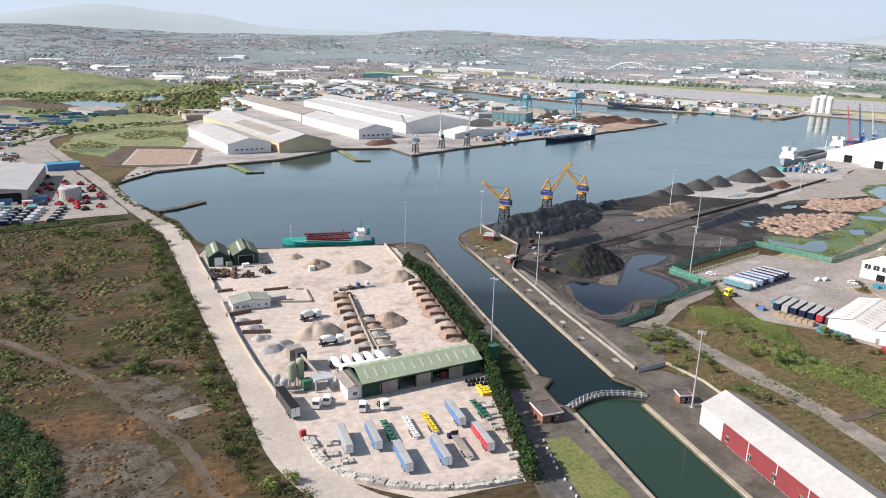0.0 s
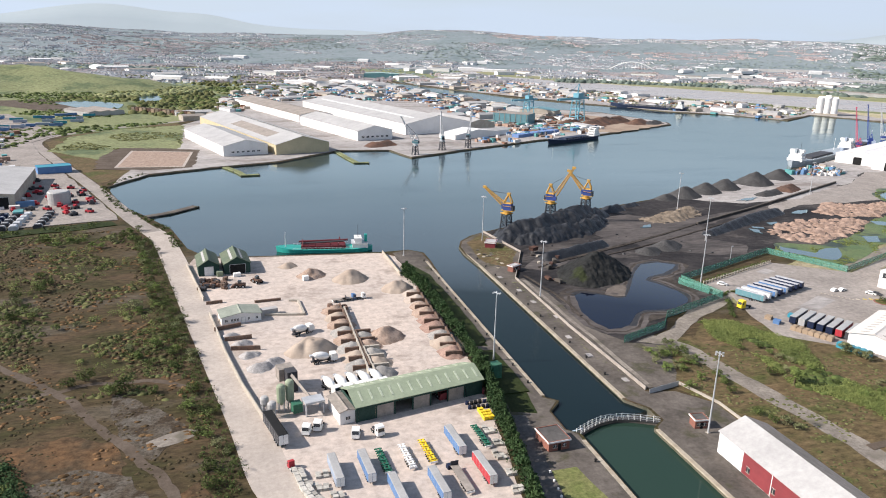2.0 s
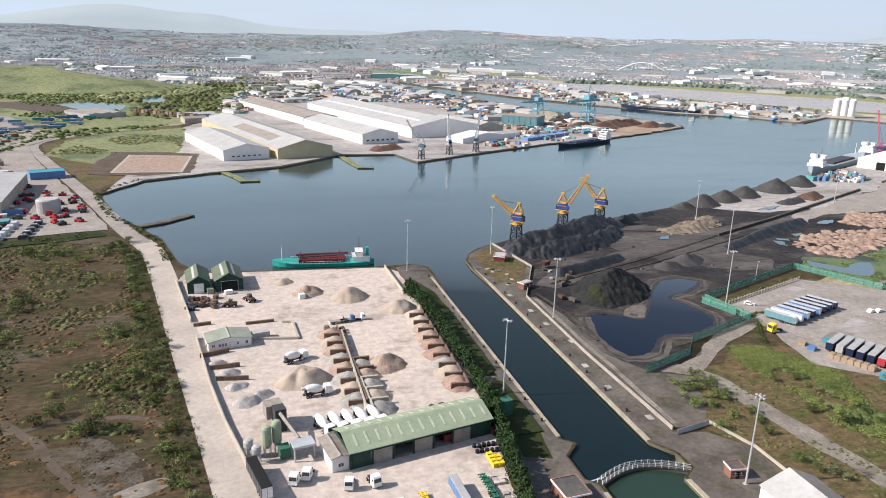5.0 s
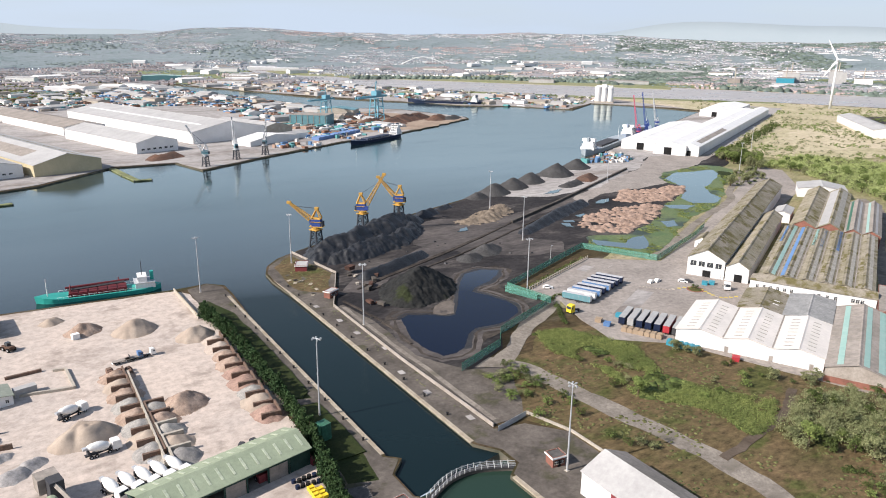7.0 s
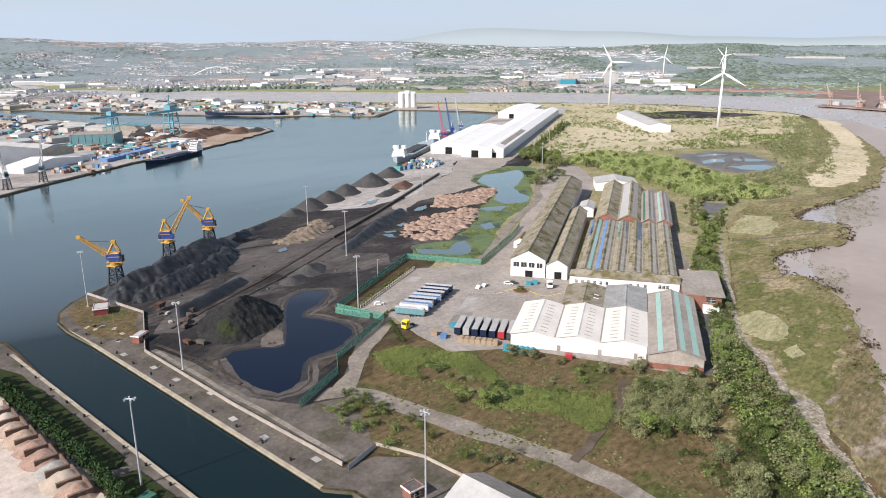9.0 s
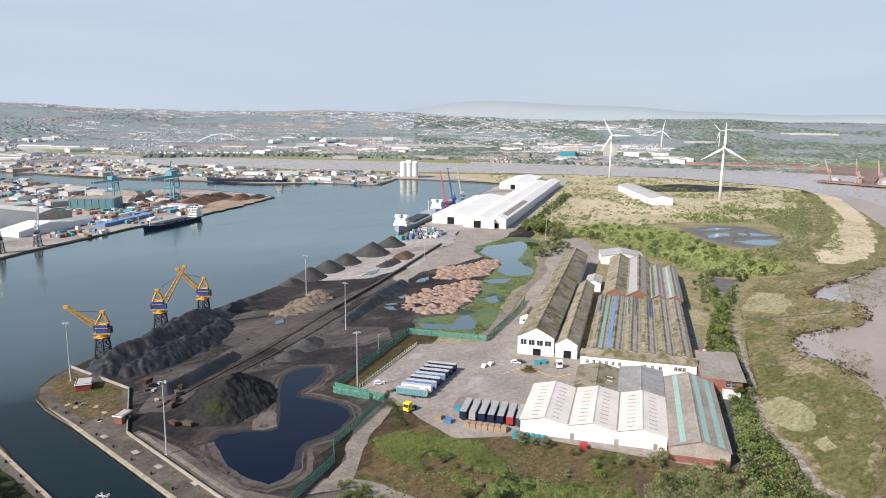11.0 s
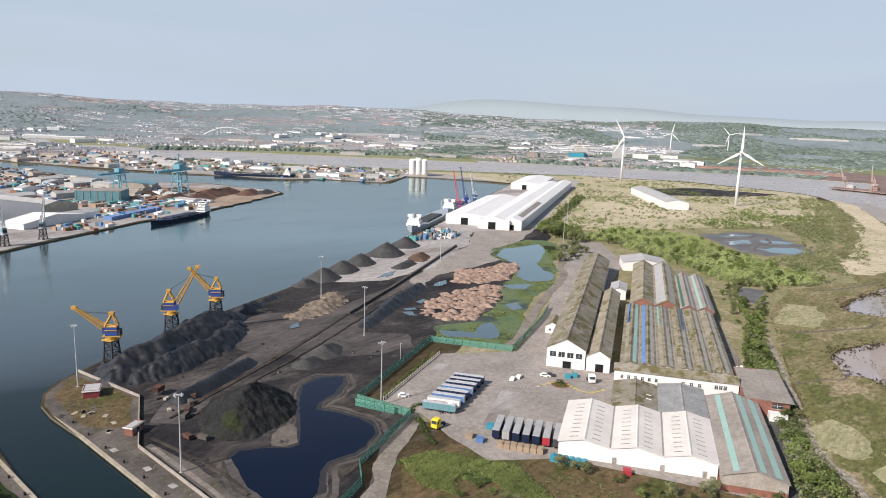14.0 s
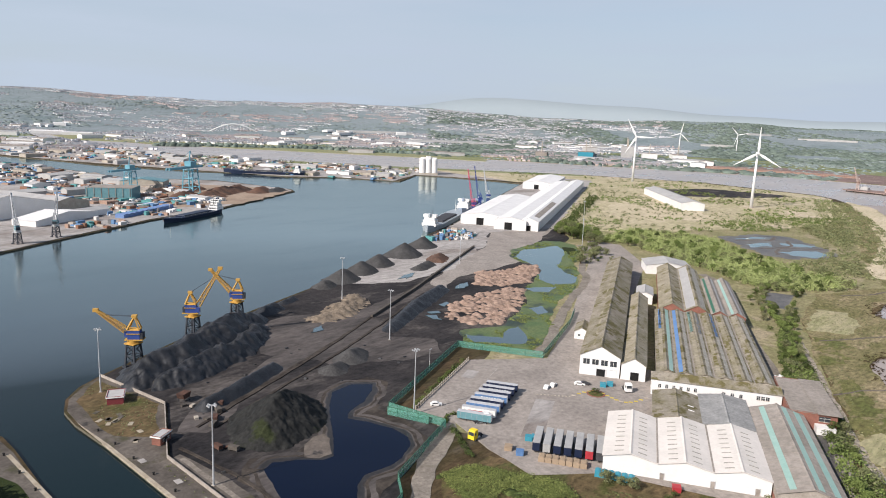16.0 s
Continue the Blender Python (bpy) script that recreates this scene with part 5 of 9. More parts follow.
# stone yard buildings
t = thing("depot_shed", "long green-roofed vehicle workshop with open bays", "workshop", rot(31.6, 182.5, 11.5))
part("back_wall", Geo().box(0, 39.5, 11.8, 12, 0, 4.8).box(0, 0.25, 0, 12, 0, 4.8).box(39.25, 39.5, 0, 12, 0, 4.8), DARK_GREEN, t)
part("fascia", Geo().box(0, 39.5, 0, 0.25, 3.9, 4.8), DARK_GREEN, t)
part("floor_slab", Geo().box(0, 39.5, 0.1, 11.8, 0.0, 0.12), ASPHALT, t)
for i in range(8):
    part("post", Geo().box(0.1 + i * 5.55, 0.5 + i * 5.55, 0.02, 0.35, 0, 3.9), DARK_GREEN, t)
for i in (1, 3, 5):
    part("roller_door", Geo().box(0.6 + i * 5.55, 5.5 + i * 5.55, 0.1, 0.2, 0, 3.9), GREY_ROOF, t, "grey roller door")
for x in (0.6, 34.0):
    part("infill_panel", Geo().box(x, x + 4.9, 0.1, 0.2, 0, 3.9), DARK_GREEN, t)
for s in (0, 1):
    q = pose(0, 0, 0, 0, 0, 90) @ Matrix.Diagonal((1, -1, 1, 1))
    pts = [(-0.5, 4.7), (6, 7.2), (6, 7.35), (-0.5, 4.85)] if s == 0 else [(6, 7.2), (12.5, 4.7), (12.5, 4.85), (6, 7.35)]
    g = Geo().side(pts, -0.4, 39.9, q)
    part("roof_slope", g, GREEN_ROOF, t)
    for i in range(13):
        x = 2 + i * 3
        y0, y1, z0, z1 = (1.2, 4.6, 5.5, 6.8) if s == 0 else (7.4, 10.8, 6.8, 5.5)
        part("rooflight", Geo().add([(x, y0, z0 + 0.1), (x + 0.6, y0, z0 + 0.1), (x + 0.6, y1, z1 + 0.1), (x, y1, z1 + 0.1), (x, y0, z0), (x + 0.6, y0, z0), (x + 0.6, y1, z1), (x, y1, z1)],
             [(0, 1, 2, 3), (4, 7, 6, 5), (0, 4, 5, 1), (1, 5, 6, 2), (2, 6, 7, 3), (3, 7, 4, 0)]), ROOFLIGHT_PALE, t)
gabled("workshop_office", rot(27.2, 182.4, 11.5), 4.3, 10, 3.8, 0.5, WHITE_SHEET, GREY_ROOF, "white office annex on the workshop end", category="building", windows=[(2.2, 1.2, 1.4, 1.0)])
gabled("yard_office", rot(-4.0, 260.3, 9), 14, 8.5, 2.9, 1.1, WHITE_SHEET, OFFICE_ROOF, "low white site office with grey-green roof", category="building",
       windows=[(1.6, 1.0, 0.9, 1.0), (3.6, 1.0, 0.7, 1.0), (4.6, 1.0, 0.7, 1.0), (5.6, 1.0, 0.7, 1.0), (9.5, 1.0, 0.7, 1.0), (12.4, 1.0, 0.9, 1.0)], doors=[(7.6, 1.2, 2.1, WHITE)])
gabled("quarry_shed", rot(-14.0, 318.0, 6), 8.6, 17, 4.6, 2.6, DARK_GREEN, DARK_ROOF, "dark green gabled store with white door", category="shed", doors=[(4.3, 3.6, 4.0, WHITE)],
       lights=[(0, 0.3, 0.9, 1, 16, PALE_ROOF)], ribs=6)
gabled("quarry_shed", rot(-3.4, 318.6, 6), 11.0, 17, 4.6, 3.0, DARK_GREEN, DARK_ROOF, "dark green open-fronted gabled store", category="shed", doors=[(5.6, 6.5, 4.2, DARK)],
       lights=[(0, 0.3, 0.9, 1, 16, PALE_ROOF), (0, 0.7, 0.9, 1, 16, PALE_ROOF)], ribs=6)
# lock huts
for nm, at, w, d, wall, lab in (("lock_hut", rot(76.6, 156.8, 4), 6.0, 7.0, BRICK, "flat-roofed brick lock office"), ("lock_hut", rot(120.4, 157.6, -8), 3.6, 3.2, BRICK, "small brick lock hut with white roof edge"),
                                ("pier_hut", rot(121.6, 295.5, 30), 5.4, 3.0, BRICK, "low brick pier hut"), ("pier_store", rot(127.0, 333.5, 62), 7.0, 5.2, RED_SHEET, "red pier store with pale flat roof")):
    t = flat_block(nm, at, w, d, 2.7, wall, DARK_PATH if "lock" in nm else PALE_ROOF, lab, category="hut", windows=[(w * 0.3, 1.0, 1.2, 0.9), (w * 0.75, 1.0, 1.0, 0.9)], doors=[(w * 0.52, 0.9, 2.0, DARK)])
    part("fascia", Geo().box(-0.35, w + 0.35, -0.35, -0.2, 2.55, 2.95).box(-0.35, w + 0.35, d + 0.2, d + 0.35, 2.55, 2.95).box(-0.35, -0.2, -0.35, d + 0.35, 2.55, 2.95).box(w + 0.2, w + 0.35, -0.35, d + 0.35, 2.55, 2.95), WHITE, t)

# transit sheds by the far quay
q = 26.5
for nm, x, y, w, d, wall, roof, lab in (("transit_shed", 541, 541, 42, 190, WHITE_SHEET, WHITE_SHEET, "long white transit shed with pale sheet roof"),
                                        ("transit_shed", 543, 502, 30, 440, WHITE_SHEET, WHITE_SHEET, "very long white transit shed"),
                                        ("transit_shed", 556, 484, 19, 470, WHITE_SHEET, WHITE_SHEET, "very long white transit shed on the landward side"),
                                        ("transit_shed", 880, 716, 45, 150, WHITE_SHEET, WHITE_SHEET, "white transit shed at the quay end")):
    gabled(nm, rot(x, y, -90 + q), w, d, 9.0, 3.0, wall, roof, lab, doors=[(w * 0.45, 7, 7, DARK)] if d < 460 else [(w * 0.5, 5, 5, DARK)], group="transit sheds",
           lights=[(0, 0.75, 5, 20, 150, GREY_ROOF)] if w == 19 else [], over=0.3)
gabled("moor_warehouse", rot(852, 459, -49.5), 28, 184, 9, 3, WHITE_SHEET, PALE_ROOF, "isolated white warehouse on the moor")
# sheds across the dock
def far_shed(x, y, w, d, ang, eave, rise, wall, roof, label, **k):
    return gabled("dock_shed", rot(x, y, ang), w, d, eave, rise, wall, roof, label, group="sheds across the dock", over=0.3, **k)
far_shed(-6, 640, 39, 130, 17, 9, 4.5, WHITE_SHEET, PALE_ROOF, "white gabled dock shed with low windows", windows=[(8 + i * 4.5, 3, 2.4, 1.2) for i in range(6)])
far_shed(38, 644, 50, 245, 17, 9, 6.5, CREAM_SHEET, PALE_ROOF, "cream-gabled dock shed with patched roof", lights=[(0, 0.25, 12, 40, 150, GREY_ROOF), (0, 0.75, 3, 10, 220, MOSS_ROOF_B)])
far_shed(123, 724, 40, 150, 17, 10, 5, WHITE_SHEET, PALE_ROOF, "grey-white gabled dock shed", windows=[(6 + i * 5.5, 3, 3, 1.6) for i in range(6)])
far_shed(182, 764, 84, 300, 16, 12, 8, WHITE_SHEET, PALE_ROOF, "huge pale dock shed", bays=1, lights=[(0, 0.25, 3, 20, 280, WHITE_SHEET), (0, 0.75, 3, 20, 280, WHITE_SHEET)])
far_shed(80, 890, 44, 250, 17, 9, 4, WHITE_SHEET, GREY_ROOF, "long grey-roofed dock shed")
far_shed(225, 720, 70, 24, 28, 5, 4, WHITE_SHEET, WHITE_SHEET, "low white arched dock store")
far_shed(258, 790, 46, 90, 22, 8, 5, CONCRETE, PALE_ROOF, "pale gabled dock shed")


# ---------------------------------------------------------------- heaps
mound("coal_heap", [(141, 350, 6.5), (148, 355, 9.0), (160, 357, 10.0), (174, 367, 9.5), (190, 377, 10.0), (205, 386, 8), (214, 388, 5)], 0.74, COAL, "large black coal heap with gullied flanks", step=0.6, rough=2.1, bumps=0.13)
mound("coal_heap", [(146, 341, 5), (155, 343, 6.5), (170, 350, 7.0), (184, 354, 6.0), (198, 366, 6), (208, 376, 4)], 0.76, COAL, "lower black coal heap in front of the large one", step=0.55, rough=1.9, bumps=0.18)
mound("coal_heap", [(146, 312, 4.0), (164, 319, 4.5), (184, 328, 3.8)], 0.9, COAL, "narrow black coal windrow", step=0.9, rough=0.6)
mound("spoil_heap", [(149, 279, 7.2), (153, 283, 9.4), (157.5, 286.5, 10.8), (163, 290, 9.2), (168, 292, 6.5)], 0.66, MOSSY_COAL, "mossy black spoil heap beside the pond", step=0.45, rough=0.9, bumps=0.34)
for x, y, h in ((226, 398, 4), (244, 407, 2.5)):
    mound("coal_heap", [(x, y, h), (x + 8, y + 3, h)], 0.7, COAL, "low black coal heap along the quay", step=1.1, rough=0.7, group="coal heaps along the quay")
for x, y, h in ((284, 423, 4.5), (303, 430, 7.5), (327, 440, 7.5), (351, 450, 7.5), (388, 463, 9.5), (424, 479, 8.0)):
    mound("aggregate_heap", [(x - 2, y - 1, h), (x + 2, y + 1, h)], 0.68, GRIT, "steep dark grey aggregate heap", step=1.2, rough=0.5, group="heaps on the quay")
mound("aggregate_heap", [(362, 422, 3.5), (378, 428, 3.5)], 0.6, GRIT, "small dark aggregate heap", step=1.2, rough=0.6)
mound("soil_heap", [(392, 434, 4), (402, 440, 4)], 0.5, SCRAP, "low reddish-brown soil heap", step=1.3, rough=1.0)
mound("coal_windrow", [(255, 336, 3), (300, 360, 4.5), (332, 374, 4)], 0.7, COAL, "long black coal windrow", step=1.1, rough=0.8)
mound("coal_heap", [(200, 311, 3.6), (205, 313, 3)], 0.6, GRIT, "small dark aggregate heap", step=0.9, rough=0.5)
mound("coal_heap", [(214, 317, 4.5), (221, 321, 3.5)], 0.6, GRIT, "small dark aggregate heap", step=0.9, rough=0.5)
mound("timber_heap", [(240, 371, 2.0), (254, 372, 2.4), (262, 379, 2.8), (274, 384, 2.4), (281, 393, 1.8)], 0.3, TIMBER, "sprawling brown timber and rubble heap", step=1.0, rough=1.4, bumps=0.35)
rng = np.random.default_rng(4)
for poly in ([(291, 333), (311, 346), (333, 356), (358, 350), (373, 350), (371, 342), (348, 326), (330, 318), (304, 308), (293, 316)], [(360, 370), (387, 392), (401, 383), (426, 385), (439, 379), (409, 361), (393, 354), (370, 358)]):
    mound("wood_chip_spread", [p for x, y in scattered(poly, 150, rng, 2.4) for p in ((x, y, rng.uniform(1.0, 2.0)),)], 0.55, WOODCHIP, "broad lumpy spread of pinkish wood chip", step=0.9, rough=0.9, bumps=0.45)
YH = [((51, 237), 4.6, PINK_STONE, "tall pinkish stone heap in the yard"), ((49, 301), 5.2, SAND, "tall buff sand heap in the yard"), ((24, 324), 2.6, SAND, "small buff sand heap in the yard"),
      ((33, 309), 4.0, PINK_STONE, "stone heap with a vertical dug face"), ((66, 285), 4.5, SAND, "pale sand heap by the hedge"), ((-1, 249), 1.9, PALE_GRIT, "low pale grey aggregate heap in a bay"), ((2.5, 241), 2.2, PALE_GRIT, "low grey aggregate heap in a bay"), ((5, 232), 2.0, PALE_GRIT, "low bluish-grey aggregate heap"),
      ((8, 222), 2.6, PALE_GRIT, "pale rubble heap by the wall"), ((12, 225), 2.2, PALE_GRIT, "spread of pale rubble by the wall")]
for (x, y), h, m, lab in YH:
    mound("sand_heap" if m is SAND else "stone_heap", [(x - 1, y, h), (x + 1, y + 1, h * 0.95)], 0.72, m, lab, step=0.6, rough=0.5, bumps=0.4, group="heaps in the stone yard")


mound("sand_heap", [(20.5, 231, 4.0), (24, 235, 4.4), (28.5, 233, 4.3), (25, 230.5, 4.4), (24.5, 232.5, 4.6)], 0.85, SAND, "broad rounded buff sand heap in the yard", step=0.5, rough=0.35, bumps=0.3, group="heaps in the stone yard")


# ---------------------------------------------------------------- masts, cranes, turbines
def lamp_mast(h):
    t = thing("lamp_mast", "tall galvanised floodlight mast", "lamp post", group="floodlight masts")
    part("pole", Geo().tube((0, 0, 0), (0, 0, h), 0.28, 0.13, 10), STEEL, t)
    part("base_plate", Geo().box(-0.5, 0.5, -0.5, 0.5, 0, 0.25), CONCRETE, t)
    g = Geo()
    for a, b in (((-1.2, 0), (1.2, 0)), ((0, -1.2), (0, 1.2)), ((-0.8, -0.8), (0.8, 0.8))):
        g.beam((*a, h), (*b, h), 0.12)
    part("crossarm", g, STEEL, t)
    for a, b in ((-1.2, 0), (1.2, 0), (0, -1.2), (0, 1.2), (-0.8, -0.8), (0.8, 0.8)):
        part("floodlight", Geo().box(a - 0.22, a + 0.22, b - 0.18, b + 0.18, h - 0.28, h + 0.12), STEEL, t)
    return t


mast = lamp_mast(23.5)
for i, (x, y) in enumerate(((79, 330), (125.6, 349), (81.5, 211), (121.3, 264), (195, 260), (122.8, 155), (244.5, 325), (273.3, 394), (398, 417), (530, 399), (643, 467))):
    if i:
        copy_thing(mast, rot(x, y, i * 37))
    else:
        mast.matrix_basis = rot(x, y, 0)


def jib_crane(name, label, jib, lift, slew, colours, s=1.0, group=""):
    """A dockside crane: portal, turntable, machinery house, A-frame and luffing lattice jib."""
    body, house, dark = colours
    t = thing(name, label, "crane", group=group)
    g = Geo()
    for x in (-2.2, 2.2):
        for y in (-2.2, 2.2):
            part("leg", Geo().beam((x, y, 0), (x * 0.72, y * 0.72, 9.2), 0.55), dark, t)
            part("bogie", Geo().box(x - 0.5, x + 0.5, y - 1.0, y + 1.0, 0, 0.9), dark, t)
    for z0, z1 in ((1.0, 4.6), (4.6, 8.6)):
        k0, k1 = 1 - 0.28 * z0 / 9.2, 1 - 0.28 * z1 / 9.2
        for sx, sy, ex, ey in ((-1, -1, 1, -1), (1, -1, 1, 1), (1, 1, -1, 1), (-1, 1, -1, -1)):
            for a, b, w in (((sx * 2.2 * k0, sy * 2.2 * k0, z0), (ex * 2.2 * k1, ey * 2.2 * k1, z1), 0.22), ((ex * 2.2 * k0, ey * 2.2 * k0, z0), (sx * 2.2 * k1, sy * 2.2 * k1, z1), 0.22),
                            ((sx * 2.2 * k1, sy * 2.2 * k1, z1), (ex * 2.2 * k1, ey * 2.2 * k1, z1), 0.3)):
                part("brace", Geo().beam(a, b, w), dark, t)
    part("platform", Geo().box(-2.3, 2.3, -2.3, 2.3, 9.0, 9.4), body, t)
    part("turntable", Geo().tube((0, 0, 9.4), (0, 0, 10.6), 2.0, 2.0, 16), body, t)
    m = pose(0, 0, 0, 0, 0, slew)
    h = part("machinery_house", Geo().box(-1.45, 1.45, -2.7, 1.6, 10.9, 14.3, m), house, t)
    part("deck", Geo().box(-1.9, 1.9, -3.8, 2.6, 10.6, 10.9, m), body, t)
    part("gallery", Geo().box(-1.75, 1.75, -2.9, 1.8, 12.9, 13.1, m), body, h)
    part("roof", Geo().side([(-1.55, 14.3), (1.55, 14.3), (0.9, 14.8), (-0.9, 14.8)], -2.8, 1.7, m), body, h)
    part("cab", Geo().box(0.4, 1.8, 1.6, 3.2, 11.2, 13.2, m), house, t)
    part("cab_window", Geo().box(0.5, 1.7, 3.2, 3.26, 12.0, 13.0, m), GLASS, t)
    part("counterweight", Geo().box(-1.4, 1.4, -3.7, -2.8, 11.0, 13.2, m), dark, t)
    top = Vector((0, -0.8, 19.2))
    g = Geo()
    for x in (-1.4, 1.4):
        g.beam(m @ Vector((x, 1.6, 14.6)), m @ (top + Vector((x * 0.4, 0, 0))), 0.45)
        g.beam(m @ Vector((x, -2.6, 14.6)), m @ (top + Vector((x * 0.4, 0, 0))), 0.45)
    g.box(-0.9, 0.9, -1.6, 0.2, 18.9, 19.7, m)
    part("a_frame", g, body, t)
    foot, e = Vector((0, 2.4, 14.0)), Vector((0, math.cos(radians(lift)), math.sin(radians(lift))))
    up = Vector((0, -e.z, e.y))
    g, n = Geo(), 9

    def corner(k, sx, su):
        f = k / n
        w = 1.0 * (1 - f) + 0.35 * f
        hh = 1.9 * (1 - f) + 0.7 * f
        return m @ (foot + e * jib * f + Vector((sx * w, 0, 0)) + up * (hh * (0.5 if su > 0 else -0.5)))
    for k in range(n):
        for sx in (-1, 1):
            for su in (-1, 1):
                g.beam(corner(k, sx, su), corner(k + 1, sx, su), 0.26)
            g.beam(corner(k, sx, -1), corner(k + 1, sx, 1), 0.16)
            g.beam(corner(k + 1, sx, -1), corner(k + 1, sx, 1), 0.16)
        g.beam(corner(k, -1, 1), corner(k + 1, 1, 1), 0.16)
        g.beam(corner(k, -1, -1), corner(k + 1, 1, -1), 0.16)
    part("jib", g, body, t)
    tip = foot + e * jib
    part("jib_head", Geo().box(-0.6, 0.6, tip.y - 0.9, tip.y + 0.9, tip.z - 0.6, tip.z + 0.6, m), body, t)
    g = Geo()
    for x in (-0.4, 0.4):
        g.tube(m @ (top + Vector((x, 0, 0))), m @ (foot + e * jib * 0.72 + Vector((x, 0, 0)) + up * 0.5), 0.07, n=5)
    part("luffing_rope", g, dark, t)
    if s != 1.0:
        t.scale = (s, s, s)
    return t


YC = (CRANE_YELLOW, CRANE_BLUE, CRANE_DARK)
for x, y, jib, lift, slew, lab in ((145.3, 365.8, 12.5, 36, 25, "yellow and blue dockside crane with lowered jib"), (180.5, 385.0, 18, 60, -155, "yellow and blue dockside crane with raised jib"),
                                   (208, 394.0, 13, 48, 25, "yellow and blue dockside crane beside its twin")):
    c = jib_crane("dock_crane", lab, jib, lift, slew, YC, group="dock cranes")
    c.matrix_basis = rot(x, y, 23) @ Matrix.Scale(1.08, 4)
for x, y, lift, slew in ((160, 632, 62, 40), (192, 655, 75, -30), (222, 668, 70, -60)):
    c = jib_crane("old_crane", "old grey dockside crane across the dock", 24, lift, slew, (STEEL, TEAL_STEEL, CRANE_DARK), group="old cranes")
    c.matrix_basis = rot(x, y, 28) @ Matrix.Scale(0.95, 4)
for x, y, col, lab in ((612, 585, paint("pink_crane", (0.5, 0.1, 0.16)), "magenta harbour crane by a ship"), (655, 612, CRANE_BLUE, "blue harbour crane by a ship"), (690, 628, STEEL, "pale harbour crane by a ship")):
    c = jib_crane("harbour_crane", lab, 44, 80, 30, (col, CRANE_BLUE, CRANE_BLUE), group="harbour cranes")
    c.matrix_basis = rot(x, y, 28) @ Matrix.Scale(0.8, 4)


def turbine(x, y, hub, blade, face, spin):
    t = thing("wind_turbine", "white three-bladed wind turbine", "wind turbine", rot(x, y, face), "wind turbines")
    part("tower", Geo().tube((0, 0, 0), (0, 0, hub), 2.1, 1.2, 16), TURBINE, t, smooth=True)
    part("nacelle", Geo().side([(-1.6, hub - 1.5), (1.6, hub - 1.5), (1.6, hub + 1.5), (-1.6, hub + 1.5)], -4.5, 3.5), TURBINE, t)
    part("hub", Geo().lathe([(0.2, -1.2), (1.3, -0.6), (1.5, 0.6), (1.2, 1.4)], 12, pose(0, -5.4, hub, 90)), TURBINE, t)
    for k in range(3):
        m = pose(0, -5.4, hub, 0, spin + 120 * k, 0)
        prof = [(0, 0.8, 0.8), (0.08, 1.0, 0.7), (0.22, 1.7, 0.4), (0.6, 1.0, 0.25), (1, 0.25, 0.1)]
        g = Geo()
        vs = [(sx * c, sy * d, f * blade) for f, c, d in prof for sx, sy in ((-1, 0), (0, 1), (1, 0), (0, -1))]
        fs = [(4 * j + i, 4 * j + (i + 1) % 4, 4 * j + 4 + (i + 1) % 4, 4 * j + 4 + i) for j in range(4) for i in range(4)]
        part("blade", g.add(vs, fs + [(3, 2, 1, 0), (16, 17, 18, 19)], m), TURBINE, t)


turbine(972, 418, 70, 33, -62, 0)
turbine(1180, 696, 78, 34, -60, -29)
turbine(2235, 1090, 74, 37, -60, 12)
turbine(2650, 1060, 73, 38, -60, -42)


# ---------------------------------------------------------------- trees and scrub
RNG = np.random.default_rng(7)
SEA_BANK = [(440, 212), (405, 205), (365, 193), (300, 168), (279, 158), (243, 135), (229, 128), (214, 118), (204, 108), (192, 99), (181, 90), (176, 80), (184, 72), (196, 82), (209, 93), (227, 106), (246, 120), (270, 137), (312, 156), (355, 177), (405, 201), (440, 206)]
THICKET = [(200, 145), (212, 146), (228, 134), (213, 121), (194, 118), (180, 130), (186, 140)]


def tree_kind(name, label, h, spread, leaf, seed, per=110):
    rng = np.random.default_rng(seed)
    t = thing(name, label, "tree" if h > 3 else "bush")
    g = Geo().tube((0, 0, 0), (0.1 * h * 0.2, 0, h * 0.45), 0.05 * h, 0.03 * h, 7)
    blobs = []
    for k in range(6):
        a = k * math.tau / 6 + rng.uniform(0, 0.6)
        p = Vector((math.cos(a) * spread * 0.45, math.sin(a) * spread * 0.45, h * rng.uniform(0.5, 0.75)))
        g.tube((0.02 * h, 0, h * rng.uniform(0.25, 0.42)), p, 0.022 * h, 0.008 * h, 5)
    part("trunk", g, BARK, t)
    for k in range(16):
        a, r, z = rng.uniform(0, math.tau), spread * math.sqrt(rng.uniform(0, 1)) * 0.62, rng.uniform(0.2, 0.88)
        f = 1 - 0.45 * abs(z - 0.5)
        blobs.append((r * math.cos(a) * f, r * math.sin(a) * f, h * z, spread * rng.uniform(0.28, 0.46), spread * rng.uniform(0.28, 0.46), h * rng.uniform(0.12, 0.2)))
    part("crown", leaf_mesh("crown", leaf, blobs, per, 0.035 * h + 0.17, rng), leaf, t)
    return t


def conifer(seed):
    rng = np.random.default_rng(seed)
    t = thing("conifer", "tall dark conifer in a screening hedge", "tree", group="conifer hedge")
    part("trunk", Geo().tube((0, 0, 0), (0, 0, 4.4), 0.2, 0.05, 6), BARK, t)
    blobs = []
    for k in range(20):
        z = 0.5 + 4.6 * k / 20
        r = 1.9 * (1 - z / 6.4) + 0.2
        a = rng.uniform(0, math.tau)
        blobs.append((math.cos(a) * r * 0.6, math.sin(a) * r * 0.6, z, r * 0.75, r * 0.75, 0.55))
    part("crown", leaf_mesh("crown", CONIFER, blobs, 24, 0.45, rng, -0.2), CONIFER, t)
    return t


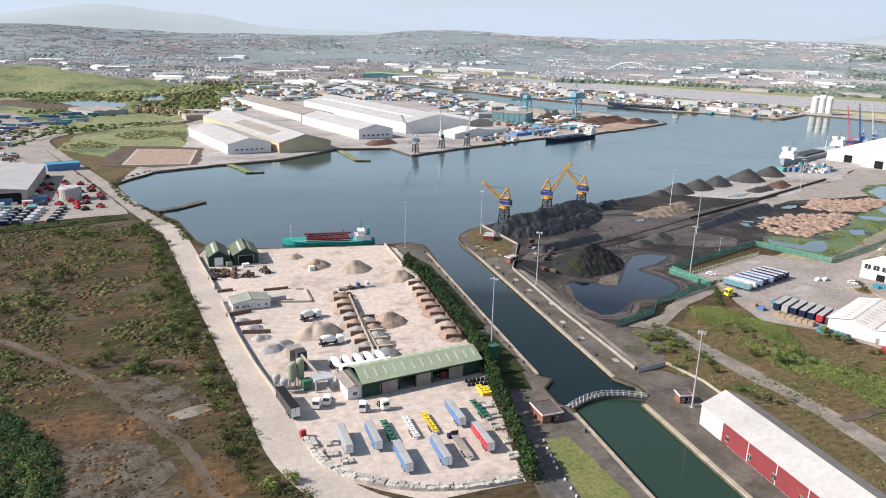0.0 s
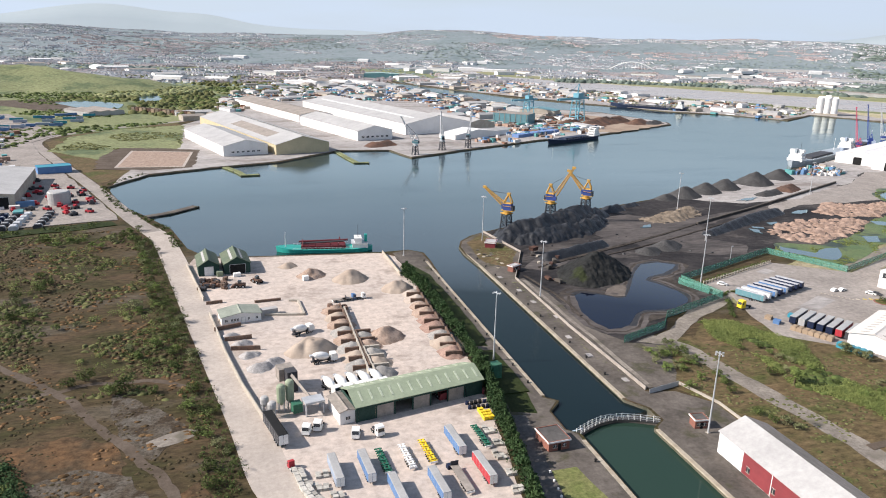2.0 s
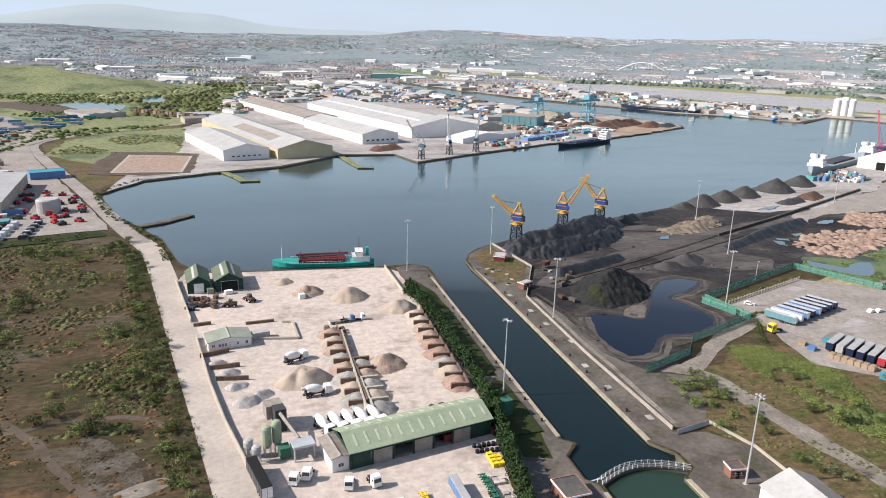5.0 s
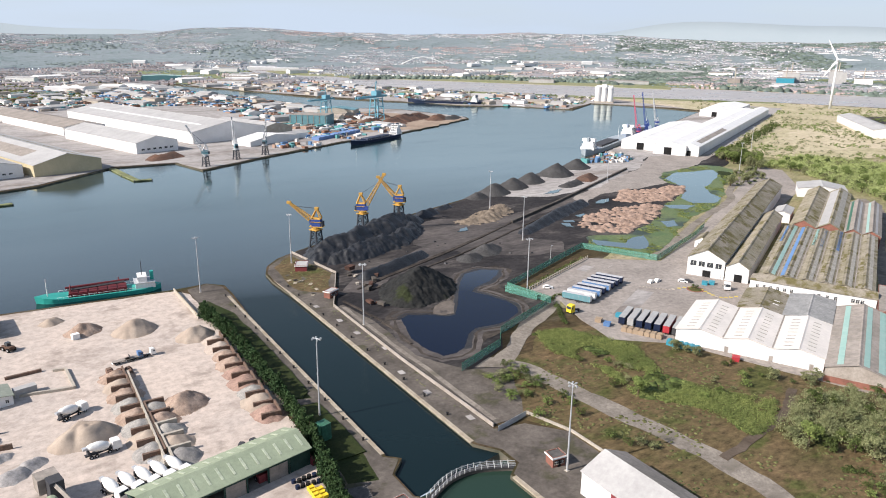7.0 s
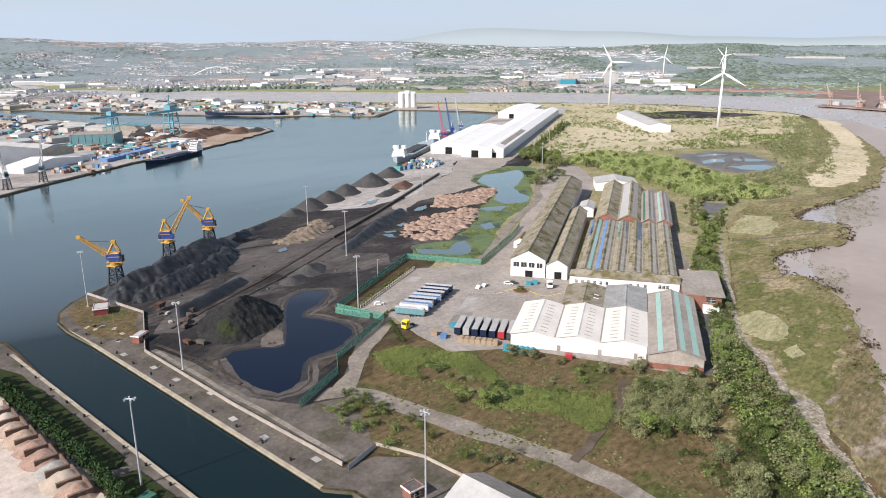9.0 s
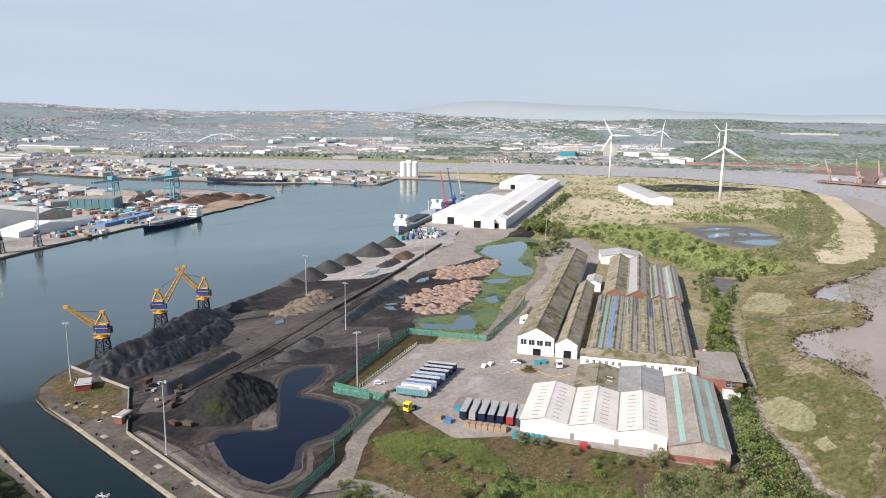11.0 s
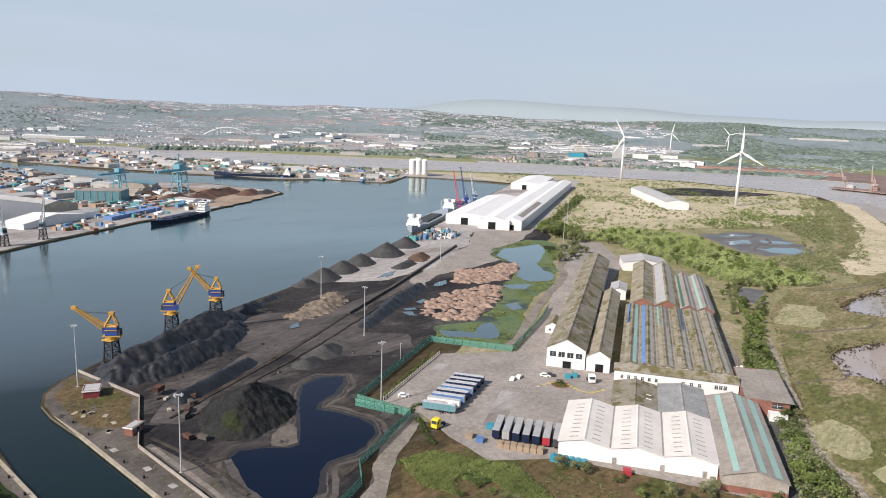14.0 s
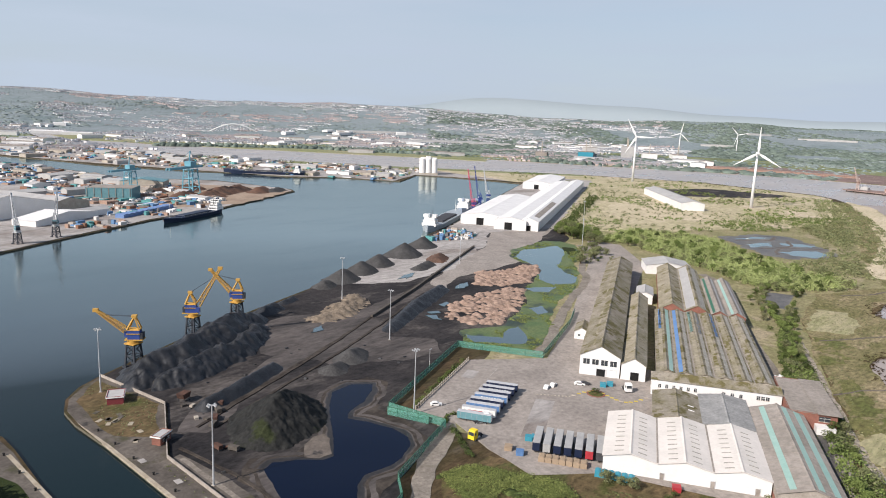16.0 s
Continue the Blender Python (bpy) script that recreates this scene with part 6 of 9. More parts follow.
def place(kinds, spots, rng, lo=0.7, hi=1.25, group=""):
    for i, (x, y) in enumerate(spots):
        k, s = kinds[i % len(kinds)], rng.uniform(lo, hi)
        c = copy_thing(k, rot(x, y, rng.uniform(0, 360)) @ Matrix.Diagonal((s * rng.uniform(0.9, 1.15), s, s * rng.uniform(0.85, 1.15), 1)))
        if group:
            tagged(c, group=group)


cons = [conifer(k) for k in range(3)]
line = smooth_line([(73.0, 301), (75.6, 284), (76.2, 250), (75.5, 215), (73.2, 192), (70.5, 175), (67.5, 155), (64.0, 134)], 14)
spots = []
for x, y in line[::1]:
    spots.append((x + RNG.uniform(-0.4, 0.4), y + RNG.uniform(-0.4, 0.4)))
place(cons, spots, RNG, 0.95, 1.25)
for k, o in enumerate(cons):
    o.matrix_basis = rot(75.5 - 0.3 * k, 262 - 22.3 * k, 0)
trees = [tree_kind("tree", "rounded green tree in the scrub", 7.5, 4.0, LEAF_LIGHT, 1), tree_kind("tree", "dense grey-green willow tree", 7.0, 4.2, LEAF_GREY, 2),
         tree_kind("tree", "dark green scrub tree", 6.5, 3.6, LEAF, 3)]
for k, o in enumerate(trees):
    o.matrix_basis = rot(184 + 9 * k, 130 - 12 * k, 0)
bushes = [tree_kind("bush", "low green bramble bush", 2.4, 2.4, LEAF, 4, 38), tree_kind("bush", "low bright green bush", 2.6, 2.2, LEAF_LIGHT, 5, 38), tree_kind("bush", "low grey-green gorse bush", 2.2, 2.2, LEAF_GREY, 6, 38)]
for k, o in enumerate(bushes):
    o.matrix_basis = rot(-25 - 4 * k, 232 + 6 * k, 0)
copy_thing(trees[0], rot(167, 173, 0) @ Matrix.Scale(0.85, 4))
# willows and scrub south of the white warehouse
place(trees[1:], scattered(THICKET, 26, RNG, 4.0), RNG, 0.55, 0.85, "willow thicket")
place(bushes, scattered([(166, 212), (198, 186), (209, 152), (188, 148), (176, 158), (162, 172)], 18, RNG, 2.2, thresh=-0.12, nscale=0.05), RNG, 0.6, 1.1, "scrub by the lorry park")
place(bushes, scattered([(137, 150), (150, 150), (147, 195), (134, 202), (126, 194)], 14, RNG, 2.0), RNG, 0.7, 1.3, "scrub by the lock")
place(bushes, scattered([(134, 207), (147, 211), (149, 205), (148, 195), (137, 188), (134, 191)], 26, RNG, 1.8), RNG, 0.6, 1.05, "bushes by the lock apron")
place(trees[1:] + trees[:1] + bushes[:1], scattered(SEA_BANK, 56, RNG, 2.8, [LANE]), RNG, 0.42, 0.8, "trees along the sea bank")
place(trees[:1] + trees, scattered(WOOD, 130, RNG, 6.0), RNG, 0.7, 1.15, "wood behind the works")
place(trees, scattered([(571, 453), (557, 422), (554, 396), (599, 427), (603, 462)], 44, RNG, 5.0), RNG, 1.0, 1.4, "copse by the transit sheds")
place(bushes + trees[1:2], scattered([(455, 365), (505, 355), (548, 395), (538, 402), (470, 372)], 30, RNG, 3.0), RNG, 0.7, 1.3, "scrub by the marsh")
UPPER_BANK = [(572, 262), (561, 241), (522, 222), (481, 219), (434, 206), (349, 177), (346, 183), (398, 206), (433, 226), (447, 232), (452, 240), (483, 243), (533, 243)]
BANK_FOOT = [(179, 114), (189, 111), (191, 106), (181, 99), (169, 94), (166, 101)]
place(trees[1:] + trees[:1] + bushes[:1], scattered(UPPER_BANK, 100, RNG, 3.4, [[(491, 240), (496, 225), (454, 217), (459, 230)]]), RNG, 0.45, 0.85, "trees along the upper sea bank")
place(bushes + trees[1:2], scattered(BANK_FOOT, 24, RNG, 2.2), RNG, 0.6, 1.0, "bushes in the rough meadow")
place(trees[1:2] + bushes[:1], scattered([(205, 195), (214, 158), (232, 141), (228, 137), (212, 152), (201, 190)], 14, RNG, 3.0), RNG, 0.4, 0.7, "bushes along the yard edge")
# heath in the foreground
HEATH_AREA = [(-160, 120), (-6, 120), (-6, 190), (-22, 265), (-40, 360), (-60, 405), (-170, 392), (-260, 370)]
place(bushes[1:] + bushes[:1], scattered(HEATH_AREA, 96, RNG, 3.0, [[(-66, 210), (-49, 215), (-23, 212), (-9, 190), (-6, 163), (-3, 142), (-40, 150), (-54, 185)]], thresh=0.05, nscale=0.03), RNG, 0.8, 1.7, "heath bushes")
ROADSIDE = ribbon([(x - 10, y) for x, y in ROAD[18:52]], 9)
place(bushes, scattered(ROADSIDE, 45, RNG, 2.5), RNG, 0.7, 1.4, "roadside bushes")


KEEP_CLEAR = [LANE, [(491, 240), (496, 225), (454, 217), (459, 230)]]


def scrub(name, label, poly, n, leaf, size, rad, per, thresh=None, nscale=0.03, seed=0.0, high=0.6, keep=()):
    pts = scattered(poly, n, RNG, avoid=FAR_PONDS if poly[0][1] > 500 else list(keep) + KEEP_CLEAR, thresh=thresh, nscale=nscale, seed=seed)
    blobs = []
    for x, y in pts:
        r = rad * RNG.uniform(0.5, 1.4)
        blobs.append((x, y, r * high * 0.4, r, r * RNG.uniform(0.7, 1.2), r * high))
    tagged(new(name, leaf_mesh(name, leaf, blobs, per, size, RNG, 0.6)), label, "scrub", kind="stuff")


CLEAR = [[(-66, 210), (-49, 215), (-23, 212), (-9, 190), (-6, 163), (-3, 142), (-40, 150), (-54, 185)], ribbon([(-110, 278), (-79, 250), (-66, 237), (-49, 219), (-24, 221)], 4.5)]


def clumps(name, label, poly, n, mat, rad, high, thresh=None, nscale=0.03, seed=0.0, avoid=(), category="scrub"):
    """Rounded low growth as one mesh of uneven domes."""
    spots = []
    for x, y in scattered(poly, n, RNG, avoid=avoid, thresh=thresh, nscale=nscale, seed=seed):
        r = rad * RNG.uniform(0.5, 1.4)
        spots.append((x, y, 0.0, r * RNG.uniform(0.8, 1.5), r * RNG.uniform(0.7, 1.1), r * high * RNG.uniform(0.6, 1.3)))
    tagged(new(name, dome_mesh(name, mat, spots, RNG)), label, category, kind="stuff")


clumps("heather", "brown heather tussocks over the heath", HEATH_AREA, 5200, TUSSOCK, 0.75, 0.55, 0.02, 0.035, 3.0, CLEAR)
clumps("green_heather", "low green scrub over the heath", HEATH_AREA, 3400, THORN, 0.85, 0.6, 0.05, 0.05, 9.0, CLEAR)
clumps("rust_heather", "rust-brown dry bracken patches over the heath", HEATH_AREA, 3000, BRACKEN, 0.7, 0.45, 0.08, 0.045, 21.0)
clumps("bare_heath_tufts", "sparse brown tufts on bare ground", CLEAR[0], 420, TUSSOCK, 0.4, 0.5, 0.0, 0.09, 5.0)
clumps("straw_clumps", "ragged straw tufts on the saltmarsh", [(290, 147), (307, 143), (305, 130), (294, 121), (278, 118), (272, 110), (260, 112), (266, 124), (272, 138)], 420, STRAW_TUFT, 0.7, 0.4, -0.1, 0.12, 2.0)
clumps("weed_clumps", "brown weed tufts on the muddy saltmarsh", [(318, 113), (284, 95), (250, 82), (221, 73), (195, 68), (204, 82), (224, 95), (245, 103), (275, 104), (296, 110)], 700, OLIVE_TUFT, 0.7, 0.25, 0.0, 0.09, 7.0)
clumps("shore_stones", "loose grey stones along the tide line", ribbon(smooth_line([(276, 138), (252, 120), (232, 106), (217, 95), (204, 85), (187, 74)]), 5), 500, SHINGLE, 0.35, 0.7, category="stones")
clumps("meadow_green", "low green brambles in the rough meadow", [(170, 225), (181, 223), (193, 199), (185, 180), (187, 164), (199, 149), (184, 140), (176, 141), (178, 152), (175, 162), (167, 172), (170, 197), (165, 210)], 600, LEAF, 1.2, 0.45, -0.05, 0.05, 14.0)
scrub("low_scrub", "low green leafy scrub over the heath", HEATH_AREA, 2400, LEAF, 0.34, 1.1, 34, 0.08, 0.05, 9.0, 0.7, CLEAR)
scrub("tall_scrub", "rounded green thickets over the heath", HEATH_AREA, 560, LEAF_HEATH, 0.34, 1.9, 90, 0.12, 0.045, 9.0, 0.9, CLEAR)
scrub("roadside_scrub", "dense bramble bank beside the road", ROADSIDE, 650, LEAF, 0.36, 1.2, 40, None, 0.03, 2.0, 0.9)
scrub("wood_canopy", "dense green canopy of the young wood", WOOD, 1700, LEAF_WOOD, 0.75, 3.2, 80, -0.4, 0.02, 2.0, 1.2)
scrub("wood_canopy_dark", "darker green canopy of the wood", WOOD, 160, LEAF_GREY, 1.0, 3.2, 40, 0.0, 0.02, 12.0, 1.2)
scrub("lane_scrub", "scrub bank between works and saltmarsh", SEA_BANK, 420, LEAF_LIGHT, 0.7, 2.0, 34, -0.2, 0.04, 1.0, 1.0)
scrub("lane_scrub_pale", "pale willow scrub on the sea bank", SEA_BANK, 260, LEAF_GREY, 0.7, 2.0, 34, -0.1, 0.04, 7.0, 1.0)
scrub("thicket", "dense willow thicket by the striped shed", THICKET, 230, LEAF_GREY, 0.36, 2.1, 110, -0.35, 0.04, 4.0, 1.15)
scrub("bramble", "dark bramble thicket", [(-80, 206), (-66, 199), (-56, 187), (-49, 178), (-45, 166), (-42, 152), (-44, 142), (-70, 142), (-84, 180)], 900, CONIFER, 0.5, 2.0, 40)
clumps("meadow_tufts", "brown and green tussocks in the rough meadow", [(137, 100), (136, 168), (128, 182), (160, 206), (200, 185), (228, 138), (235, 120), (190, 95), (180, 60)], 2600, THORN, 0.5, 0.5, -0.1, 0.06, 4.0)
scrub("meadow_scrub", "green brambles in the rough meadow", [(170, 225), (181, 223), (193, 199), (185, 180), (187, 164), (199, 149), (184, 140), (176, 141), (178, 152), (175, 162), (167, 172), (170, 197), (165, 210)], 2600, LEAF_HEATH, 0.34, 1.2, 34, -0.2, 0.06, 14.0, 0.75)
scrub("bank_bramble", "low brambles between meadow and sea bank", [(183, 125), (196, 117), (207, 112), (196, 100), (180, 88), (170, 92), (176, 106), (186, 113), (180, 119)], 500, LEAF, 0.36, 1.1, 30, -0.1, 0.06, 3.0, 0.6)
scrub("moor_scrub", "scattered low scrub on the moor", [(600, 472), (640, 400), (700, 385), (800, 300), (960, 285), (1170, 372), (1250, 430), (1285, 620), (1110, 920), (960, 780), (1110, 735)], 900, LEAF_GREY, 1.2, 2.4, 18, 0.0, 0.01, 1.0)
scrub("bank_scrub", "scrub along the sea bank", ribbon([(640, 215), (700, 236), (900, 285), (1160, 372)], [40, 50, 60, 40]), 600, LEAF_GREY, 1.3, 3.0, 24, None)
scrub("bank_cover", "grey-green scrub between wood, lagoon and shore", [(520, 215), (571, 192), (684, 232), (900, 285), (1150, 372), (960, 300), (800, 330), (780, 290), (700, 236), (640, 250), (605, 262), (560, 232)], 1000, LEAF_GREY, 1.1, 2.4, 14, -0.2, 0.02, 2.0, 0.9)
scrub("lagoon_scrub", "green scrub behind the silt lagoon", [(700, 372), (790, 316), (810, 330), (960, 300), (900, 350), (760, 400), (700, 400)], 420, LEAF_LIGHT, 1.2, 2.6, 14, -0.1, 0.02, 6.0, 0.9)
scrub("shed_hedge", "dark tree line beside the transit sheds", ribbon([(576, 452), (680, 500), (875, 592)], 12), 150, LEAF, 1.4, 3.0, 26, None, 0.03, 0.0, 1.3)
scrub("shore_tufts", "ragged brown tufts along the marsh edge", ribbon([p for p in BANK_SIDE if p[0] < 660], 10), 700, LEAF_BROWN, 0.8, 1.0, 7, -0.1, 0.06, 8.0, 0.25)
scrub("bank_green", "dense green scrub on the sea bank", SEA_BANK, 800, LEAF, 0.62, 1.8, 34, -0.3, 0.05, 4.0, 0.9)
scrub("reeds", "green reeds in the swamp", SWAMP, 900, LEAF_HEATH, 0.55, 1.0, 12, 0.0, 0.05, 6.0, 0.35, [ring for ring, lab in MARSH_POOLS])
clumps("pasture_scrub", "thorn scrub over the far pasture", [(-420, 560), (-180, 620), (-180, 770), (-60, 905), (-40, 1100), (60, 1300), (80, 1540), (-120, 1480), (-600, 1350)], 5200, LEAF, 2.3, 0.75, 0.0, 0.008, 2.0, FAR_PONDS)
clumps("field_scrub", "scrub in the field by the sheds", [(-150, 690), (-60, 690), (-45, 720), (-50, 870), (-110, 840)], 700, THORN, 1.5, 0.6, -0.05, 0.02, 5.0)
scrub("moor_scrub_dark", "dark thorn scrub on the moor", [(600, 472), (640, 400), (700, 385), (800, 300), (960, 285), (1170, 372), (1250, 430), (1285, 620), (1110, 920), (960, 780), (1110, 735)], 700, LEAF_LIGHT, 1.6, 3.0, 14, 0.1, 0.012, 5.0)
scrub("shore_scrub", "scrub along the dock bank", ribbon([(-62, 568), (-83, 526), (-77, 500), (-63, 457), (-50, 434), (-34, 402), (-25, 366)], 4), 150, LEAF, 0.8, 1.3, 14)
scrub("hedge_bank", "dark hedge by the depot", ribbon([(-300, 374), (-180, 394), (-120, 402), (-66, 418)], 9), 240, LEAF, 0.8, 1.8, 14)

# ---------------------------------------------------------------- town and far woods
def sector(n, r0, r1, seed, a0=-0.36, a1=1.48, clump=0.0, cs=0.002):
    rng, out = np.random.default_rng(seed), []
    while len(out) < n:
        a, r = rng.uniform(a0, a1), math.sqrt(rng.uniform(r0 * r0, r1 * r1))
        x, y = CENTRE[0] + r * math.sin(a), CENTRE[1] + r * math.cos(a)
        if inside(x, y, RIVER) or inside(x, y, BASIN) or noise.noise((x * cs, y * cs, seed * 3.3)) < clump:
            continue
        if r < 2300 and not (y > 1500 + 0.25 * x or x > 1330 and y > 500 or (x < -60 and y > 1350)):
            continue
        out.append((x, y, height(x, y), rng))
    return out


def shrink(x, y):
    """Houses and trees get smaller up the slopes."""
    return 1.0 - 0.4 * min(1.0, max(0.0, (math.hypot(x - CENTRE[0], y - CENTRE[1]) - 2000) / 2300))


def terrace(walls, roofs, x, y, a, w, d, h):
    """One pitched-roof house or terrace, its ridge along local x."""
    m = pose(x, y, height(x, y) - 1, 0, 0, a)
    walls.add([(0, 0, 0), (w, 0, 0), (w, d, 0), (0, d, 0), (0, 0, h + 1), (w, 0, h + 1), (w, d, h + 1), (0, d, h + 1)], [(0, 1, 5, 4), (1, 2, 6, 5), (2, 3, 7, 6), (3, 0, 4, 7)], m)
    roofs.add([(0, -0.3, h + 0.9), (w, -0.3, h + 0.9), (w, d + 0.3, h + 0.9), (0, d + 0.3, h + 0.9), (0, d / 2, h + 1 + d * 0.34), (w, d / 2, h + 1 + d * 0.34)], [(0, 1, 5, 4), (2, 3, 4, 5), (1, 2, 5), (3, 0, 4)], m)


town = {"white": (Geo(), Geo()), "brick": (Geo(), Geo())}
for x, y, z, rng in sector(3700, 1550, 4280, 11, a1=1.12, clump=-0.12, cs=0.003):
    s, az = shrink(x, y), math.atan2(x - CENTRE[0], y - CENTRE[1])
    a = -math.degrees(az) + rng.choice([0, 8, -14, 24, -35, 70]) + rng.uniform(-6, 6)
    c, q = math.cos(radians(a)), math.sin(radians(a))
    kind = town["brick" if noise.noise((x * 0.0016, y * 0.0016, 5.0)) > (0.05 if s > 0.85 else 0.22) else "white"]
    for row in range(2 if rng.uniform() < 0.6 else 1):
        n, o = int(rng.integers(4, 11)), row * 24 * s
        for k in range(1 if rng.uniform() < 0.3 else n):
            f = k * rng.uniform(9, 11.5) * s
            terrace(*kind, x + c * f - q * o, y + q * f + c * o, a + rng.uniform(-3, 3), (n * 5.5 if n > 7 and k == 0 and rng.uniform() < 0.25 else rng.uniform(5.5, 8)) * s, rng.uniform(5, 7) * s, rng.uniform(3.4, 4.6) * s)
for kind, w, r in (("white", HOUSE_WALL, HOUSE_ROOF), ("brick", TERRACE_WALL, TERRACE_ROOF)):
    solid("town_houses", town[kind][0], w, "hazy streets of " + kind + " houses on the far slopes", "houses", kind="stuff")
    solid("town_roofs", town[kind][1], r, "pitched roofs over the far streets of " + kind + " houses", "roofs", kind="stuff")
# far trees take the leaf colours that have distance haze mixed in
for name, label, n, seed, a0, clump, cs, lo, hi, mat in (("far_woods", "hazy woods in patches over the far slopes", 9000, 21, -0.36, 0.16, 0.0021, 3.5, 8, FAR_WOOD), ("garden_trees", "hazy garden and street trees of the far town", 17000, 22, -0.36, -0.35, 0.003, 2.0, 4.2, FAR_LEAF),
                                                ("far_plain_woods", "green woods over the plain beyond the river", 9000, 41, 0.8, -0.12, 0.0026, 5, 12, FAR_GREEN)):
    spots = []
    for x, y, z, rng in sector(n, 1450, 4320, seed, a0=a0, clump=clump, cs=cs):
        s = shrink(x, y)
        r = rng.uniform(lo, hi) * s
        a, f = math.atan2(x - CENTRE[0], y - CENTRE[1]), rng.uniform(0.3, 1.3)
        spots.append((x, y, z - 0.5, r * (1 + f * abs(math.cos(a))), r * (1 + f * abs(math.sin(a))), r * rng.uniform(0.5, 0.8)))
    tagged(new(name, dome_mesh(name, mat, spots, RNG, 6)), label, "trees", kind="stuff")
for x, y, a, w, d, mat in ((1887, 2286, -43, 241, 60, 0), (1767, 1976, -47, 454, 130, 1), (1679, 1931, -50, 63, 50, 0), (2315, 2017, -46, 95, 60, 0), (1280, 1665, -44, 46, 34, 1), (1190, 1486, -48, 63, 40, 2), (1329, 1392, -47, 132, 40, 2), (1580, 2167, -45, 146, 70, 0),
                            (3355, 1061, -72, 227, 60, 0), (3293, 1251, -44, 107, 50, 0), (2742, 1231, -65, 127, 50, 0), (425, 1951, -17, 54, 40, 1), (651, 2023, -14, 50, 30, 0), (341, 1919, -16, 90, 50, 3)):
    gabled("far_warehouse", pose(x, y, height(x, y) - 0.5, 0, 0, a), w, d, 7 if mat < 3 else 11, 2.0, TEAL_STEEL if mat == 3 else PALE_ROOF, [PALE_ROOF, PALE_ROOF, GREY_ROOF, TEAL_STRIP][mat],
           ["long white far industrial shed", "broad pale-roofed far industrial shed", "grey-roofed far industrial shed", "teal far quayside shed"][mat], group="far industrial units", over=0.2)
for i, (x, y, z, rng) in enumerate(sector(110, 1500, 2900, 31, a1=1.2, clump=-0.1, cs=0.0024)):
    w, d = rng.uniform(16, 40), rng.uniform(30, 90)
    gabled("far_warehouse", pose(x, y, z, 0, 0, rng.choice([25, 110, 60]) + rng.uniform(-5, 5)), w, d, rng.uniform(6, 10), rng.uniform(1.5, 3), WHITE_SHEET, [WHITE_SHEET, PALE_ROOF, GREY_ROOF][i % 3],
           ["far white industrial unit", "far pale-roofed industrial unit", "far grey-roofed industrial unit"][i % 3], group="far industrial units", over=0.2)
scrub("marsh_tufts", "tussocks of marsh grass on the saltmarsh", [(231, 20), (281, 90), (348, 118), (384, 126), (400, 172), (496, 137), (637, 163), (884, 219), (898, 276), (684, 229), (571, 190), (435, 204), (333, 162), (241, 112), (205, 80)], 2600, LEAF_GREY, 0.5, 1.3, 9, -0.05, 0.03, 11.0, 0.3)

SALT_MARSH = BANK_SIDE + [(684, 229), (640, 208), (571, 190), (510, 216), (435, 204), (333, 162), (272, 133), (241, 112)]
clumps("marsh_straw_tufts", "bleached tussocks over the saltmarsh", SALT_MARSH, 5200, STRAW_TUFT, 0.55, 0.35, 0.0, 0.05, 21.0, category="grass")
clumps("marsh_olive_tufts", "olive tussocks over the saltmarsh", SALT_MARSH, 5200, OLIVE_TUFT, 0.6, 0.35, 0.0, 0.05, 33.0, category="grass")
clumps("straw_bed_tufts", "dense pale reed tussocks", [(288, 143), (303, 141), (301, 132), (292, 125), (278, 123), (272, 128), (277, 137)], 900, STRAW_TUFT, 0.42, 0.6, category="grass")


# ---------------------------------------------------------------- vehicles
def wheels(t, xs, ys, r=0.5, w=0.3, hub=True):
    for y in ys:
        for x in xs:
            o = part("wheel", Geo().tube((x - w / 2, y, r), (x + w / 2, y, r), r, r, 12), BLACK, t)
            if hub:
                part("hub", Geo().tube((x - w / 2 - 0.02, y, r), (x + w / 2 + 0.02, y, r), r * 0.5, r * 0.5, 8), STEEL, o)


def box_trailer(name, label, curtain, top=None, band=None, category="trailer", group="", doors=None):
    t = thing(name, label, category, group=group)
    part("body", Geo().box(-1.25, 1.25, 0, 13.6, 1.15, 3.95), curtain, t)
    part("roof", Geo().side([(-1.27, 3.95), (1.27, 3.95), (1.1, 4.05), (-1.1, 4.05)], -0.03, 13.63), top or GREY_TOP, t)
    for x in (-0.62, 0.62):
        part("rear_door", Geo().box(x - 0.58, x + 0.58, -0.06, -0.01, 1.2, 3.9), doors or (WHITE if curtain is not NAVY else NAVY), t)
    part("chassis", Geo().box(-0.6, -0.35, 0.1, 13.2, 0.75, 1.15).box(0.35, 0.6, 0.1, 13.2, 0.75, 1.15), CHASSIS, t)
    for s in (-1, 1):
        part("landing_leg", Geo().box(s * 0.75 - 0.08, s * 0.75 + 0.08, 9.8, 10.0, 0, 1.0), CHASSIS, t)
        for i in range(6):
            part("strap", Geo().box(s * 1.26 - 0.012, s * 1.26 + 0.012, 1.2 + i * 2.2, 1.27 + i * 2.2, 1.15, 3.9), GREY_TOP, t)
        if band:
            part("panel", Geo().box(s * 1.265 - 0.012, s * 1.265 + 0.012, 2.5, 11.0, 2.0, 3.1), band, t)
    wheels(t, (-1.0, 1.0), (2.2, 3.5, 4.8))
    return t


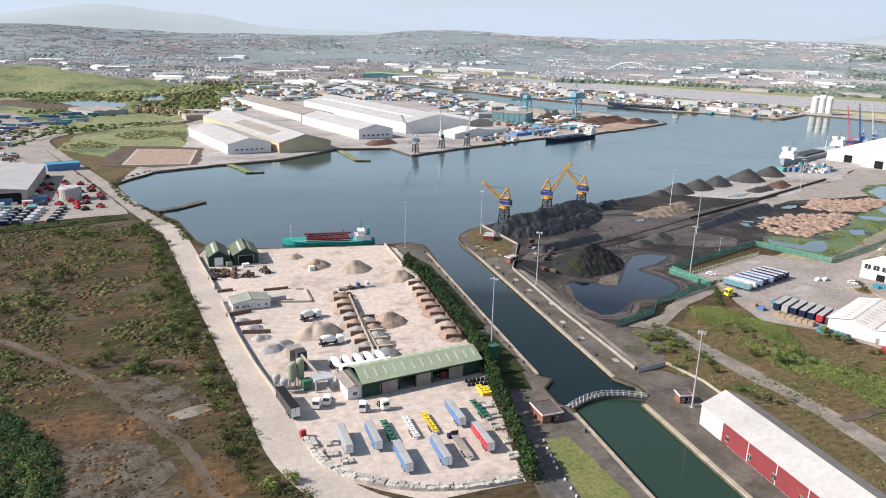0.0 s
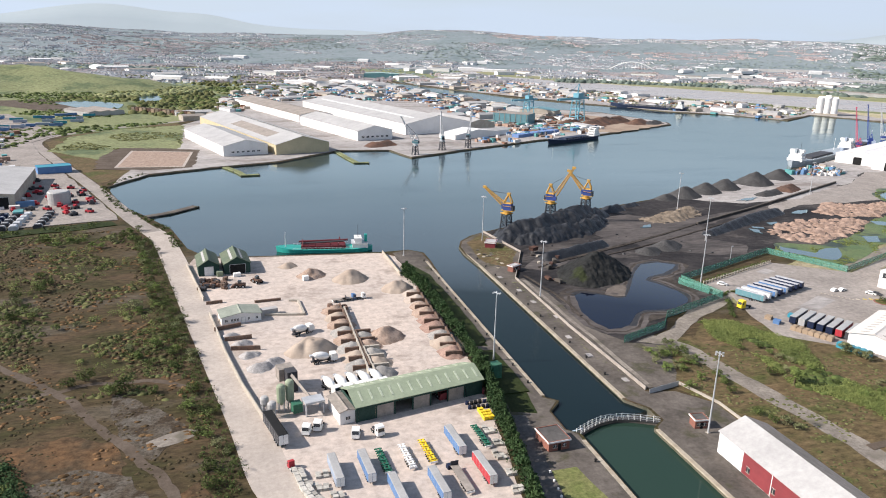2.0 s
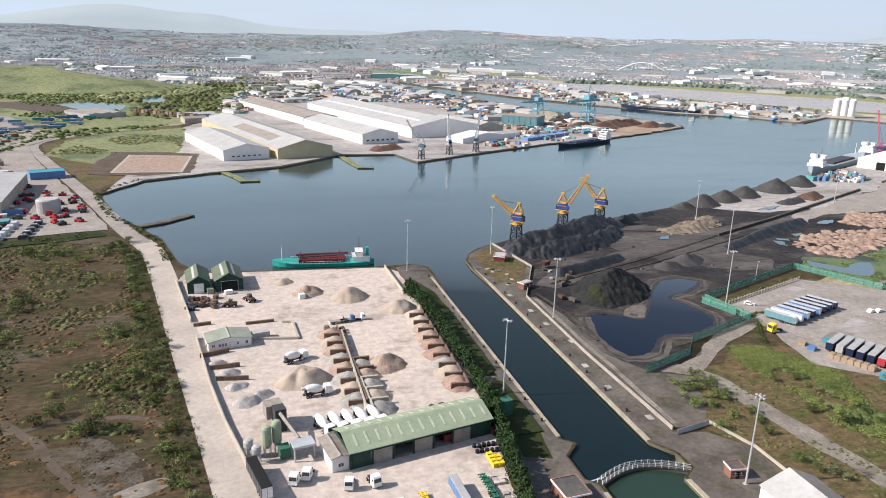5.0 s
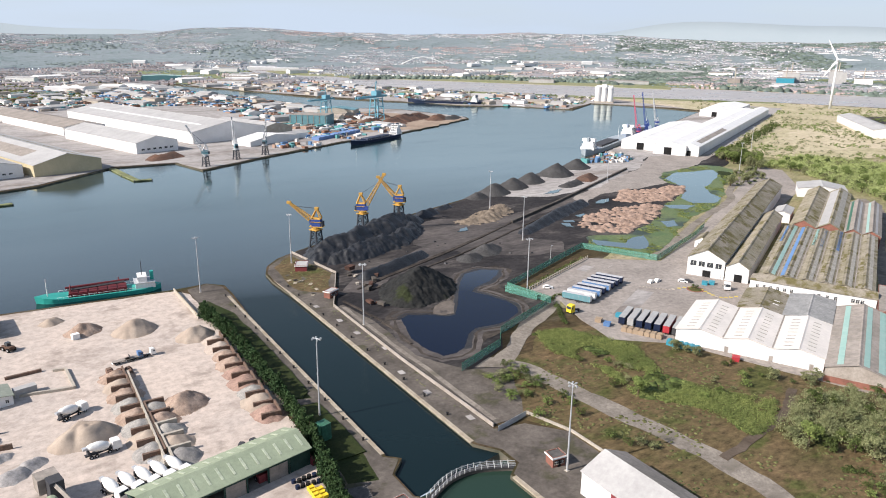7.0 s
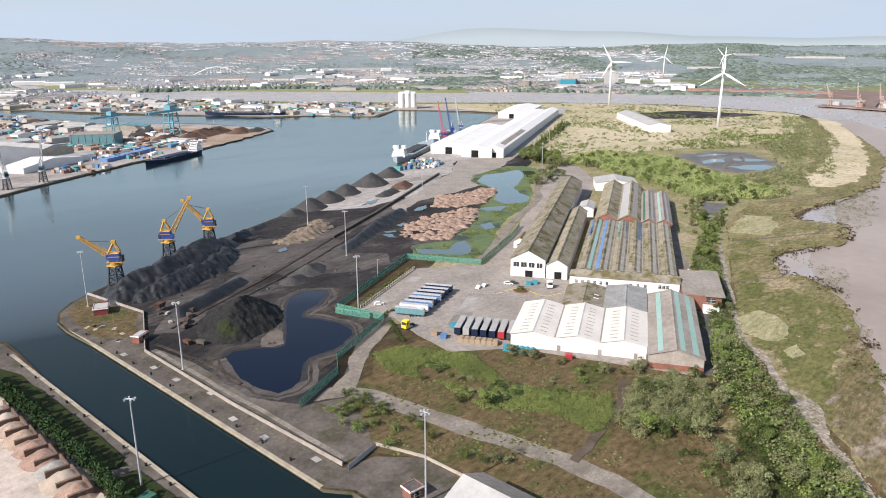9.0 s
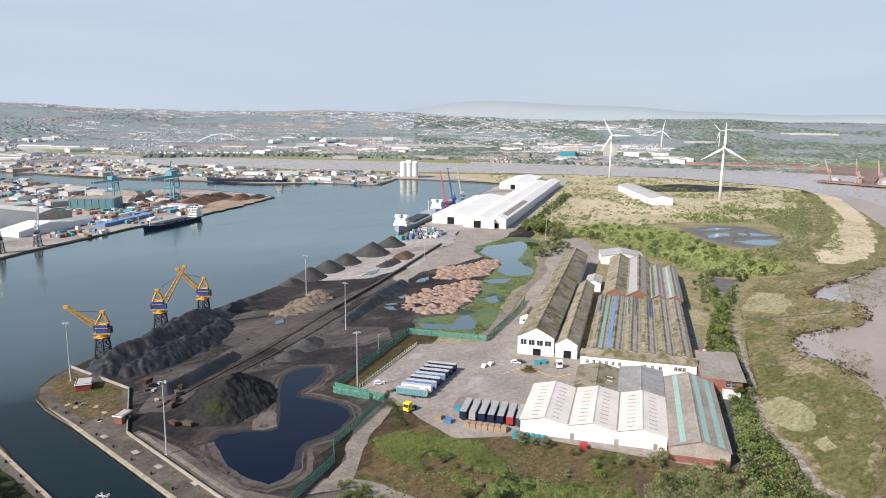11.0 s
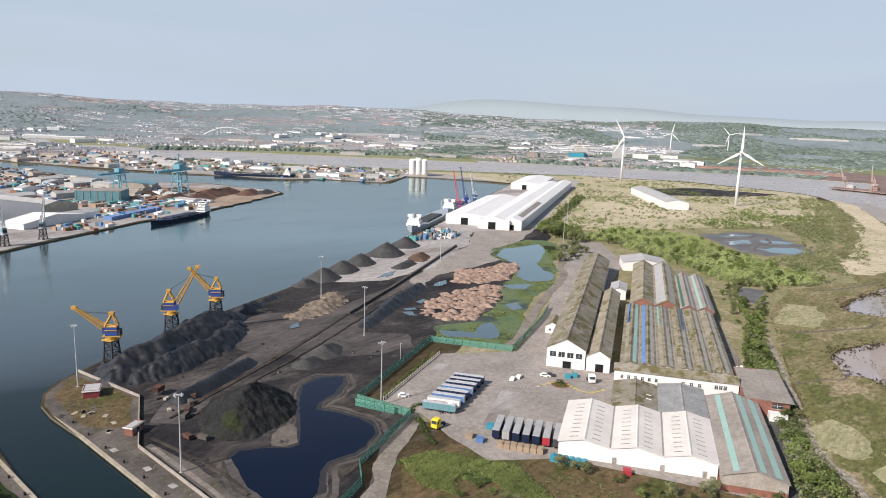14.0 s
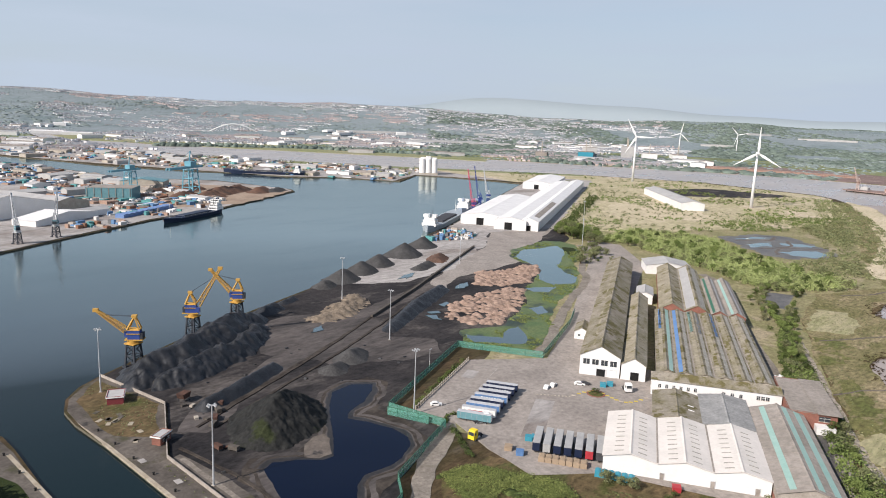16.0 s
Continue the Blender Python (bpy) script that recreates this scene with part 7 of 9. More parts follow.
def frame_trailer(label, col, deck=False):
    t = thing("flat_trailer" if deck else "skeletal_trailer", label, "trailer", group="parked trailers")
    part("rail", Geo().box(-0.55, -0.35, 0, 12.8, 0.95, 1.35), col, t)
    part("rail", Geo().box(0.35, 0.55, 0, 12.8, 0.95, 1.35), col, t)
    for i in range(11):
        part("crossmember", Geo().box(-1.2, 1.2, 0.2 + i * 1.22, 0.5 + i * 1.22, 1.1, 1.4), col, t)
    if deck:
        part("deck", Geo().box(-1.25, 1.25, 0, 13, 1.4, 1.55), GREY_ROOF, t)
        part("headboard", Geo().box(-1.25, 1.25, 12.9, 13, 1.55, 3.0), col, t)
    else:
        for i in range(5):
            part("cradle", Geo().box(-0.9, 0.9, 0.7 + i * 2.4, 1.0 + i * 2.4, 1.4, 1.75).box(-0.75, -0.45, 1.0 + i * 2.4, 2.9 + i * 2.4, 1.4, 1.6).box(0.45, 0.75, 1.0 + i * 2.4, 2.9 + i * 2.4, 1.4, 1.6), col, t)
    part("bumper", Geo().box(-1.2, 1.2, -0.15, 0, 0.7, 1.3), WHITE, t)
    wheels(t, (-1.0, 1.0), (2.2, 3.5, 4.8))
    return t


def tractor_unit(label, col):
    t = thing("lorry_cab", label, "lorry")
    part("chassis", Geo().box(-0.5, 0.5, 0, 5.6, 0.7, 1.05), CHASSIS, t)
    part("cab", Geo().side([(3.6, 0.7), (5.9, 0.7), (5.9, 2.0), (5.6, 3.2), (5.2, 3.6), (3.6, 3.7)], -1.2, 1.2, Matrix(((0, 1, 0, 0), (1, 0, 0, 0), (0, 0, 1, 0), (0, 0, 0, 1)))), col, t)
    part("windscreen", Geo().add([(-1.05, 5.93, 2.05), (1.05, 5.93, 2.05), (1.05, 5.66, 3.1), (-1.05, 5.66, 3.1)], [(0, 1, 2, 3)]), GLASS, t)
    part("side_window", Geo().box(-1.22, -1.2, 4.6, 5.5, 2.1, 2.9), GLASS, t)
    part("side_window", Geo().box(1.2, 1.22, 4.6, 5.5, 2.1, 2.9), GLASS, t)
    part("coupling", Geo().tube((0, 1.4, 1.05), (0, 1.4, 1.25), 0.5, 0.5, 12), CHASSIS, t)
    part("fuel_tank", Geo().tube((-0.95, 2.2, 0.75), (-0.95, 3.4, 0.75), 0.32, 0.32, 10), STEEL, t)
    wheels(t, (-1.0, 1.0), (0.9, 2.1, 4.9))
    return t


def mixer_truck(label="white concrete mixer truck with drum"):
    t = thing("mixer_truck", label, "lorry", group="mixer trucks")
    part("chassis", Geo().box(-0.5, 0.5, 0, 8.4, 0.75, 1.1), CHASSIS, t)
    part("cab", Geo().side([(6.4, 0.7), (8.6, 0.7), (8.6, 1.9), (8.3, 2.9), (6.4, 3.0)], -1.2, 1.2, Matrix(((0, 1, 0, 0), (1, 0, 0, 0), (0, 0, 1, 0), (0, 0, 0, 1)))), WHITE, t)
    part("windscreen", Geo().add([(-1.05, 8.63, 1.95), (1.05, 8.63, 1.95), (1.05, 8.36, 2.8), (-1.05, 8.36, 2.8)], [(0, 1, 2, 3)]), GLASS, t)
    part("drum", Geo().lathe([(0.5, 0), (0.9, 0.5), (1.25, 1.8), (1.25, 3.2), (0.9, 4.6), (0.55, 5.4)], 16, pose(0, 6.0, 1.9, 78)), WHITE, t, smooth=True)
    part("chute", Geo().box(-0.5, 0.5, -0.4, 1.0, 2.6, 3.2), STEEL, t)
    part("stand", Geo().box(-0.8, 0.8, 0.6, 1.0, 1.1, 2.4).box(-0.8, 0.8, 5.6, 6.1, 1.1, 2.0), CHASSIS, t)
    wheels(t, (-1.0, 1.0), (1.2, 2.5, 5.6, 7.4))
    return t


def car(label, col):
    t = thing("car", label, "car", group="parked cars")
    part("body", Geo().side([(0, 0.3), (4.2, 0.3), (4.2, 0.8), (3.1, 0.95), (2.5, 1.45), (1.0, 1.45), (0.3, 0.95), (0, 0.9)], -0.85, 0.85), col, t)
    part("glasshouse", Geo().side([(3.0, 0.96), (2.5, 1.38), (1.0, 1.38), (0.5, 0.96)], -0.87, 0.87), GLASS, t)
    for x in (0.8, 3.3):
        for y in (-0.8, 0.8):
            part("wheel", Geo().tube((x, y - 0.1, 0.32), (x, y + 0.1, 0.32), 0.32, 0.32, 10), BLACK, t)
    return t


YT = 4.0
for x, y, c, top, lab in ((23.2, 152.5, PALE_BLUE, GREY_TOP, "pale blue curtain-sided trailer"), (30.6, 152.5, BLUE, GREY_TOP, "blue curtain-sided trailer with grey roof"), (35.8, 141.2, BLUE, GREY_TOP, "blue trailer with dark blue rear doors"),
                          (45.6, 141.5, BLUE, GREY_TOP, "blue curtain-sided trailer by the flatbed"), (54.6, 158.4, BLUE, GREY_TOP, "blue curtain-sided trailer near the pallets"), (57.9, 145.0, RED, GREY_TOP, "red curtain-sided trailer with pale roof")):
    box_trailer("curtain_trailer", lab, c, top, group="parked trailers").matrix_basis = rot(x, y + 1.5, YT) @ Matrix.Scale(0.8, 4)
for x, y, c, d, lab in ((35.2, 155.5, GREEN_SKEL, False, "dark green skeletal trailer chassis"), (41.3, 156.0, WHITE, False, "white skeletal trailer chassis"), (46.8, 157.0, YELLOW, False, "yellow skeletal trailer chassis"),
                        (62.3, 160.5, GREEN_SKEL, False, "green skeletal trailer with loaded cradles"), (51.8, 143.4, CHASSIS, True, "grey flatbed trailer with headboard")):
    frame_trailer(lab, c, d).matrix_basis = rot(x, y + 1.5, YT) @ Matrix.Scale(0.82, 4)
for x, y, a, lab in ((19.3, 179.5, 160, "white tractor unit by the plant"), (22.4, 180.8, 160, "white tractor unit with bare chassis"), (31.2, 174.8, 165, "white tractor unit by the workshop"), (35.4, 174.5, 195, "white lorry cab by the workshop")):
    tractor_unit(lab, WHITE).matrix_basis = rot(x, y + 4, a) @ Matrix.Scale(0.85, 4)
mx = mixer_truck()
mx.matrix_basis = rot(23.5, 221.5, -80)
copy_thing(mx, rot(19.5, 244.5, -60))
for i in range(5):
    copy_thing(mx, rot(25.5 + i * 3.6, 206.2 + i * 0.4, 205))
box_trailer("tipper_trailer", "dark tipper trailer beside the wall", CHASSIS, BLACK).matrix_basis = rot(11.8, 174.5, 14)
part_red = tractor_unit("small red telehandler by the gate", RED)
part_red.matrix_basis = rot(13.8, 163.0, 20) @ Matrix.Scale(0.6, 4)
for i, (x, y, a) in enumerate(((11, 303, 30), (5, 300, 80), (58, 190, 10))):
    t = thing("loader", ["rusty wheel loader in the stone yard", "dusty orange wheel loader by the stores", "green tractor by the workshop"][i], "loader", rot(x, y, a))
    part("body", Geo().box(-1.0, 1.0, 0, 4.2, 0.9, 1.9), SCRAP if i < 2 else MID_GREEN, t)
    part("cab", Geo().box(-0.7, 0.7, 1.6, 3.0, 1.9, 3.1), GLASS, t)
    part("bucket", Geo().side([(4.6, 0.2), (5.8, 0.2), (5.9, 0.35), (5.0, 1.3), (4.6, 1.3)], -1.3, 1.3, Matrix(((0, 1, 0, 0), (1, 0, 0, 0), (0, 0, 1, 0), (0, 0, 0, 1)))), SCRAP, t)
    part("arm", Geo().beam((-0.5, 3.6, 1.5), (-0.5, 5.0, 0.9), 0.2).beam((0.5, 3.6, 1.5), (0.5, 5.0, 0.9), 0.2), SCRAP, t)
    wheels(t, (-1.1, 1.1), (0.8, 3.4), 0.75, 0.5)

# ---------------------------------------------------------------- stone bays, walls and pallets
RUST_BLOCK = surf("rusty_bay_block", (0.185, 0.12, 0.09), (0.13, 0.095, 0.075), 0.4, 1.5, grain=0.3)


def stone_bay(x, y, a, mat, lab, fill_mat, h=2.2, heap=3.0):
    t = thing("stone_bay", lab, "storage bay", rot(x, y, a), "stone storage bays")
    for i in range(3):
        for z in range(2):
            part("block", Geo().box(0.02 + i * 1.7, 1.68 + i * 1.7, -0.4, 0.4, z * 1.1, z * 1.1 + 1.08), mat, t)
    part("back_wall", Geo().box(-0.5, 0, -6.6, 0.4, 0, h), mat, t)
    mound("bay_heap", [(x + math.cos(radians(a)) * 2 - math.sin(radians(a)) * -3, y + math.sin(radians(a)) * 2 + math.cos(radians(a)) * -3, heap)], 0.55, fill_mat, "small heap of stone in a storage bay", step=0.6, rough=0.35, bumps=0.5, group="heaps in bays")


for i in range(8):
    m = [PINK_STONE, SAND, PINK_STONE, GREY_STONE, PINK_STONE, GREY_STONE, SAND, GREY_STONE][i]
    stone_bay(39.2 + i * 0.2, 262 - i * 7.0, 180, RUST_BLOCK, "rust-red block bay holding sized stone", m)
    if i > 2:
        stone_bay(40.6 + i * 0.2, 262 - i * 7.0, 0, CONCRETE if i > 4 else RUST_BLOCK, "grey block bay holding crushed stone", m)
for i in range(9):
    stone_bay(72.3 - 0.05 * i, 274 - i * 7.2, 175, RUST_BLOCK, "rust-red block bay along the hedge", [PALE_STONE, PALE_STONE, PINK_STONE, PINK_STONE, ROSE_STONE, ROSE_STONE, GREY_STONE, SAND, ROSE_STONE][i], heap=(2.6, 3.1, 2.7, 3.2, 2.9, 3.3, 2.8, 3.4, 3.0)[i])
t = thing("spine_wall", "long pale concrete wall between stone bays", "wall", rot(39.9, 206, -0.5))
part("wall", Geo().box(-0.25, 0.25, 0, 58, 0, 2.4), CONCRETE, t)


def wall_run(name, pts, h, w, mat, label, piece=4.0):
    """A wall of precast panels along a line."""
    t = thing(name, label, "wall")
    for (x0, y0), (x1, y1) in zip(pts, pts[1:]):
        L = math.hypot(x1 - x0, y1 - y0)
        n = max(1, round(L / piece))
        g = Geo().box(0.02, L / n - 0.02, -w / 2, w / 2, 0, h)
        me = g.mesh("panel", mat)
        for k in range(n):
            part("panel", me, mat, t, "", pose(x0 + (x1 - x0) * k / n, y0 + (y1 - y0) * k / n, 0, 0, 0, math.degrees(math.atan2(y1 - y0, x1 - x0))))
    return t


wall_run("yard_wall", [(11.2, 175), (2.2, 211), (-2.6, 235), (-8.5, 272)], 1.6, 0.4, CONCRETE, "low pale concrete yard wall by the road")
wall_run("yard_wall", [(-11, 287), (-20, 335)], 1.8, 0.4, CONCRETE, "pale concrete wall beside the green stores")
wall_run("quay_barrier", [(131.5, 364), (137, 324), (119.5, 287), (118.6, 230), (119.6, 181)], 1.15, 0.35, SHED_FRONT, "weathered concrete wall along the quay")
wall_run("mid_wall", [(262, 357), (320, 384), (455, 452)], 1.6, 1.2, DARK_WALL, "long coal-stained concrete retaining wall in the coal yard", 5.0)
for a, b in (((-6.5, 255.5), (2.5, 258.5)), ((-3.0, 246), (6, 246.5)), ((-1.0, 238), (8.5, 236.5))):
    wall_run("bay_divider", [a, b], 1.5, 0.6, RUST_BLOCK, "short wall of brown blocks between aggregate bays", 1.8)
wall_run("office_barrier", [(-5, 264.5), (9, 267), (25.5, 264), (24.5, 279), (21, 280)], 0.9, 0.8, CONCRETE, "row of concrete barrier blocks", 2.0)
wall_run("back_barrier", [(-10, 283), (-4, 284)], 1.2, 0.8, RUST_BLOCK, "short row of rusty blocks", 2.0)
wall_run("back_barrier", [(8, 281), (18, 282)], 1.0, 0.8, RUST_BLOCK, "short row of brown barrier blocks", 2.0)
wall_run("lock_fence", [(119.2, 178.5), (131, 181)], 1.7, 0.06, STEEL, "grey mesh fence across the lock apron", 2.0)
wall_run("apron_wall", [(131.8, 182), (136, 168), (136.2, 148)], 0.9, 0.35, CONCRETE, "low pale wall beside the lock apron", 3.0)


def pallet():
    t = thing("block_pallet", "shrink-wrapped pallet of grey concrete blocks", "pallet", group="pallets of blocks")
    part("pallet_base", Geo().box(-0.6, 0.6, -0.5, 0.5, 0, 0.14), STRAW, t)
    part("block_stack", Geo().box(-0.56, 0.56, -0.48, 0.48, 0.14, 1.15), BLOCK, t)
    return t


pl = pallet()
edge = smooth_line([(13.5, 164), (15.6, 153.5), (20.5, 146.2), (27, 141), (37.5, 136.2), (50, 134), (60.5, 134.2)], 12)
first = True
for i in range(0, len(edge) - 1):
    x, y = edge[i]
    a = math.degrees(math.atan2(edge[i + 1][1] - y, edge[i + 1][0] - x))
    for row in range(2 if i % 7 else 1):
        m = rot(x, y, a + RNG.uniform(-5, 5)) @ pose(RNG.uniform(-0.1, 0.1), row * 1.3, 0) @ Matrix.Diagonal((1.1, 1.1, RNG.uniform(0.7, 1.25), 1))
        if first:
            pl.matrix_basis, first = m, False
        else:
            copy_thing(pl, m)
for x0, y0, n in ((64.4, 169, 5), (64.8, 163, 4), (63.2, 157, 5), (63.4, 150, 4), (62.2, 143, 4), (19, 160, 4), (16.5, 157, 3), (18.5, 155, 4), (21.5, 151, 4)):
    for i in range(n):
        copy_thing(pl, rot(x0 + (i % 2) * 1.5 + RNG.uniform(-0.2, 0.2), y0 + (i // 2) * 1.3, RNG.uniform(-6, 6)) @ Matrix.Diagonal((1.05, 1.05, RNG.uniform(0.5, 1.2), 1)))
for i in range(7):
    t = thing("yellow_stillage", "stacked yellow steel stillage", "stillage", rot(66.4 + (i % 2) * 1.6, 176 + (i // 2) * 1.5, 8), "yellow stillages")
    part("frame", Geo().box(-0.7, 0.7, -0.6, 0.6, 0, 0.2).box(-0.7, -0.6, -0.6, 0.6, 0.2, 1.2).box(0.6, 0.7, -0.6, 0.6, 0.2, 1.2), YELLOW, t)
    part("load", Geo().box(-0.55, 0.55, -0.5, 0.5, 0.2, 1.1), YELLOW, t)
for i in range(16):
    t = thing("tyre_stack", "stack of used black tyres", "tyres", rot(64 + (i % 8) * 1.3, 182.5 + (i // 8) * 2.4 + RNG.uniform(-0.4, 0.4), 0), "tyre stacks")
    for k in range(3):
        part("tyre", Geo().lathe([(0.3, 0), (0.55, 0.05), (0.55, 0.28), (0.3, 0.33)], 12, pose(0, 0, k * 0.33)), BLACK if i % 4 else NAVY, t)

# batching plant
t = thing("batching_plant", "green and cream concrete batching plant with silos", "plant", rot(12.5, 194, 12))
for i, (x, y, h, m) in enumerate(((0, 0, 7.5, GREEN_ROOF), (2.6, 0.4, 8.2, GREEN_ROOF), (-3.2, -2.4, 4.2, PALE_ROOF), (-4.4, 1.0, 4.4, PALE_ROOF))):
    s = part("silo", Geo().lathe([(0.3, 1.8), (1.2, 3.0), (1.2, h), (0.9, h + 0.5), (0.15, h + 0.7)], 14, pose(x, y, 0)), m, t, smooth=False)
    for k in range(4):
        part("leg", Geo().beam((x + 1.0 * math.cos(k * 1.57 + 0.8), y + 1.0 * math.sin(k * 1.57 + 0.8), 0), (x + 1.0 * math.cos(k * 1.57 + 0.8), y + 1.0 * math.sin(k * 1.57 + 0.8), 3.2), 0.2), STEEL, s)
part("hopper_tower", Geo().box(4.5, 7.5, 9, 12.5, 0, 6.5), CHASSIS, t)
part("hopper_bin", Geo().box(3.0, 7.6, 12.5, 16.5, 2.4, 6.2), GREY_ROOF, t)
part("control_cabin", Geo().box(2.2, 4.8, -4.2, -1.4, 0.6, 3.2), MID_GREEN, t)
part("conveyor", Geo().beam((5.5, 10, 6.0), (8.5, -2, 2.0), 0.8), GREY_ROOF, t)
part("gantry_deck", Geo().box(5, 10.5, -6.5, -2.5, 3.6, 4.2), STEEL, t)
for x in (5.2, 10.2):
    for y in (-6.2, -2.8):
        part("gantry_leg", Geo().beam((x, y, 0), (x, y, 3.6), 0.35), STEEL, t)
for i, (x, y, m, lab) in enumerate(((76.5, 197.5, MID_GREEN, "green steel container on end by the hedge"), (70.5, 189.5, RED_SHEET, "red skip beside the workshop"), (57, 189, RED_SHEET, "red steel cabinet at the workshop front"),
                                    (10.2, 266, PALE_ROOF, "pale grey storage container by the office"), (-6.4, 316, GREEN_ROOF, "small green container by the stores"), (29, 303, WHITE, "white box cabin by the stone heap"),
                                    (0.5, 314, WHITE, "white bagged bundles by the stores"), (49.5, 155.5, NAVY, "small dark blue skip"))):
    t = thing("container", lab, "container", rot(x, y, 12))
    sx, sy, sz = [(3, 3, 5), (2.4, 3, 1.4), (3, 1.5, 2.2), (6, 2.6, 2.5), (2.5, 2.5, 2.2), (2.4, 2, 2), (3, 2, 1.6), (1.8, 1.2, 1.2)][i]
    part("shell", Geo().box(0, sx, 0, sy, 0.1, sz), m, t)
    g = Geo()
    for k in range(int(sx / 0.4)):
        g.box(0.1 + k * 0.4, 0.25 + k * 0.4, -0.05, 0, 0.2, sz - 0.15)
    part("ribs", g, m, t)
for i in range(26):
    x, y = -13 + RNG.uniform(0, 10), 299 + RNG.uniform(0, 12)
    t = thing("scrap_plant", "rusty piece of disused quarry plant", "scrap", rot(x, y, RNG.uniform(0, 180)), "rusty quarry plant")
    part("casting", Geo().box(-1.2, 1.2, -0.6, 0.6, 0, RNG.uniform(0.6, 1.8)).tube((0, -1, 1), (0, 1, 1), 0.6, 0.6, 10), [SCRAP, RUST_BLOCK, CHASSIS][i % 3], t)
rng = np.random.default_rng(3)
for i in range(30):
    x, y = rng.uniform(40, 68), 196 + rng.uniform(0, 9)
    t = thing("stone_block", "rough quarried stone block", "stone", rot(x + 3, y + (x - 40) * 0.18, rng.uniform(0, 90)), "stone blocks behind the workshop")
    s = rng.uniform(0.5, 1.2)
    part("stone", Geo().side([(-s, 0), (s, 0.05), (s * 0.9, s), (-s * 0.7, s * 1.1)], -s * 0.6, s * 0.7), [GREY_STONE, SAND, CHASSIS][i % 3], t)

# ---------------------------------------------------------------- lorry park
for i in range(7):
    c, lab = [(NAVY, "dark-fronted grey box trailer"), (GREY_TOP, "grey box trailer in a row"), (NAVY, "dark-backed box trailer in a row"), (NAVY, "blue-black box trailer in a row"), (NAVY, "dark-backed grey-roofed box trailer"),
              (RED, "red box trailer in a row"), (CHASSIS, "black-backed trailer by the warehouse")][i]
    box_trailer("parked_trailer", lab, c, GREY_TOP, group="trailers by the warehouse", doors=c).matrix_basis = works(-20.5 + i * 3.25, -1.5, 2) @ Matrix.Scale(0.92, 4)
for i in range(8):
    c, band, lab = [(NAVY, None, "navy curtain-sided trailer"), (NAVY, WHITE, "navy trailer with white lettered side"), (NAVY, None, "dark navy curtain-sided trailer"), (BLUE, WHITE, "blue trailer with white lettered side"),
                    (NAVY, None, "dark blue trailer in a row"), (BLUE, None, "blue curtain-sided trailer in a row"), (WHITE, RED, "white trailer with a red band"), (TEAL_STEEL, None, "dull teal-sided trailer")][i]
    box_trailer("haulage_trailer", lab + " in the lorry park", c, DUSTY_TOP, band if band is RED else None, group="haulage trailers").matrix_basis = works(-34.5 - i * 0.5, 44.5 - i * 4.3, 90) @ Matrix.Scale(0.87, 4)
for k, v in ((1, 40.2), (3, 31.6)):
    t = thing("side_sign", "white bars of lettering on a trailer side", "lettering", works(-34.5 - k * 0.5, v, 90) @ Matrix.Scale(0.87, 4))
    for i in range(8):
        for s in (-1.305, 1.305):
            part("letter_bar", Geo().box(s - 0.025, s + 0.025, 2.4 + i * 1.1, 3.1 + i * 1.1, 2.2, 3.2), WHITE, t)
tractor_unit("white tractor unit in the lorry park", WHITE).matrix_basis = works(-44, 13, -60)
tractor_unit("bright yellow tractor unit", YELLOW).matrix_basis = works(-39.5, 5.0, 160)
tractor_unit("white lorry cab by the loading door", WHITE).matrix_basis = works(4, 66, 200)
for u, v, a, c, lab in ((-62, 22, 20, WHITE, "silver hatchback parked on the lot"), (-25, 52, 80, WHITE, "white van-like car by the gate"), (-23, 55, 80, WHITE, "white car beside another"), (-15, 62, 10, WHITE, "white car at the works gate"), (-13, 63, 10, CHASSIS, "grey car at the works gate"), (64, 98, 80, WHITE, "white car behind the factory"), (66, 100, 80, WHITE, "white pickup behind the factory")):
    car(lab, c).matrix_basis = works(u, v, a)
for i in range(14):
    t = thing("waste_bale", "large bale of waste card", "bale", works(-18 + (i // 2) * 2.1, -4.5 - (i % 2) * 1.5, RNG.uniform(-4, 4)), "bales by the trailers")
    part("bale", Geo().side([(-0.95, 0), (0.95, 0), (0.98, 1.7), (0.6, 1.9), (-0.7, 1.85), (-0.98, 1.6)], -0.65, 0.65), STRAW, t)
for i in range(6):
    t = thing("sheeted_stack", "cyan-sheeted stack beside the warehouse", "stack", works(-1 + i * 1.9, -8.8 - i * 0.12, RNG.uniform(-3, 3)), "cyan-sheeted stacks")
    part("sheet", Geo().side([(-0.9, 0), (0.9, 0), (0.85, 1.9), (0.1, 2.15), (-0.85, 1.95)], -1.1, 1.1), CYAN, t)
for u, v, m, lab in ((-22, 8, CYAN, "cyan-sheeted stack by the trailers"), (-24, 7, CYAN, "teal cage pallet stack"), (-29, -2, STRAW, "orange-brown crate on the verge"), (-25, -4, BLUE, "blue skip on the verge"), (-4, 64, CYAN, "cyan skip by the loading door"), (-1.5, 66, CYAN, "cyan container by the loading door"), (21, -10, RED, "red forklift truck by the warehouse")):
    t = thing("crate", lab, "crate", works(u, v, 5))
    part("body", Geo().side([(-1.1, 0), (1.1, 0), (1.2, 1.5), (-1.2, 1.6)], -1.2, 1.2), m, t)
    part("rim", Geo().box(-1.25, 1.25, -1.25, -1.15, 1.4, 1.6).box(-1.25, 1.25, 1.15, 1.25, 1.4, 1.6), m, t)
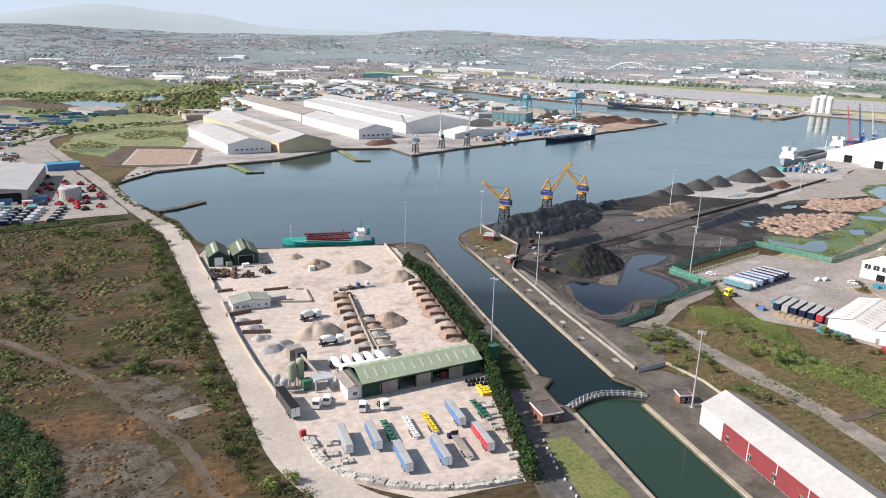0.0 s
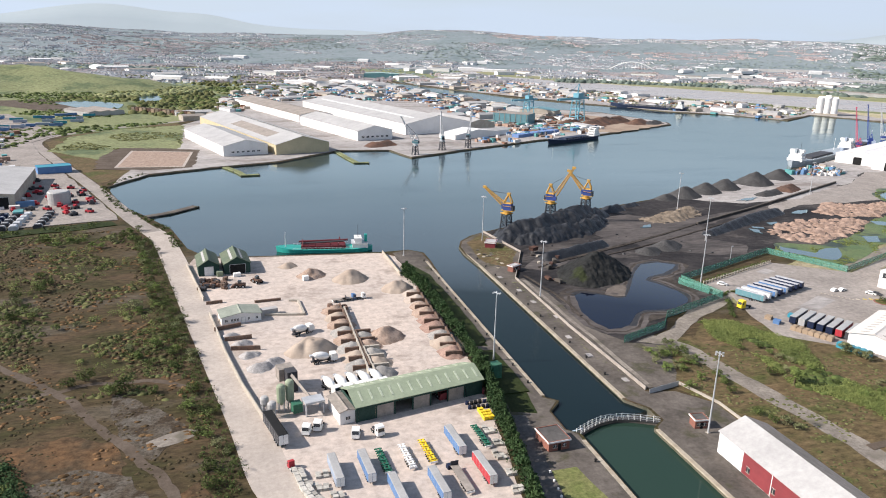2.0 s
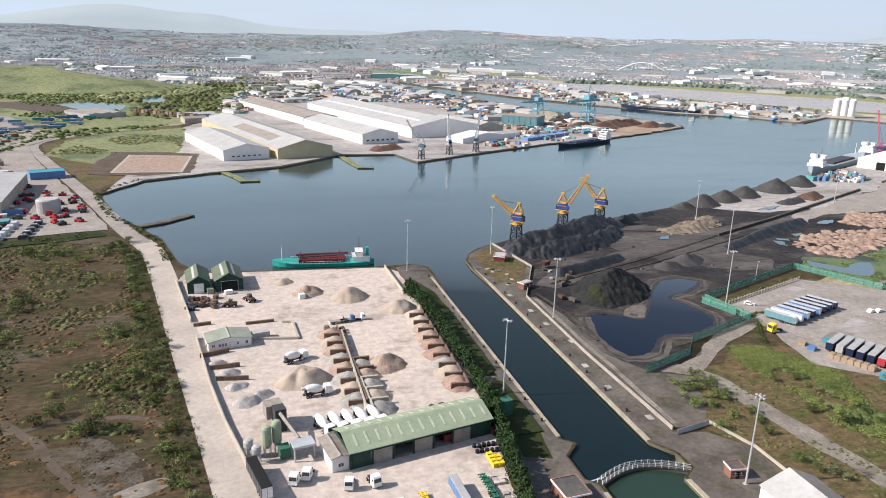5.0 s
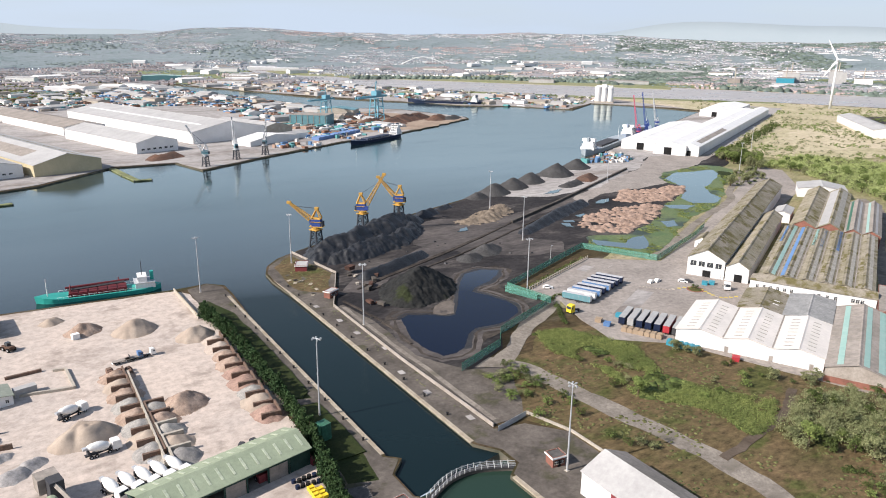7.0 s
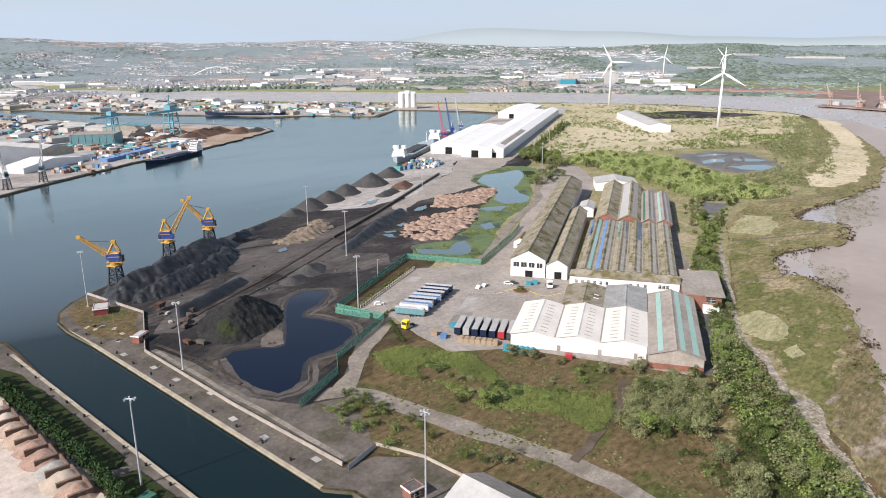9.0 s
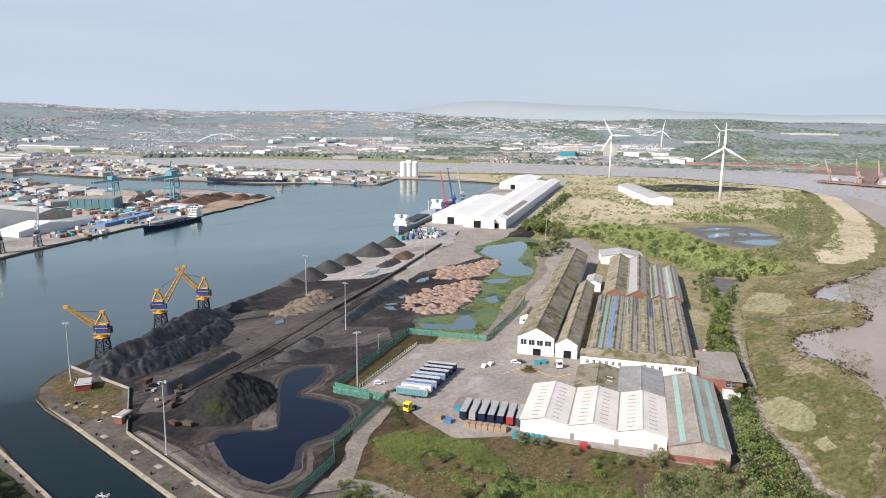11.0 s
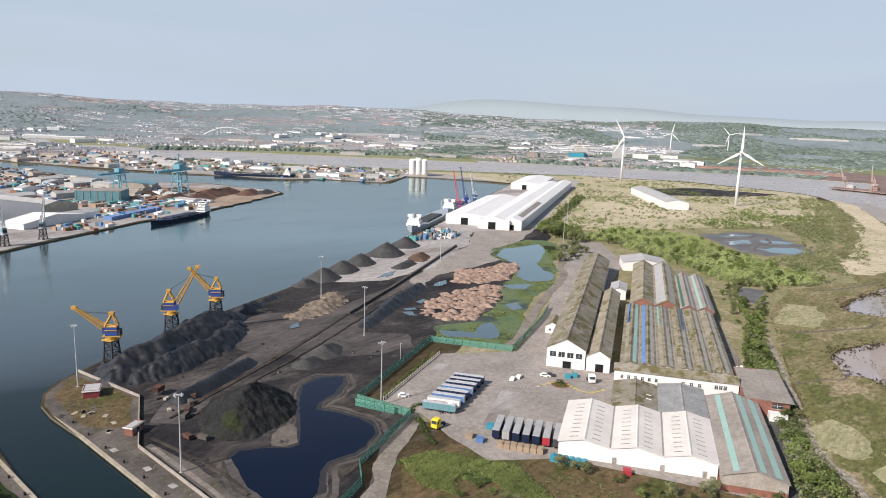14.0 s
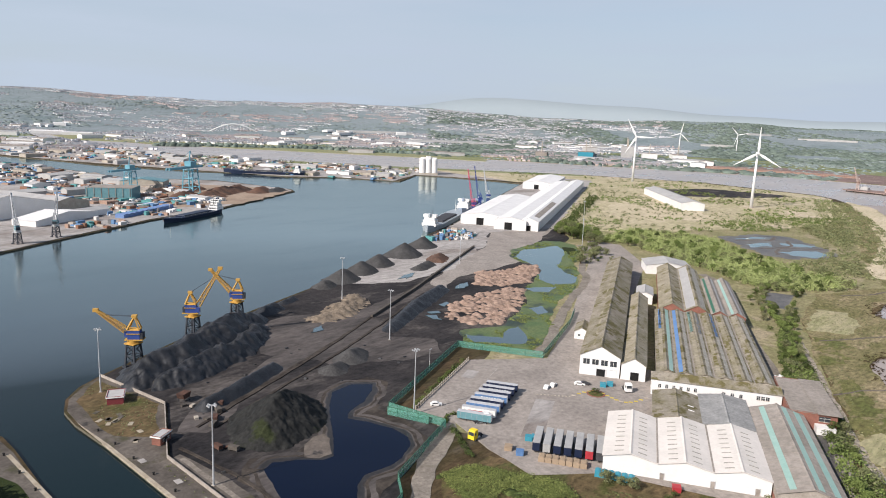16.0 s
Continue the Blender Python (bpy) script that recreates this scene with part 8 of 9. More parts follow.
for i in range(26):
    x, y = 198.5 + (251 - 198.5) * i / 25, 262.5 + (283 - 262.5) * i / 25
    t = thing("fence_post", "pale concrete fence post in a row", "post", rot(x, y, 22), "row of concrete posts")
    part("post", Geo().box(-0.16, 0.16, -0.16, 0.16, 0, 1.7), CONCRETE, t)
    if i < 25:
        part("rail", Geo().box(0.35, 1.9, -0.1, 0.1, 0.9, 1.2), CONCRETE, t)


def net_fence(pts, label):
    t = thing("net_fence", label, "fence")
    for (x0, y0), (x1, y1) in zip(pts, pts[1:]):
        L = math.hypot(x1 - x0, y1 - y0)
        n, a = max(1, round(L / 4.0)), math.degrees(math.atan2(y1 - y0, x1 - x0))
        net = Geo().box(0.05, L / n - 0.05, -0.02, 0.02, 0.1, 3.0).mesh("net_panel", FENCE_NET)
        post = Geo().beam((0, 0, 0), (0, 0, 3.2), 0.12).mesh("post", MID_GREEN)
        rail = Geo().box(0, L / n, -0.05, 0.05, 2.95, 3.05).box(0, L / n, -0.05, 0.05, 1.5, 1.58).mesh("rail", MID_GREEN)
        for k in range(n):
            m = pose(x0 + (x1 - x0) * k / n, y0 + (y1 - y0) * k / n, 0, 0, 0, a)
            for nm, me in (("net_panel", net), ("post", post), ("rail", rail)):
                part(nm, me, None, t, "", m)


net_fence([(131, 213.5), (153, 222.5), (159.5, 231), (195.5, 245.5), (191, 268.5), (261, 298), (278, 263.5)], "tall green netted fence round the coal yard")
net_fence([(278, 263.5), (331, 283.5), (352, 294)], "green netted fence beside the marsh")
net_fence([(193, 251), (188, 266)], "short green netted fence by the pond")
# verge strips behind the hedge, its shade already in their green
sheet("grass_verge", [(77, 299), (82, 296), (84.3, 282), (84.6, 246), (84.3, 226), (81, 222.5), (77.5, 225), (77.2, 260)], VERGE, "mown green grass verge behind the lockside hedge", "grass", 2.0, 0.4)
sheet("grass_verge", [(77, 220), (84, 217), (84.6, 204), (84.2, 188), (76, 188), (75.5, 205)], VERGE, "mown green grass verge behind the lockside hedge", "grass", 2.0, 0.4)
end_wall = thing("yard_end_wall", "low pale rendered wall closing the stone yard", "wall", kind="structure")
part("wall", Geo().box(-0.15, 0.15, 0, 35, 0, 1.6).mesh("yard_end_wall", CONCRETE), None, end_wall, "", pose(70.9, 301, 0, 0, 0, 1.8))
part("wall_cap", Geo().box(-0.22, 0.22, -0.05, 35.05, 1.6, 1.72).mesh("yard_wall_cap", COPING), None, end_wall, "", pose(70.9, 301, 0, 0, 0, 1.8))
# bollards and coping along the lock
bol = thing("bollard", "black cast-iron mooring bollard", "bollard", rot(86.5, 320, 0), "mooring bollards")
part("bollard", Geo().lathe([(0.35, 0), (0.28, 0.2), (0.25, 0.6), (0.42, 0.75), (0.3, 0.9)], 10), BLACK, bol)
for i in range(11):
    copy_thing(bol, rot(86.3, 306 - i * 12.5 if i < 10 else 150, 0))
    copy_thing(bol, rot(112.3, 318 - i * 12.5, 0))
wp = thing("marker_post", "short white painted marker stone", "post", rot(73.3, 148.5, 0), "white marker stones")
part("stone", Geo().lathe([(0.32, 0), (0.3, 0.5), (0.15, 0.65)], 8), WHITE, wp)
for x, y in ((72.8, 145), (72.3, 141.8), (71.8, 139), (71.4, 136.4), (71.3, 131.6), (71.1, 128), (71, 125), (71, 121)):
    copy_thing(wp, rot(x, y, 0))


def coping(x, y0, y1, side, name):
    t = thing(name, "pale stone coping along the lock edge", "coping", kind="structure")
    n = int((y1 - y0) / 2.5)
    me = Geo().box(-0.6, 0.6, 0.02, 2.48, -0.35, 0.1).mesh("coping_stone", COPING)
    for k in range(n):
        part("coping_stone", me, None, t, "", pose(x + side * 0.45, y0 + k * 2.5, 0))


coping(110, 178, 328, 1, "coping_east")
coping(110, 60, 160, 1, "coping_east_inner")
coping(88, 185, 320, -1, "coping_west")
coping(88.5, 60, 160, -1, "coping_west_inner")
# lock gate walkway
t = thing("lock_gate", "arched white-railed lock gate across the lock", "lock gate")
arc = [(88.5 + 25.0 * k / 16, 163.6 + 4.6 * math.sin(math.pi * k / 16)) for k in range(17)]
for (x0, y0), (x1, y1) in zip(arc, arc[1:]):
    L, a = math.hypot(x1 - x0, y1 - y0), math.degrees(math.atan2(y1 - y0, x1 - x0))
    m = pose(x0, y0, 0, 0, 0, a)
    part("gate_panel", Geo().box(0, L, -0.6, 0.6, -5, -0.4, m), DARK_WALL, t)
    part("deck", Geo().box(0, L, -0.75, 0.75, -0.4, -0.2, m), GRIT, t)
    for s in (-0.7, 0.7):
        part("handrail", Geo().box(0, L, s - 0.04, s + 0.04, 0.8, 0.9, m).box(0, L, s - 0.03, s + 0.03, 0.3, 0.36, m), STEEL, t)
        part("post", Geo().box(-0.06, 0.06, s - 0.06, s + 0.06, -0.2, 1.1, m), WHITE, t)


# markings, kerbs and small fittings in the lorry park
PAINT_LINE = surf("worn_white_line", (0.42, 0.4, 0.37), (0.28, 0.26, 0.24), 0.6, 2.0)
t = thing("bay_markings", "worn white parking bay lines on asphalt", "marking", kind="structure")
for i in range(15):
    x, y = 206 + i * 3.3, 258.5 + i * 1.28
    part("line", Geo().box(-0.07, 0.07, -7, 0, LOT - 0.1, LOT + 0.012, rot(x, y, 22)), PAINT_LINE, t)
    if i < 11:
        part("line", Geo().box(-0.07, 0.07, -7, 0, LOT - 0.1, LOT + 0.012, rot(x + 7.5, y - 15, 22)), PAINT_LINE, t)
part("line", Geo().box(0, 48, -0.08, 0.08, LOT - 0.1, LOT + 0.012, rot(208.5, 251.5, 21.2)), PAINT_LINE, t)
t = thing("pale_slab", "pale concrete patch in the lorry park", "slab", works(-27, 8, 0), kind="structure")
part("slab", Geo().box(0, 7, 0, 34, LOT - 0.1, LOT + 0.006), APRON, t)
t = thing("pale_slab", "pale square patch in the lorry park", "slab", rot(236, 268, 22), kind="structure")
part("slab", Geo().box(0, 9, 0, 5, LOT - 0.1, LOT + 0.006), APRON, t)
for i in range(16):
    u, v = -14 + i * 1.75, 50 + 5.0 * math.sin(i * 0.42) + i * 0.5
    t = thing("kerb_barrier", "yellow painted traffic barrier block", "barrier", works(u, v, 12 if i % 2 else -4), "yellow barriers")
    part("block", Geo().side([(-0.8, 0), (0.8, 0), (0.75, 0.25), (0.7, 0.55), (-0.7, 0.55), (-0.75, 0.25)], -0.18, 0.18), DULL_YELLOW if i % 5 else CONCRETE, t)
for i in range(10):
    t = thing("kerb_barrier", "small white traffic barrier block", "barrier", works(-27 + i * 1.3, 46 + i * 0.25, 8), "white barriers")
    part("block", Geo().side([(-0.35, 0), (0.35, 0), (0.28, 0.5), (-0.28, 0.5)], -0.16, 0.16), CONCRETE, t)
t = thing("works_island", "small planted island with brick kerb", "planter", works(-6, 55))
part("kerb", Geo().lathe([(3.6, 0), (3.6, 0.35), (3.2, 0.4), (3.0, 0.3)], 20), BRICK, t)
part("soil", Geo().lathe([(3.1, 0.1), (2.6, 0.5), (0.3, 0.7)], 20), ROUGH_GRASS, t)
copy_thing(bushes[0], works(-6, 55) @ pose(0, 0, 0.3) @ Matrix.Scale(0.9, 4))
t = thing("lamp_post", "slim grey street lamp post", "lamp post", rot(230, 286, 0))
part("pole", Geo().tube((0, 0, 0), (0, 0, 9), 0.13, 0.08, 8), STEEL, t)
part("lantern", Geo().box(-0.2, 0.9, -0.15, 0.15, 8.9, 9.1), STEEL, t)
for pts, n in (([(196, 247), (202, 251), (206, 250)], 12), ([(186, 226), (192, 236), (197, 245)], 20), ([(199, 264), (225, 275), (250, 285)], 40)):
    scrub("clipped_hedge", "ragged dark green hedge by the lorry park", ribbon(pts, 1.6), n * 3, LEAF, 0.4, 0.8, 20, None, 0.03, 0.0, 1.0)
scrub("quay_weeds", "weeds along the old quay", ribbon([(117, 186), (117, 240), (117.5, 284)], 3), 70, LEAF_GREY, 0.3, 0.4, 8)
scrub("pier_weeds", "dry weeds on the pier head", [(116, 346), (124, 355), (130, 360), (135, 326), (123, 300), (115, 312), (114, 330)], 260, LEAF_GREY, 0.3, 0.5, 8, -0.1, 0.08)
for i in range(14):
    x, y = 111.8 + RNG.uniform(0.5, 8), 292 + RNG.uniform(0, 45)
    t = thing("quay_slab", "loose pale slab on the old pier", "slab", rot(x + 3, y, RNG.uniform(0, 90)), "loose slabs on the pier")
    part("slab", Geo().box(-1.2, 1.2, -0.7, 0.7, 0, 0.25), COPING if i % 2 else QUAY, t)
for i, (x, y) in enumerate(((140, 297), (143, 301), (147, 306), (133, 282), (136, 278), (150, 311))):
    t = thing("screening_plant", ["rusty screening machine by the coal", "rusty steel hopper in the coal yard"][i % 2], "machine", rot(x, y, 35 + 20 * i))
    part("frame", Geo().box(-1.6, 1.6, -0.8, 0.8, 0.6, 1.8), RUSTY if i % 2 else DARK_WALL, t)
    part("leg", Geo().box(-1.4, -1.2, -0.7, 0.7, 0, 0.6).box(1.2, 1.4, -0.7, 0.7, 0, 0.6), CHASSIS, t)
    part("chute", Geo().beam((1.4, 0, 1.6), (3.2, 0, 0.5), 0.5), RUSTY, t)

for x, y, c, lab in ((37.5, 275, BLUE, "blue flatbed lorry by the stone bays"), (41.5, 275.5, WHITE, "white flatbed lorry by the stone bays")):
    t = frame_trailer(lab, CHASSIS, True)
    t.matrix_basis = rot(x, y, -80) @ Matrix.Diagonal((0.75, 0.42, 0.75, 1))
    tractor_unit("lorry cab parked by the stone bays", c).matrix_basis = rot(x + 5.4, y + 1.0, -80) @ Matrix.Scale(0.7, 4)
for i in range(7):
    t = thing("steel_stack", "rusty stack of steel by the stone bays", "stack", rot(36 + (i % 3) * 2.6, 266 + (i // 3) * 2.2, RNG.uniform(-10, 10)), "rusty steel stacks")
    part("stack", Geo().side([(-1.1, 0), (1.1, 0), (1.0, 1.0), (0.5, 1.5), (-0.9, 1.3)], -0.8, 0.8), SCRAP if i % 2 else RUST_BLOCK, t)
# small fittings in the coal yard and on the lock apron
rng = np.random.default_rng(12)
for pool in ([(286, 342), (291, 339), (287, 331), (283, 335)], [(292, 346), (298, 344), (296, 341), (291, 343)], [(306, 352), (315, 354), (312, 349), (306, 347)], [(341, 372), (359, 377), (352, 369), (345, 368)], [(330, 410), (342, 415), (352, 416), (343, 409)]):
    sheet("rain_pool", pool, MARSH_WATER, "shallow pale rain pool on the haul road", "water", 0.8, 2.0)
sheet("rain_pool", [(224, 357), (229, 361), (234, 362), (231, 357)], MARSH_WATER, "shallow pale rain pool on the haul road", "water", 0.8, 2.0)
sheet("rain_pool", [(335, 407), (342, 412), (350, 417), (345, 410)], MARSH_WATER, "shallow pale rain pool on the quay", "water", 1.0, 0.8)
for a, b in (((136, 300), (290, 372)), ((140, 296), (300, 366)), ((128, 240), (125, 290)), ((148, 306), (330, 392))):
    pts = smooth_line([a, ((a[0] + b[0]) / 2 + 2, (a[1] + b[1]) / 2 - 2), b], 10)
    sheet("wheel_rut", ribbon(pts, 1.1), POND_BANK, "paler wheel rut in coal dust", "track", 3, 0.5)
for i in range(60):
    x, y = rng.uniform(126, 240), rng.uniform(262, 350)
    if not inside(x, y, COAL_EDGE) or 128 < x < 208 and 225 < y < 300 or y > 0.55 * x + 250:
        continue
    s = rng.uniform(0.3, 0.8)
    t = thing("coal_lump", "loose lump of black coal on the yard", "rubble", rot(x, y, rng.uniform(0, 90)), "loose coal lumps")
    part("lump", Geo().side([(-s, -0.1), (s, -0.1), (s * 0.8, s * 0.7), (-s * 0.4, s)], -s * 0.8, s * 0.7), COAL if i % 3 else GRIT, t)
for i, (x, y) in enumerate(((141, 318), (143, 316), (146, 314), (139, 306), (141, 303))):
    t = thing("concrete_weight", "grey concrete weight block by the coal", "block", rot(x, y, 25 * i), "concrete weight blocks")
    part("block", Geo().side([(-1, 0), (1, 0), (0.95, 0.9), (-0.95, 0.9)], -0.6, 0.6), CONCRETE if i % 2 else DARK_WALL, t)
t = thing("conveyor_hopper", "rusty loading hopper beside the coal", "hopper", rot(143, 322, 25))
part("bin", Geo().side([(-1.6, 1.6), (1.6, 1.6), (2.2, 3.4), (-2.2, 3.4)], -1.4, 1.4), RUSTY, t)
for x in (-1.4, 1.4):
    for y in (-1.2, 1.2):
        part("leg", Geo().beam((x, y, 0), (x, y, 1.6), 0.2), CHASSIS, t)
for i in range(7):
    x, y = 112.5 + rng.uniform(1, 6), 190 + i * 17 + rng.uniform(-3, 3)
    t = thing("quay_slab", "paler concrete cover slab in the quay", "slab", rot(x, y, rng.uniform(-5, 5)), "cover slabs on the quay")
    part("slab", Geo().box(-0.9, 0.9, -1.3, 1.3, 0.0, 0.2), APRON, t)




# ---------------------------------------------------------------- ships and the far docks
def ship(name, label, L, beam, free, hull, deckhouse, hold, aft=True, mast=(0.12,), boot=None):
    """A coaster at the waterline z = 0, bow towards +x; its house at the stern."""
    t = thing(name, label, "ship")
    n, g = 14, Geo()
    for k in range(n + 1):
        f = k / n
        w = beam / 2 * (min(1, f / 0.12) ** 0.5 * 0.9 + 0.1 if f < 0.12 else 1.0 if f < 0.78 else max(0.02, 1 - ((f - 0.78) / 0.22) ** 2))
        sheer = free * (1 + 0.55 * max(0, (f - 0.75) / 0.25) + 0.25 * max(0, (0.2 - f) / 0.2))
        x = f * L
        g.v += [(x - (0.0 if f < 1 else 0.8), -w * 0.8, -1.5), (x, -w, sheer), (x, w, sheer), (x - (0.0 if f < 1 else 0.8), w * 0.8, -1.5)]
    for k in range(n):
        a, b = 4 * k, 4 * k + 4
        g.f += [(a, b, b + 1, a + 1), (a + 1, b + 1, b + 2, a + 2), (a + 2, b + 2, b + 3, a + 3)]
    g.f += [(0, 1, 2, 3), (4 * n + 3, 4 * n + 2, 4 * n + 1, 4 * n)]
    part("hull", g, hull, t)
    z = free
    part("hatch_coaming", Geo().box(L * 0.28, L * 0.74, -beam * 0.36, beam * 0.36, z, z + 1.2), hold, t)
    for k in range(6):
        x = L * 0.28 + L * 0.46 * k / 6
        part("hatch_cover", Geo().side([(x + 0.1, z + 1.2), (x + L * 0.46 / 6 - 0.1, z + 1.2), (x + L * 0.46 / 6 - 0.3, z + 1.6), (x + 0.3, z + 1.6)], -beam * 0.33, beam * 0.33), hold, t)
    s = L / 46
    x0, x1, levels = L * 0.05, L * 0.05 + min(L * 0.16, 11), 1 if L < 60 else 3
    for k in range(levels):
        w = beam * (0.38 - 0.05 * k)
        part("deckhouse", Geo().box(x0 + k * 0.8, x1 - k * 1.2, -w, w, z + k * 2.6, z + k * 2.6 + 2.5), deckhouse, t)
        part("house_window", Geo().box(x1 - k * 1.2, x1 - k * 1.2 + 0.03, -w * 0.85, w * 0.85, z + k * 2.6 + 1.2, z + k * 2.6 + 1.8), GLASS, t)
        part("deck_rail", Geo().box(x0 + k * 0.8, x1 - k * 1.2 + 0.6, -w - 0.5, w + 0.5, z + k * 2.6 + 2.5, z + k * 2.6 + 2.62), STEEL, t)
    top = z + levels * 2.6
    x1 -= levels * 1.2
    part("bridge", Geo().side([(x0 + 3, top), (x1, top), (x1 + 0.3, top + 2.4), (x0 + 3, top + 2.4)], -beam * 0.36, beam * 0.36), deckhouse, t)
    part("bridge_window", Geo().box(x1 + 0.2, x1 + 0.32, -beam * 0.33, beam * 0.33, top + 1.2, top + 2.0), GLASS, t)
    part("funnel", Geo().box(L * 0.055, L * 0.085, -0.9, 0.9, top, top + 3.6), hull, t)
    for f in (0.15, 0.9):
        part("mast", Geo().tube((L * f, 0, z), (L * f, 0, top + (8.5 if f < 0.5 else 5.5)), 0.22, 0.1, 6), WHITE if f > 0.5 else CHASSIS, t)
    for sd in (-1, 1):
        g = Geo()
        for k in range(16):
            x = L * 0.22 + L * 0.6 * k / 15
            g.tube((x, sd * beam * 0.47, z), (x, sd * beam * 0.47, z + 1.0), 0.05, n=4)
        g.tube((L * 0.22, sd * beam * 0.47, z + 1.0), (L * 0.82, sd * beam * 0.47, z + 1.0), 0.05, n=4)
        part("railing", g, WHITE, t)
    return t


dr = ship("dredger", "turquoise-hulled dredger with maroon hold moored at the yard", 47, 9.5, 2.1, TURQUOISE, WHITE, MAROON)
dr.matrix_basis = pose(67, 347.5, -1.3, 0, 0, 173.5)
part("suction_pipe", Geo().tube((12, -3.8, 4.6), (36, -3.4, 4.2), 0.5, 0.5, 8), MAROON, dr)
part("gantry", Geo().beam((34, -3.5, 2.6), (34, 0, 6.4), 0.3).beam((34, 3.5, 2.6), (34, 0, 6.4), 0.3).beam((16, -3.5, 2.6), (16, -4.5, 6.0), 0.3), MAROON, dr)
part("conveyor", Geo().beam((14, 1.0, 5.4), (35, 0.5, 4.4), 0.7), CHASSIS, dr)
for nm, lab, L, b, fr, hull, x, y, a in (("coaster", "navy-hulled coaster with white house at the far quay", 92, 13, 3.2, HULL_NAVY, 399, 735, 208), ("bulk_carrier", "grey bulk carrier with white stern house by the sheds", 120, 17, 5.0, SHIP_GREY, 480, 528, 28),
                                         ("bulk_carrier", "grey bulk carrier moored beyond another", 100, 17, 5.0, PALE_BLUE, 600, 592, 28), ("tanker", "long navy ship with white stern house", 130, 18, 5.0, HULL_NAVY, 705, 1010, 130)):
    ship(nm, lab, L, b, fr, hull, WHITE, CHASSIS if nm != "coaster" else HULL_NAVY).matrix_basis = pose(x, y, -1.3, 0, 0, a)
for pts, lab in (([(-47, 434), (-36, 440), (-21, 456)], "old stone jetty with fenders at the bank"), ([(-5, 592), (4, 572), (9, 554), (20, 556)], "mossy timber dolphin jetty"), ([(93, 660), (97, 625), (101, 598), (111, 598)], "mossy timber jetty by the far quay")):
    t = thing("jetty", lab, "jetty")
    ring = ribbon(pts, 5)
    part("deck", Geo().prism(ring[::-1], -0.7, 0.0), GRASS if "mossy" in lab else QUAY, t)
    for x, y in ring:
        part("pile", Geo().tube((x, y, -6), (x, y, 0.2), 0.35, 0.35, 8), CHASSIS, t)
t = thing("grain_silo", "group of tall white grain silos on the quay", "silo", rot(901, 950, -42) @ Matrix.Diagonal((0.95, 0.95, 0.74, 1)))
for i in range(3):
    for j in range(2):
        part("cell", Geo().lathe([(5.4, 3), (5.4, 36), (4.6, 37)], 16, pose(5.5 + i * 10.8, 5.5 + j * 10.8, 0)), WHITE_SHEET, t)
part("head_house", Geo().box(12, 20, 4, 17, 36.5, 42), WHITE_SHEET, t)
part("gallery", Geo().box(2, 31, 7, 14, 36.5, 39.5), WHITE_SHEET, t)
part("base", Geo().box(0, 33, 0, 22, 0, 4), CONCRETE, t)
t = flat_block("recycling_plant", rot(322, 872, -40), 46, 32, 13, TEAL_STEEL, GREY_ROOF, "large teal-clad recycling building", category="building")
for i in range(7):
    part("pilaster", Geo().box(1 + i * 7.2, 1.5 + i * 7.2, -0.4, -0.01, 0, 13), GREY_ROOF, t)
gabled("blue_roofed_shed", rot(395, 960, -40), 50, 30, 9, 3, CONCRETE, TEAL_STEEL, "long grey shed with teal roof")
for x, y, s, lab in ((440, 872, 1.0, "tall teal ship unloader crane on the quay"), (395, 930, 0.8, "smaller teal gantry crane in the scrap berth")):
    t = thing("gantry_crane", lab, "crane", rot(x, y, 30) @ Matrix.Scale(s, 4))
    for a in (-8, 8):
        for b in (-7, 7):
            part("leg", Geo().beam((a, b, 0), (a * 0.6, b * 0.8, 30), 1.2), CRANE_CYAN, t)
        for z in (8, 18, 28):
            part("crossbeam", Geo().beam((a * (1 - 0.4 * z / 30), -7, z), (a * (1 - 0.4 * z / 30), 7, z), 0.8), CRANE_CYAN, t)
            part("brace", Geo().beam((a * (1 - 0.4 * z / 30), -7, z), (a * (1 - 0.4 * (z - 8) / 30), 7, z - 8), 0.5), CRANE_CYAN, t)
    part("boom", Geo().box(-45, 22, -2.5, -1.3, 30, 32.5).box(-45, 22, 1.3, 2.5, 30, 32.5), CRANE_CYAN, t)
    g = Geo()
    for k in range(14):
        g.beam((-45 + k * 4.8, -2, 32), (-45 + k * 4.8 + 4.8, 2, 32), 0.4)
    part("boom_lattice", g, CRANE_CYAN, t)
    part("cabin", Geo().box(-6, 6, -4, 4, 32.5, 38), CRANE_CYAN, t)
    part("mast", Geo().beam((-2, 0, 38), (0, 0, 50), 1.2).beam((0, 0, 50), (-30, 0, 33), 0.4).beam((0, 0, 50), (18, 0, 33), 0.4), CRANE_CYAN, t)
BLUE_SHEET = paint("blue_sheeting", (0.16, 0.25, 0.46))
t = thing("blue_conveyor", "long bright blue sheeted stack along the quay", "stack", rot(300, 730, 32))
for i in range(10):
    part("bay", Geo().side([(i * 8, 0), (i * 8 + 7.8, 0), (i * 8 + 7.8, 3.4), (i * 8 + 3.9, 3.8), (i * 8, 3.4)], 0, 9), BLUE_SHEET, t)
